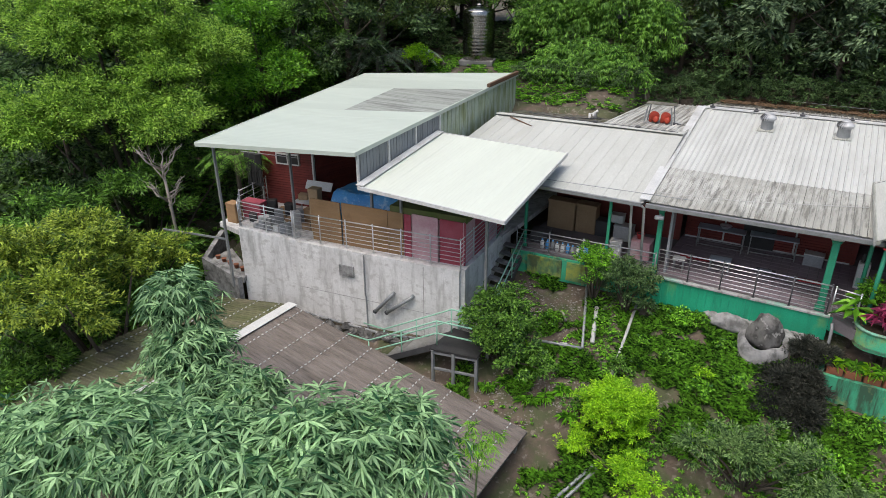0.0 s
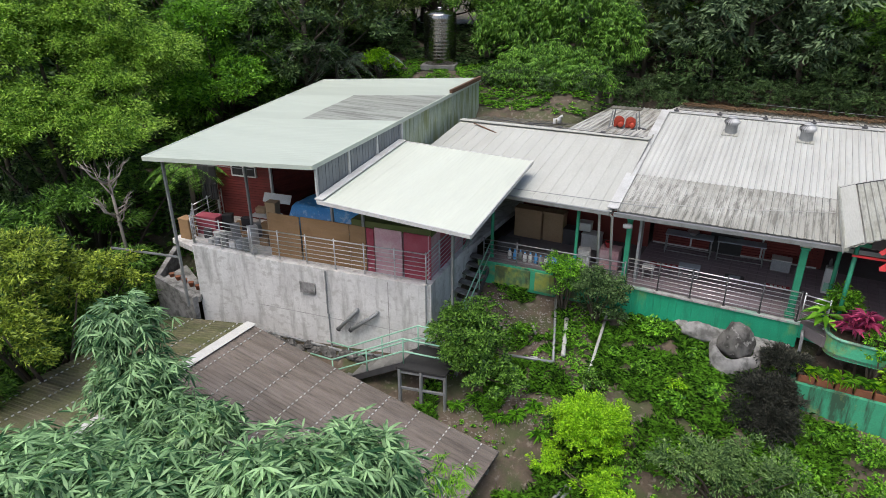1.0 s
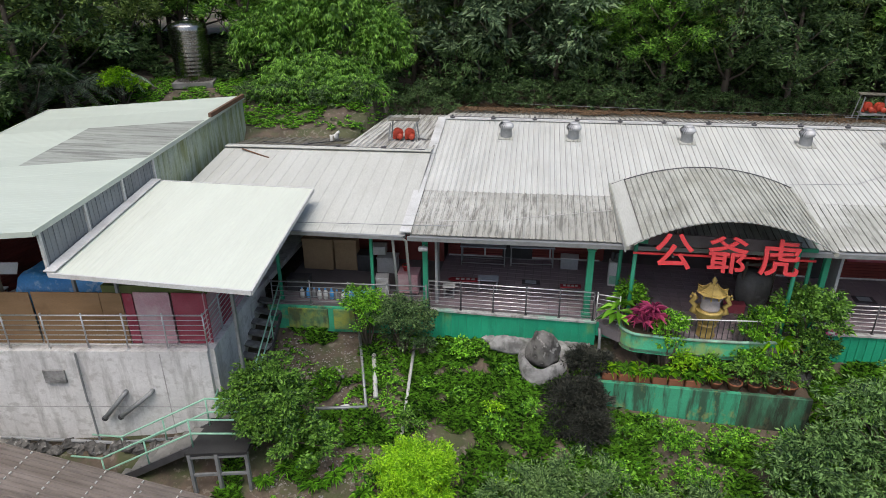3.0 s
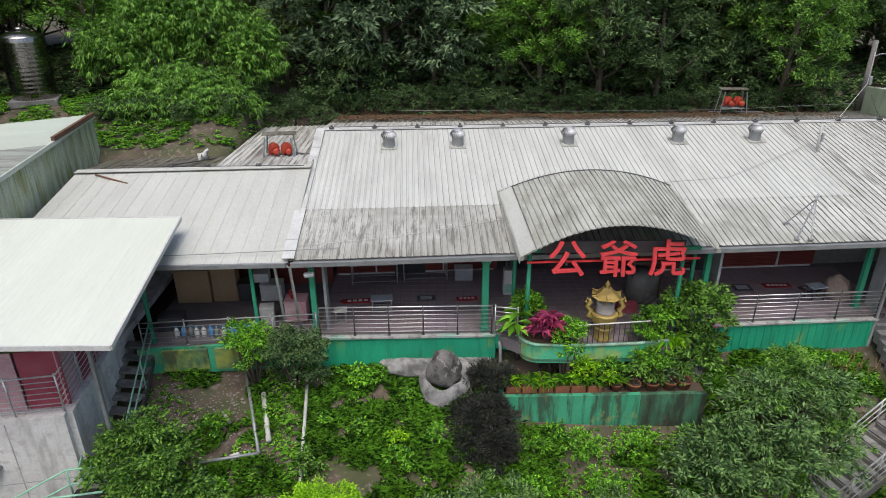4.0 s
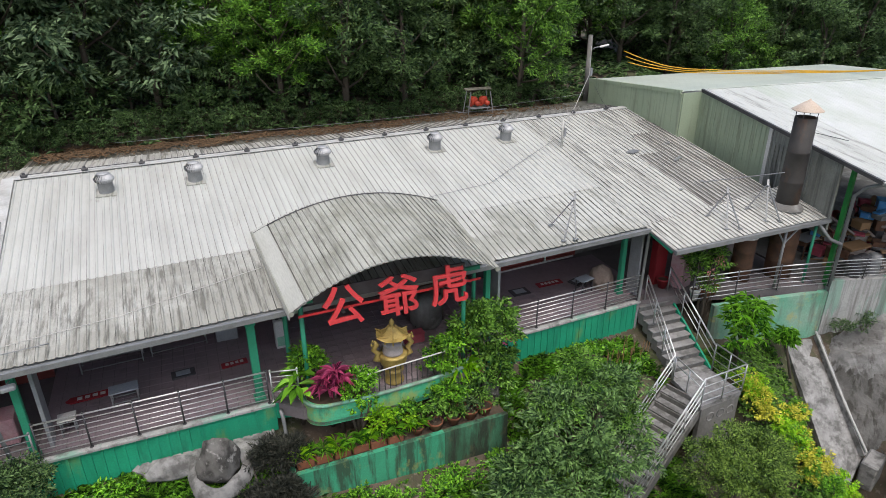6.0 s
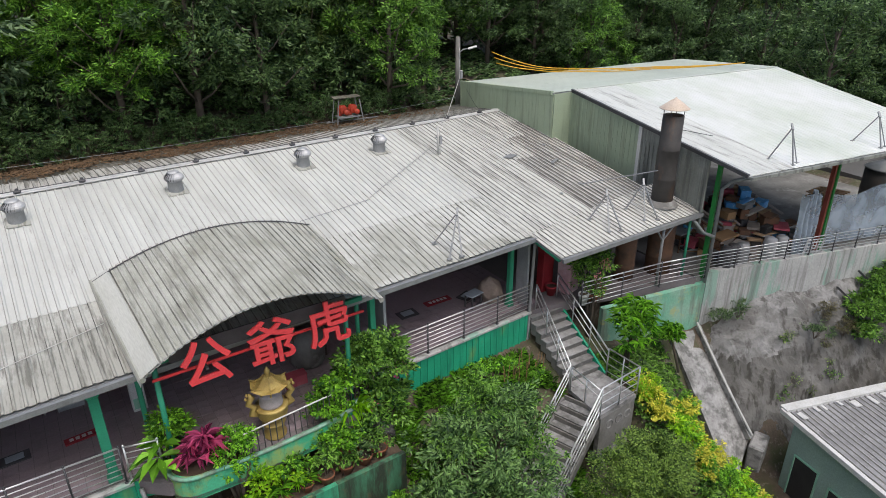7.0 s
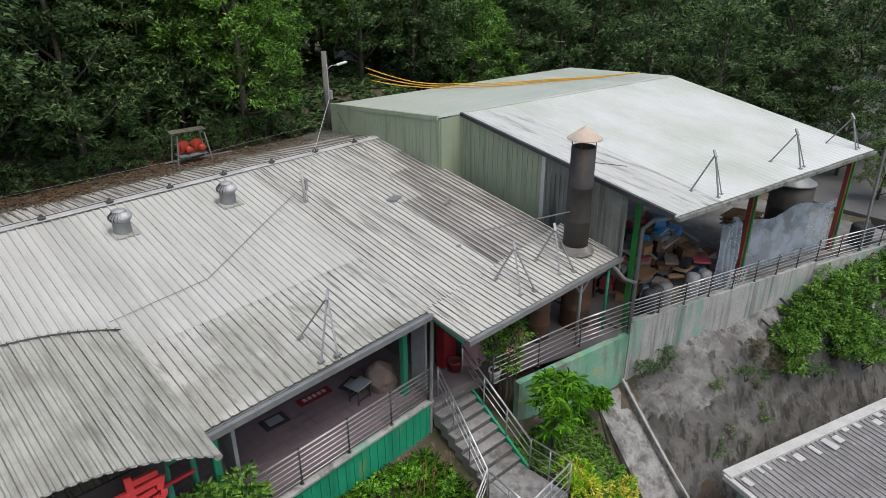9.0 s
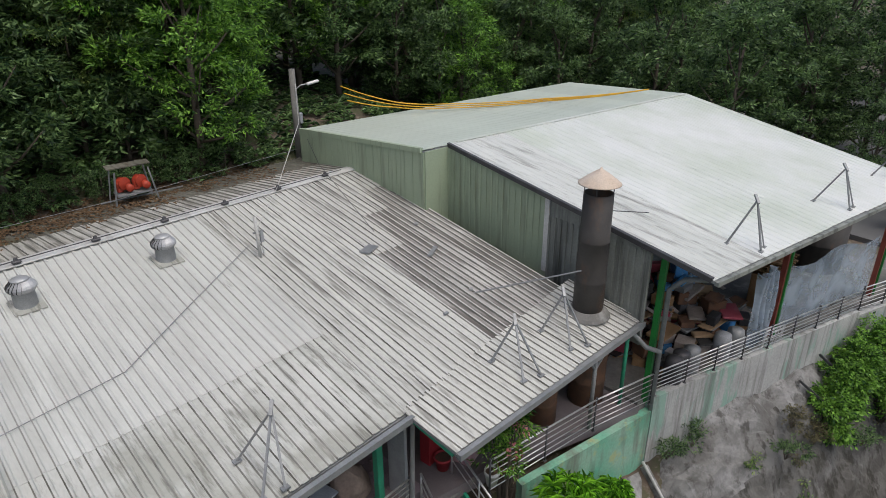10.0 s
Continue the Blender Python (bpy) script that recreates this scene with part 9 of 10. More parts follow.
for k in range(46):
    x, y = rw_.uniform(-9.0, 7.5), rw_.uniform(12.6, 19.9)
    if not open_slope(x, y) or (x < -4.6 and rw_.random() < 0.45) or (-2.2 < x < 1.2 and y > 17.6):
        continue
    z, w_ = ground_z(x, y), rw_.uniform(0.18, 0.42)
    plant("weed_bush", [((x, y, z + w_ * 0.5), (w_, w_ * 0.9, w_ * 0.5), 10, w_ * 0.42)], 1700, 0.085, 0.55, (leaf_bright, leaf_mid, leaf_bright, leaf_lime)[k % 4], "low fresh green weed bush on the slope", 500 + k, [(x, y)], "bush", stem_r=0.02)
plant("slope_tree", [((7.6, 18.2, -0.65), (1.5, 1.2, 0.85), 40, 0.38), ((9.2, 18.6, -0.7), (1.2, 1.1, 0.95), 34, 0.37), ((8.3, 17.2, -1.5), (1.6, 1.2, 0.9), 40, 0.38), ((6.4, 17.3, -1.4), (1.2, 1.0, 0.8), 26, 0.36), ((5.7, 17.0, -1.75), (1.0, 0.9, 0.7), 22, 0.34)], 950, 0.14, 0.34, leaf_mat("slope_tree_leaves", (0.012, 0.042, 0.012), (0.22, 0.38, 0.115)), "spreading grey-green tree below the veranda", 40, [(8.3, 18.0)], "tree", stem_r=0.07)
plant("bush", [((8.6, 18.9, -0.15), (0.8, 0.6, 0.7), 14, 0.34), ((7.2, 18.0, -0.3), (0.7, 0.6, 0.5), 8, 0.3), ((9.4, 17.6, -1.0), (0.8, 0.6, 0.5), 8, 0.3)], 1300, 0.11, 0.4, leaf_mid, "fresh green shrub growing through the slope tree", 61, [(8.5, 18.6)])
plant("round_bush", [((11.9, 16.0, -1.9), (1.25, 1.1, 0.95), 50, 0.42), ((12.6, 16.2, -2.4), (0.8, 0.8, 0.8), 26, 0.4)], 2200, 0.075, 0.5, leaf_mat("round_bush_leaves", (0.022, 0.06, 0.009), (0.27, 0.42, 0.075)), "dense rounded olive green bush beside the stairs", 41, [(12.2, 16.2)])
tuft_plant("mango_shrub", [((15.1, 19.5, 0.1), (0.75, 0.6, 0.9), 13), ((15.7, 19.6, -0.5), (0.7, 0.5, 0.5), 6), ((14.8, 19.3, -0.5), (0.5, 0.45, 0.4), 4)], 5, 8, 0.32, 0.055, leaf_bright, "leafy light green shrub with long leaves beside the stairs", 42, (15.2, 19.5), "bush")
tuft_plant("mango_shrub", [((17.3, 19.6, -1.25), (0.4, 0.35, 0.4), 14)], 5, 8, 0.25, 0.05, leaf_bright, "small long-leaved shrub by the drain", 43, (17.2, 19.5), "bush")
ry = random.Random(41)
for k in range(34):
    y = 14.6 + 4.0 * (k + 0.5) / 34
    x = 14.4 + ry.uniform(0, 1) * (2.35 + 0.16 * (y - 14.6)) + (0.2 if y < 16 else 0)
    z, r = ground_z(x, y), ry.uniform(0.32, 0.5)
    mt = (leaf_yellow, leaf_lime, leaf_yellow, leaf_bright)[k % 4]
    plant("yellow_shrub" if mt is leaf_yellow else "green_shrub", [((x, y, z + 0.2), (r, r, 0.28), 10, 0.2)], 1900, 0.085, 0.55, mt, "bright yellow-leaved shrub on the slope" if mt is leaf_yellow else "fresh green shrub among yellow-leaved ones", 260 + k, [(x, y)], "bush", stem_r=0.02)
for k, (x, y, z, s) in enumerate(((28.4, 16.9, -0.7, 0.9), (29.3, 16.2, -1.3, 0.9), (28.0, 16.1, -1.7, 0.7), (30.0, 16.6, -0.6, 0.8), (27.3, 17.0, -1.0, 0.75), (26.5, 17.1, -1.3, 0.65), (25.5, 17.2, -1.75, 0.5), (29.0, 15.5, -2.2, 0.6), (31.5, 15.9, -0.4, 0.9), (32.5, 15.2, -0.6, 0.9))):
    plant("slope_bush", [((x, y, z), (s, s * 0.7, s * 0.7), 18, 0.36), ((x - 0.1, y - 0.35, z - 0.75), (s * 0.9, s * 0.5, s * 0.6), 14, 0.34)], 1100, 0.12, 0.5, leaf_mid, "fresh green bush growing on the cement slope", 80 + k, [(x, y + 0.2)])
for k, (x, y, z) in enumerate(((23.6, 17.6, -1.4), (24.4, 17.1, -2.2), (19.8, 19.5, -1.3), (20.6, 19.2, -1.2), (22.8, 17.4, -1.9), (26.2, 16.2, -2.8), (30.8, 15.0, -2.4))):
    plant("tuft_weed", [((x, y, z), (0.4, 0.3, 0.2), 9, 0.22)], 1900, 0.09, 0.3, leaf_dry if k < 2 else leaf_deep, "dry weeds growing on the cement slope", 95 + k, [(x, y)], "weeds", stem_r=0.01, foot=z - 0.35)
rw = random.Random(77)
for k in range(22):
    # sparse weeds rooted in the cracks of the lower slope
    x, y, z = sv[rw.randrange(14, 42) * 119 + rw.randrange(14, 100)]
    r = rw.uniform(0.12, 0.3)
    plant("tuft_weed", [((x, y - 0.05, z + 0.06), (r * 1.3, r, r * 0.7), 5, r * 0.6)], 1500, 0.075, 0.35, (leaf_mid, leaf_dry, leaf_olive)[k % 3], "sparse weeds rooted in the cracked slope", 520 + k, [(x, y)], "weeds", stem_r=0.008, foot=z - 0.1)
plant("bougainvillea", [((6.6, 20.75, 0.95), (0.75, 0.55, 0.85), 34, 0.35), ((6.5, 20.5, -0.1), (0.7, 0.5, 0.7), 20, 0.33)], 1200, 0.12, 0.55, leaf_mid, "tall leafy shrub with pink flowers beside the porch post", 44, [(6.5, 20.7)])
plant("flowers", [((7.2, 20.45, 0.75), (0.2, 0.15, 0.12), 4, 0.12), ((6.3, 20.3, 0.15), (0.2, 0.1, 0.1), 3, 0.1)], 1200, 0.07, 0.9, surf("pink_petals", (0.55, 0.08, 0.22), (0.45, 0.05, 0.16), 0.6), "small bright pink flowers on the shrub", 45, [(6.9, 20.5)], "flowers", stem_r=0.008)
plant("bush", [((5.35, 20.5, 0.75), (0.45, 0.35, 0.45), 14, 0.28), ((4.95, 20.35, 0.5), (0.3, 0.25, 0.3), 8, 0.22)], 1300, 0.11, 0.55, leaf_bright, "light green potted bush on the porch edge", 46, [(5.2, 20.4)])
tuft_plant("banana_plant", [((1.4, 20.75, 0.75), (0.3, 0.3, 0.25), 3)], 3, 5, 0.6, 0.24, leaf_bright, "broad-leaved green plant in the porch planter", 47, (1.4, 20.7), "plant", droop=0.3)
plant("bush", [((1.55, 21.0, 1.05), (0.34, 0.3, 0.45), 18, 0.24)], 1700, 0.1, 0.5, leaf_bright, "light green bush in the porch planter", 48, [(1.55, 21.0)])
tuft_plant("cordyline", [((2.0, 20.4, 0.75), (0.32, 0.28, 0.3), 9), ((2.15, 20.35, 1.0), (0.15, 0.15, 0.2), 3)], 2.2, 9, 0.42, 0.075, leaf_red, "crimson-leaved cordyline in the porch planter", 49, (2.0, 20.4), "plant", droop=0.2)
plant("bush", [((2.65, 20.2, 0.6), (0.4, 0.28, 0.36), 16, 0.25), ((2.75, 19.95, 0.2), (0.34, 0.15, 0.3), 9, 0.18)], 1700, 0.09, 0.55, leaf_bright, "trailing light green bush in the porch planter", 50, [(2.65, 20.2)])
for k in range(11):
    x = 0.95 + k * 0.31
    tuft_plant("strap_plant", [((x, 19.62, -0.58), (0.12, 0.1, 0.08), 3)], 1.6, 9, 0.36, 0.035, leaf_bright if k % 3 else leaf_lime, "strap-leaved plant in a trough", 140 + k, (x, 19.62), "plant", False, 0.1)
for k, (x, y, z, s, mt) in enumerate(((3.3, 19.75, -0.35, 0.42, leaf_lime), (3.8, 19.8, -0.3, 0.38, leaf_bright), (4.5, 19.7, -0.3, 0.36, leaf_mid), (5.1, 19.8, -0.15, 0.4, leaf_bright), (4.7, 20.05, 0.0, 0.32, leaf_bright), (5.9, 20.1, -0.1, 0.45, leaf_mid), (5.1, 19.62, -0.5, 0.26, leaf_mid), (5.62, 19.68, -0.48, 0.28, leaf_deep), (6.05, 19.72, -0.42, 0.32, leaf_mid))):
    plant("potted_plant", [((x, y, z), (s, s * 0.7, s * 0.7), 12, s * 0.5)], 1300, 0.11, 0.5, mt, "leafy potted plant on the planter wall", 160 + k, [(x, y)], "plant", stem_r=0.012)
tuft_plant("spider_plant", [((5.7, 20.25, 0.3), (0.2, 0.15, 0.12), 4)], 2, 14, 0.5, 0.03, leaf_lime, "arching strap-leaved plant by the porch post", 170, (5.7, 20.3), "plant", False, 0.4)
plant("oleander", [((14.75, 21.0, 1.35), (0.6, 0.45, 0.65), 22, 0.3), ((14.6, 20.9, 0.8), (0.45, 0.35, 0.4), 10, 0.25)], 1000, 0.13, 0.3, leaf_mid, "potted oleander bush at the stair head", 171, [(14.7, 21.0)])
plant("flowers", [((14.9, 20.7, 1.5), (0.4, 0.2, 0.4), 8, 0.1), ((14.4, 20.6, 1.2), (0.2, 0.2, 0.3), 4, 0.1)], 900, 0.06, 0.9, surf("pale_pink_petals", (0.55, 0.24, 0.24), (0.45, 0.16, 0.17), 0.6), "pale pink oleander flowers", 172, [(14.7, 20.9)], "flowers", stem_r=0.008)

leaf_gold = leaf_mat("yellow_green_leaves", (0.03, 0.09, 0.011), (0.52, 0.66, 0.085), 0.5, 0.4)
leaf_west = leaf_mat("yellow_green_tree_leaves", (0.045, 0.13, 0.014), (0.44, 0.68, 0.10), 0.5, 0.45)
plant("west_tree", [((-29.0, 15.8, 6.9), (2.4, 2.2, 1.7), 38, 0.95), ((-27.8, 18.3, 7.0), (2.4, 2.0, 1.7), 38, 0.95), ((-26.2, 20.0, 5.9), (2.0, 1.8, 1.6), 28, 0.9), ((-26.8, 15.2, 4.4), (2.2, 2.0, 1.3), 32, 0.9), ((-26.8, 12.8, 3.8), (1.9, 1.6, 1.2), 25, 0.85), ((-24.2, 16.6, 3.6), (1.5, 1.6, 1.2), 22, 0.8), ((-29.5, 18.5, 9.2), (2.6, 2.5, 1.5), 32, 1.0), ((-25.6, 18.0, 5.2), (1.6, 1.6, 1.2), 22, 0.8)], 1000, 0.135, 0.6, leaf_west, "large yellow-green tree with layered crowns", 191, [(-28, 17)], "tree", stem_r=0.14, small=True)
plant("west_tree", [((-27.2, 24.0, 6.4), (2.2, 1.8, 2.0), 26, 0.85), ((-25.0, 23.4, 4.6), (1.6, 1.8, 1.6), 20, 0.8), ((-25.4, 21.2, 3.8), (1.4, 1.4, 1.5), 16, 0.75), ((-30.6, 28.8, 5.6), (2.6, 2.4, 2.4), 30, 0.95), ((-28.6, 26.4, 6.6), (2.0, 2.0, 1.8), 22, 0.85)], 520, 0.19, 0.5, leaf_bright, "dense mid-green tree behind the house", 192, [(-28.5, 26)], "tree", stem_r=0.13, small=True)
plant("thicket", [((-24.6, 14.6, 0.6), (1.6, 2.0, 1.6), 22, 0.7), ((-25.8, 12.0, 0.4), (1.8, 1.6, 1.6), 20, 0.7), ((-25.6, 17.6, 1.2), (1.4, 1.6, 1.6), 20, 0.7), ((-24.4, 20.2, 1.6), (1.2, 1.4, 1.4), 16, 0.65), ((-24.8, 10.0, -0.4), (1.6, 1.4, 1.6), 16, 0.7)], 520, 0.2, 0.4, leaf_mid, "mid-green thicket under the large tree", 195, [(-25.2, 15.0)], "bush", stem_r=0.06, small=True)
plant("olive_tree", [((-21.6, 10.2, 1.0), (1.9, 1.6, 1.1), 40, 0.55), ((-20.6, 12.3, 0.1), (1.6, 1.4, 1.0), 30, 0.5), ((-19.8, 8.2, 0.2), (1.8, 1.6, 1.2), 38, 0.55), ((-22.8, 8.0, 1.2), (1.8, 1.6, 1.2), 32, 0.55)], 1050, 0.145, 0.5, leaf_gold, "yellow-green tree with loose sprays on the west slope", 193, [(-21.3, 10.5)], "tree", stem_r=0.1, small=True)
plant("thicket", [((-21.2, 7.2, -2.2), (2.0, 1.8, 1.5), 40, 0.6), ((-22.0, 11.5, -2.0), (2.0, 1.8, 1.4), 36, 0.6), ((-22.6, 14.2, -1.5), (1.5, 1.5, 1.6), 30, 0.55)], 620, 0.2, 0.4, leaf_mid, "dark green thicket below the yellow-green tree", 194, [(-21.8, 9)], "bush", stem_r=0.06, small=True)
plant("bush", [((-21.6, 31.2, 4.9), (0.9, 0.8, 0.8), 16, 0.4)], 1000, 0.14, 0.5, leaf_lime, "light green bush among the palms", 196, [(-21.6, 31.2)])
# fronds behind the west house
def frond_plant(name, c, n, length, label, seed, material, base):
    rng = np.random.default_rng(seed)
    ob = thing(name, (*base, ground_z(*base)), label, "fern")
    wood = Mesh().tube([(*base, ground_z(*base) - 0.2), c], [0.12, 0.09], 8)
    P, O, W = [], [], []
    for k in range(n):
        a = 2 * math.pi * k / n + rng.uniform(-0.2, 0.2)
        d = Vector((math.cos(a), math.sin(a), 0))
        pts = [Vector(c) + d * length * t + Vector((0, 0, length * (0.7 * t - 0.95 * t * t))) for t in np.linspace(0, 1, 14)]
        wood.tube(pts, 0.012, 4, False)
        sd = Vector((-d.y, d.x, 0))
        for j, p in enumerate(pts[2:]):
            w = length * 0.26 * math.sin(math.pi * (j + 1.5) / 14)
            for s in (-1, 1):
                for q in (0.0, 0.33, 0.66):
                    b = p + (pts[min(j + 3, 13)] - p) * q
                    tip = b + sd * s * w + d * w * 0.35 + Vector((0, 0, -w * 0.25))
                    wd = d * 0.035
                    P += [b - wd, b + wd, tip]
    part("trunk", wood, bark, ob)
    mesh_object("fronds", [tuple(p) for p in P], [(3 * i, 3 * i + 1, 3 * i + 2) for i in range(len(P) // 3)], material, ob)
    return ob


frond_plant("tree_fern", (-21.6, 17.6, 2.6), 11, 1.7, "tree fern with arching fronds beside the house", 181, leaf_mid, (-21.6, 17.6))
frond_plant("tree_fern", (-22.4, 19.5, 3.0), 10, 1.7, "tree fern with arching fronds beside the house", 182, leaf_mid, (-22.4, 19.5))
palm_mat = leaf_mat("grey_green_palm", (0.08, 0.13, 0.085), (0.38, 0.49, 0.33))
frond_plant("palm", (-23.6, 29.9, 5.0), 14, 2.3, "grey-green palm with arching fronds", 183, palm_mat, (-23.6, 29.9))
frond_plant("palm", (-25.0, 29.3, 5.8), 13, 2.3, "grey-green palm with arching fronds", 184, palm_mat, (-25.0, 29.3))
frond_plant("palm", (-22.4, 31.6, 5.2), 12, 1.9, "grey-green palm with arching fronds", 185, palm_mat, (-22.4, 31.6))

# bare pale tree on the west slope
dead = thing("dead_tree", (-22.6, 14.8, ground_z(-22.6, 14.8)), "bare pale dead tree with forked branches", "tree")
dz = Vector((-22.6, 14.8, 1.2))
dm = Mesh().tube([dz + Vector((0.4, 0, -5.0)), dz + Vector((0.1, 0, 0.3)), dz + Vector((0, 0, 1.6))], [0.07, 0.06, 0.045], 8)
rd = random.Random(29)
for k in range(15):
    a, h, l = k * 2.4 + rd.uniform(-0.4, 0.4), rd.uniform(-0.6, 1.6), rd.uniform(0.7, 1.3)
    s = dz + Vector((0, 0, h))
    e = s + Vector((math.cos(a) * l * 0.75, math.sin(a) * l * 0.75, l * 0.8))
    dm.tube([s, s.lerp(e, 0.5) + Vector((0.1 * math.cos(a), 0.1 * math.sin(a), -0.12)), e], [0.04, 0.026, 0.008], 6)
    for b in (-0.9, -0.3, 0.5):
        q = s.lerp(e, 0.5 + 0.3 * rd.random())
        dm.tube([q, q + Vector((math.cos(a + b) * 0.4, math.sin(a + b) * 0.4, 0.3))], [0.018, 0.005], 5)
part("trunk", dm, bark_pale, dead, smooth=True)

# ---- ground cover ----
def scatter(n, x0, x1, y0, y1, keep, seed):
    rng = np.random.default_rng(seed)
    pts = []
    while len(pts) < n:
        x, y = rng.uniform(x0, x1), rng.uniform(y0, y1)
        if keep(x, y, rng.random()):
            pts.append((x, y, ground_z(x, y)))
    return np.array(pts), rng


p, rg = scatter(10500, -9.4, 12.3, 12.5, 21.3, lambda x, y, r: open_slope(x, y) and (x > -4.9 or noise.noise((x * 0.9, y * 0.9, 19)) > 0.1) and (noise.noise((x * 0.5, y * 0.5, 7)) > -0.1 - 0.2 * r) and noise.noise((x * 1.6, y * 1.6, 9)) > -0.22 and not (x > 6 and y < 19.5 and r < 0.5), 301)
v, f = tufts(p, np.tile([0, 0, 2.4], (len(p), 1)), 9, 0.36, 0.018, rg, 0.3)
tagged(mesh_object("grass", v, f, leaf_mat("grass_blades", (0.009, 0.042, 0.006), (0.25, 0.56, 0.05))), "long green grass tufts on the slope", "grass", "", "stuff")
p, rg = scatter(6200, -9.5, 12.3, 12.0, 21.3, lambda x, y, r: open_slope(x, y) and (noise.noise((x * 0.45, y * 0.45, 3)) > (0.26 if x < -4.5 else -0.1 if x > 0.5 and y < 19.3 else 0.34) - 0.25 * r), 302)
v, f = tufts(p + np.array([0, 0, 0.05]), np.tile([0, 0, 0.6], (len(p), 1)), 6, 0.10, 0.045, rg, 0.3)
tagged(mesh_object("weeds", v, f, leaf_bright), "low broad-leaved weeds covering the slope", "weeds", "", "stuff")
p, rg = scatter(2000, -9.5, 12.3, 12.0, 21.3, lambda x, y, r: open_slope(x, y) and noise.noise((x * 0.6, y * 0.6, 13)) > 0.1 - 0.1 * r, 303)
v, f = tufts(p + np.array([0, 0, 0.06]), np.tile([0, 0, 0.6], (len(p), 1)), 8, 0.10, 0.05, rg, 0.3)
tagged(mesh_object("weeds", v, f, leaf_bright), "fresh green weeds on the slope", "weeds", "", "stuff")
p, rg = scatter(2200, 13.6, 18.2, 13.5, 20.2, lambda x, y, r: not (12.2 < x < 14.1 and y > 18) and x + 0.3 * (20 - y) * 0 < 17.3, 304)
v, f = tufts(p + np.array([0, 0, 0.05]), np.tile([0, 0, 0.6], (len(p), 1)), 7, 0.18, 0.08, rg, 0.3)
tagged(mesh_object("weeds", v, f, leaf_mid), "green weeds beside the east stairs", "weeds", "", "stuff")
p, rg = scatter(2600, -22, -8.9, 29.6, 36.2, lambda x, y, r: not (-14.6 > x > -21.5 and y < 30.1) and noise.noise((x * 1.3, y * 1.3, 77)) > -0.15 and noise.noise((x * 0.5, y * 0.5, 23)) > 0.0 - 0.3 * step(29.4, 31.5, y) - 0.35 * r, 305)
v, f = tufts(p + np.array([0, 0, 0.1]), np.tile([0, 0, 0.6], (len(p), 1)), 6, 0.2, 0.075, rg, 0.3)
tagged(mesh_object("weeds", v, f, leaf_bright), "lush green weeds on the bank behind the roof", "weeds", "", "stuff")
p, rg = scatter(5200, -45, 40, 34.9, 44, lambda x, y, r: not (18 < x < 34 and y < 35) and not (-9 < x < 18 and (y > 38 or r < 0.7)), 306)
v, f = tufts(p + np.array([0, 0, 0.15]), np.tile([0, 0, 0.6], (len(p), 1)), 6, 0.42, 0.16, rg, 0.3)
tagged(mesh_object("undergrowth", v, f, leaf_deep), "dark undergrowth on the forest floor", "undergrowth", "", "stuff")
p, rg = scatter(4000, -45, -21.5, 2, 33, lambda x, y, r: True, 307)
v, f = tufts(p + np.array([0, 0, 0.2]), np.tile([0, 0, 0.6], (len(p), 1)), 6, 0.5, 0.2, rg, 0.3)
tagged(mesh_object("undergrowth", v, f, leaf_mid), "green undergrowth on the west slope", "undergrowth", "", "stuff")
p, rg = scatter(5200, -5.7, 17.5, 32.2, 35.6, lambda x, y, r: r < 0.8 * step(32.0, 34.9, y + 1.3 * noise.noise((x * 0.9, y * 0.9, 33))) * (1 - 0.6 * step(5, 15, x)), 308)
p[:, 2] = np.where(p[:, 1] < 34.6, 4.2 - (p[:, 1] - 30.9) * 0.122 + 0.05, p[:, 2] + 0.03)
v, f = tufts(p, np.tile([0, 0, 0.1], (len(p), 1)), 3, 0.13, 0.075, rg, 0.1)
tagged(mesh_object("fallen_leaves", v, f, surf("dead_leaves", (0.15, 0.09, 0.045), (0.075, 0.05, 0.03), 0.9, 0.0, 6.0)), "brown fallen leaves on the rear roof", "leaves", "", "stuff")

rg = np.random.default_rng(309)
sv, sf2 = [], []
for k in range(2600):
    x, y = rg.uniform(-9.4, -4.2), rg.uniform(14.6, 20.6)
    if not open_slope(x, y) or noise.noise((x * 0.6, y * 0.6, 51)) < -0.1:
        continue
    r, z = rg.uniform(0.015, 0.045), ground_z(x, y)
    b = len(sv)
    q = rg.uniform(0.6, 1.2, (5, 1)) * r
    dirs = np.array([[1, 0, 0], [0, 1, 0], [-1, 0, 0], [0, -1, 0], [0, 0, 0.9]]) * q
    sv += [(x + a, y + b_, z + 0.01 + c) for a, b_, c in dirs]
    sf2 += [(b, b + 1, b + 4), (b + 1, b + 2, b + 4), (b + 2, b + 3, b + 4), (b + 3, b, b + 4)]
tagged(mesh_object("gravel", sv, sf2, surf("gravel_stones", (0.30, 0.28, 0.26), (0.17, 0.155, 0.14), 0.9)), "loose grey gravel on the bare earth slope", "gravel", "", "stuff")

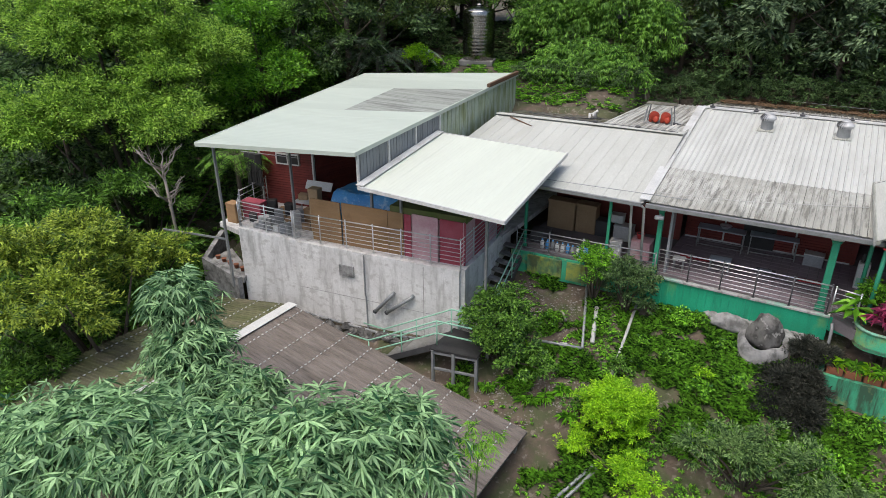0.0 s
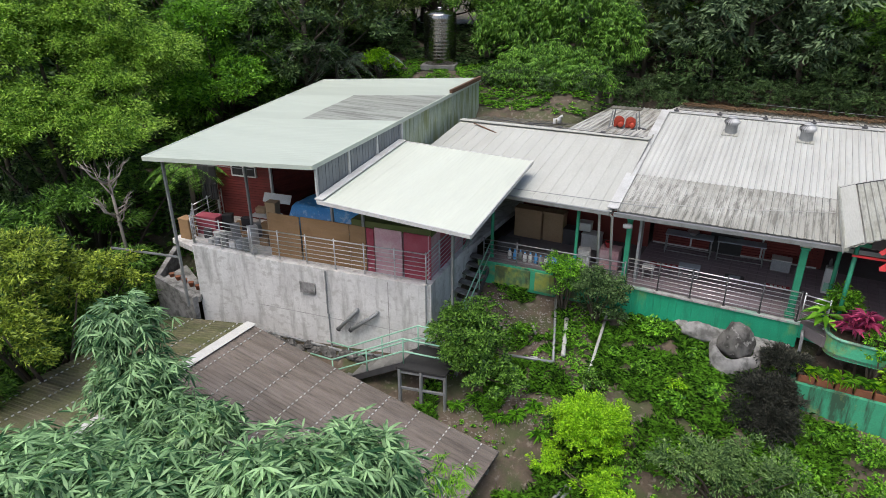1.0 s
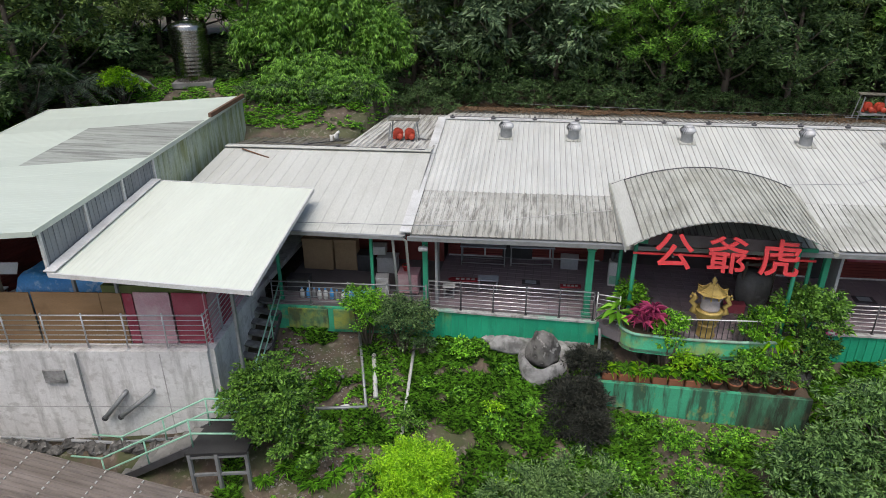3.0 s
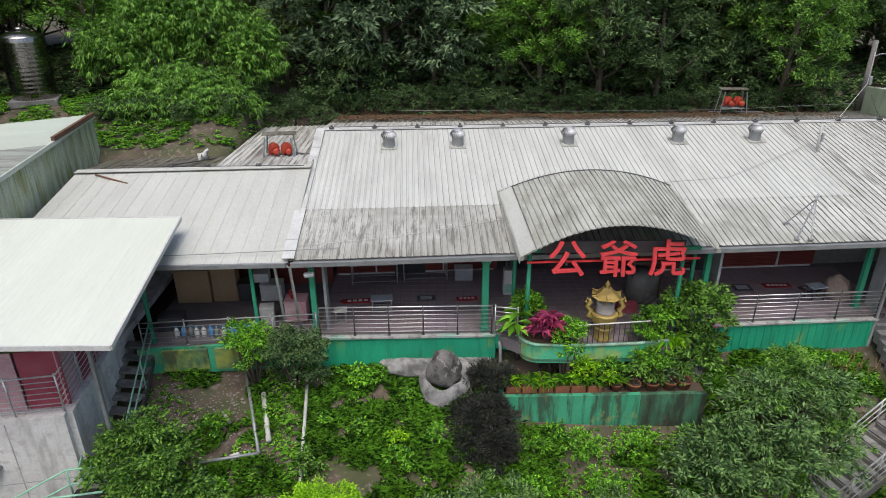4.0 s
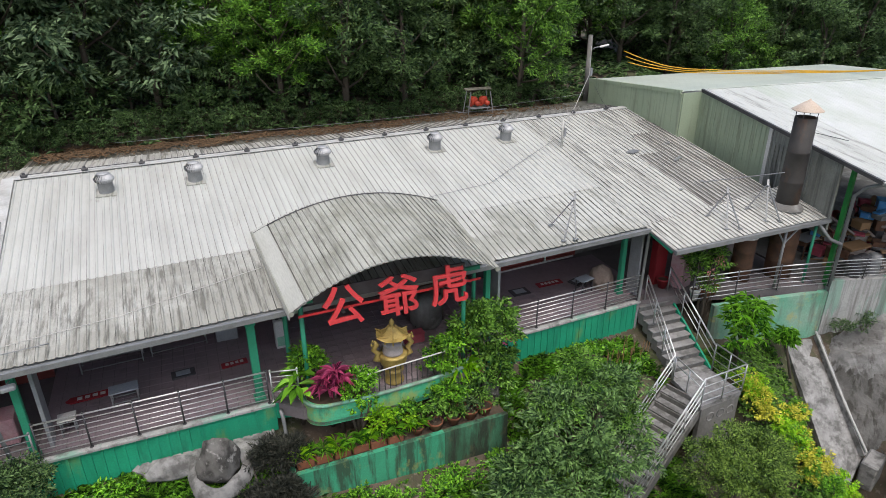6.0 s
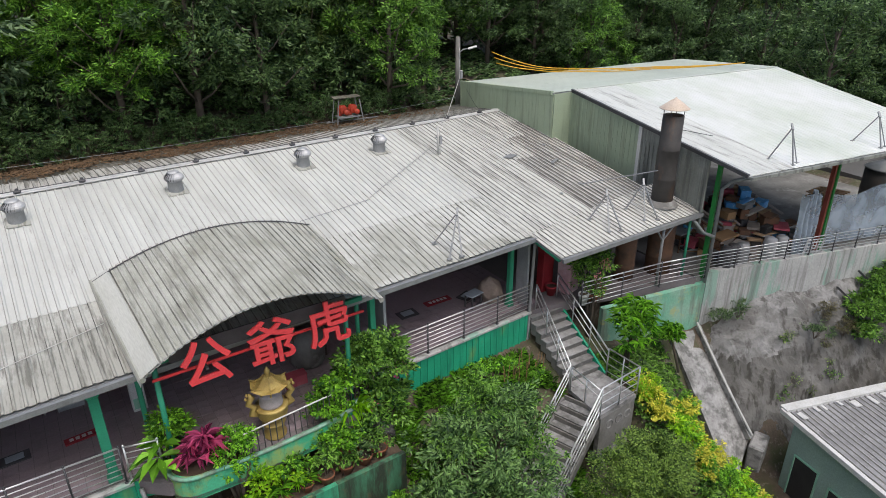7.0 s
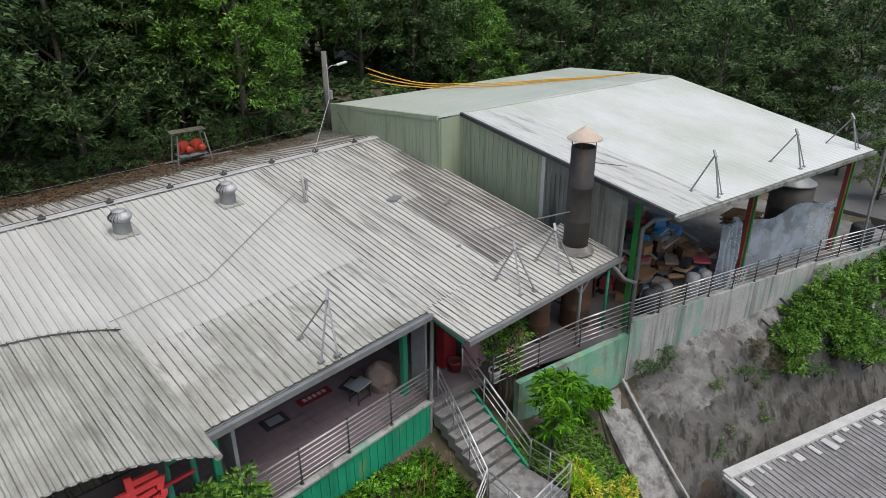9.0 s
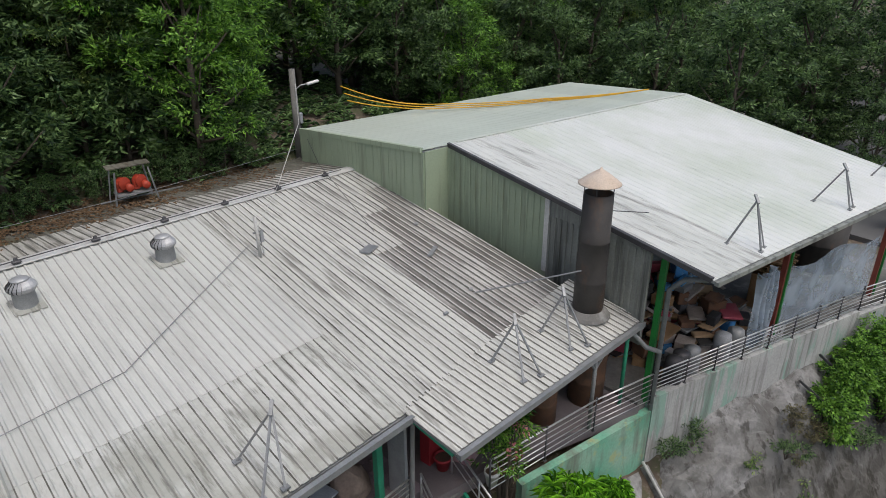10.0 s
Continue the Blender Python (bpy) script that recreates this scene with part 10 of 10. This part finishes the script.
# pipes and scraps on the slope
for a, b, r, mt, lab in (((-6.9, 20.5, -0.75), (-5.95, 17.85, -1.55), 0.05, galv, "grey pipe lying down the slope"), ((-5.95, 17.85, -1.55), (-7.6, 17.6, -1.65), 0.05, galv, "grey pipe lying across the slope"), ((-5.0, 20.4, -0.75), (-4.6, 15.6, -2.35), 0.05, pvc, "long pale pipe running down the slope"), ((-6.2, 19.7, -1.05), (-5.75, 18.2, -1.45), 0.075, pvc, "white plastic pipe lying on the slope"), ((-4.9, 13.2, -3.6), (-4.2, 14.6, -2.9), 0.05, galv, "grey pipe at the foot of the slope"), ((-4.7, 13.2, -3.6), (-4.05, 14.6, -2.9), 0.05, galv, "grey pipe at the foot of the slope")):
    up = 0.3 if "long" in lab else 0.14
    a = Vector((a[0], a[1], ground_z(a[0], a[1]) + up))
    b = Vector((b[0], b[1], ground_z(b[0], b[1]) + up))
    mid = a.lerp(b, 0.5)
    mid.z = max(mid.z, ground_z(mid.x, mid.y) + 0.1)
    tagged(Mesh().tube([a, mid, b], r, 10).done("pipe", mt, smooth=True), lab, "pipe", "slope pipes")
for x, y, w, d, rz, mt, lab in ((-7.9, 18.2, 1.3, 0.12, 20, bark_pale, "old board lying on the slope"), (-8.2, 17.4, 1.0, 0.1, -15, rust, "rusty bar lying on the slope"), (-6.6, 17.85, 0.28, 0.22, 30, white_plastic, "white rag on the slope")):
    tagged(Mesh().box((x, y, ground_z(x, y) + 0.08), (w, d, 0.1), rz, bevel=0.03).done("scrap", mt), lab, "scrap")

sticks = thing("stick_fence", (11.4, 20.5, ground_z(11.4, 20.5)), "row of dry upright garden sticks below the veranda", "fence")
rk = random.Random(77)
for k in range(16):
    x, y = 10.7 + k * 0.1 + rk.uniform(-0.03, 0.03), 20.45 + rk.uniform(-0.15, 0.15)
    z = ground_z(x, y)
    part("stick", Mesh().tube([(x, y, z - 0.1), (x + rk.uniform(-0.12, 0.12), y + rk.uniform(-0.1, 0.1), z + rk.uniform(0.5, 0.9))], 0.012, 5), ply, sticks)
tagged(Mesh().tube([(-7.3, 19.2, ground_z(-7.3, 19.2) + 0.05), (-7.1, 18.9, ground_z(-7.1, 18.9) + 0.3), (-6.95, 18.8, ground_z(-6.95, 18.8) + 0.12)], 0.05, 8).done("dry_branch", bark_pale, smooth=True), "dry pale branch lying on the slope", "branch")
for k in range(7):
    x, y = -8.2 + 0.45 * k, 15.6 + 0.35 * (k % 3)
    if open_slope(x, y):
        z = ground_z(x, y)
        tuft_plant("fern_weed", [((x, y, z + 0.12), (0.15, 0.15, 0.08), 4)], 2, 8, 0.32, 0.05, leaf_bright, "low fern-like weed on bare earth", 400 + k, (x, y), "weeds", False, 0.2)
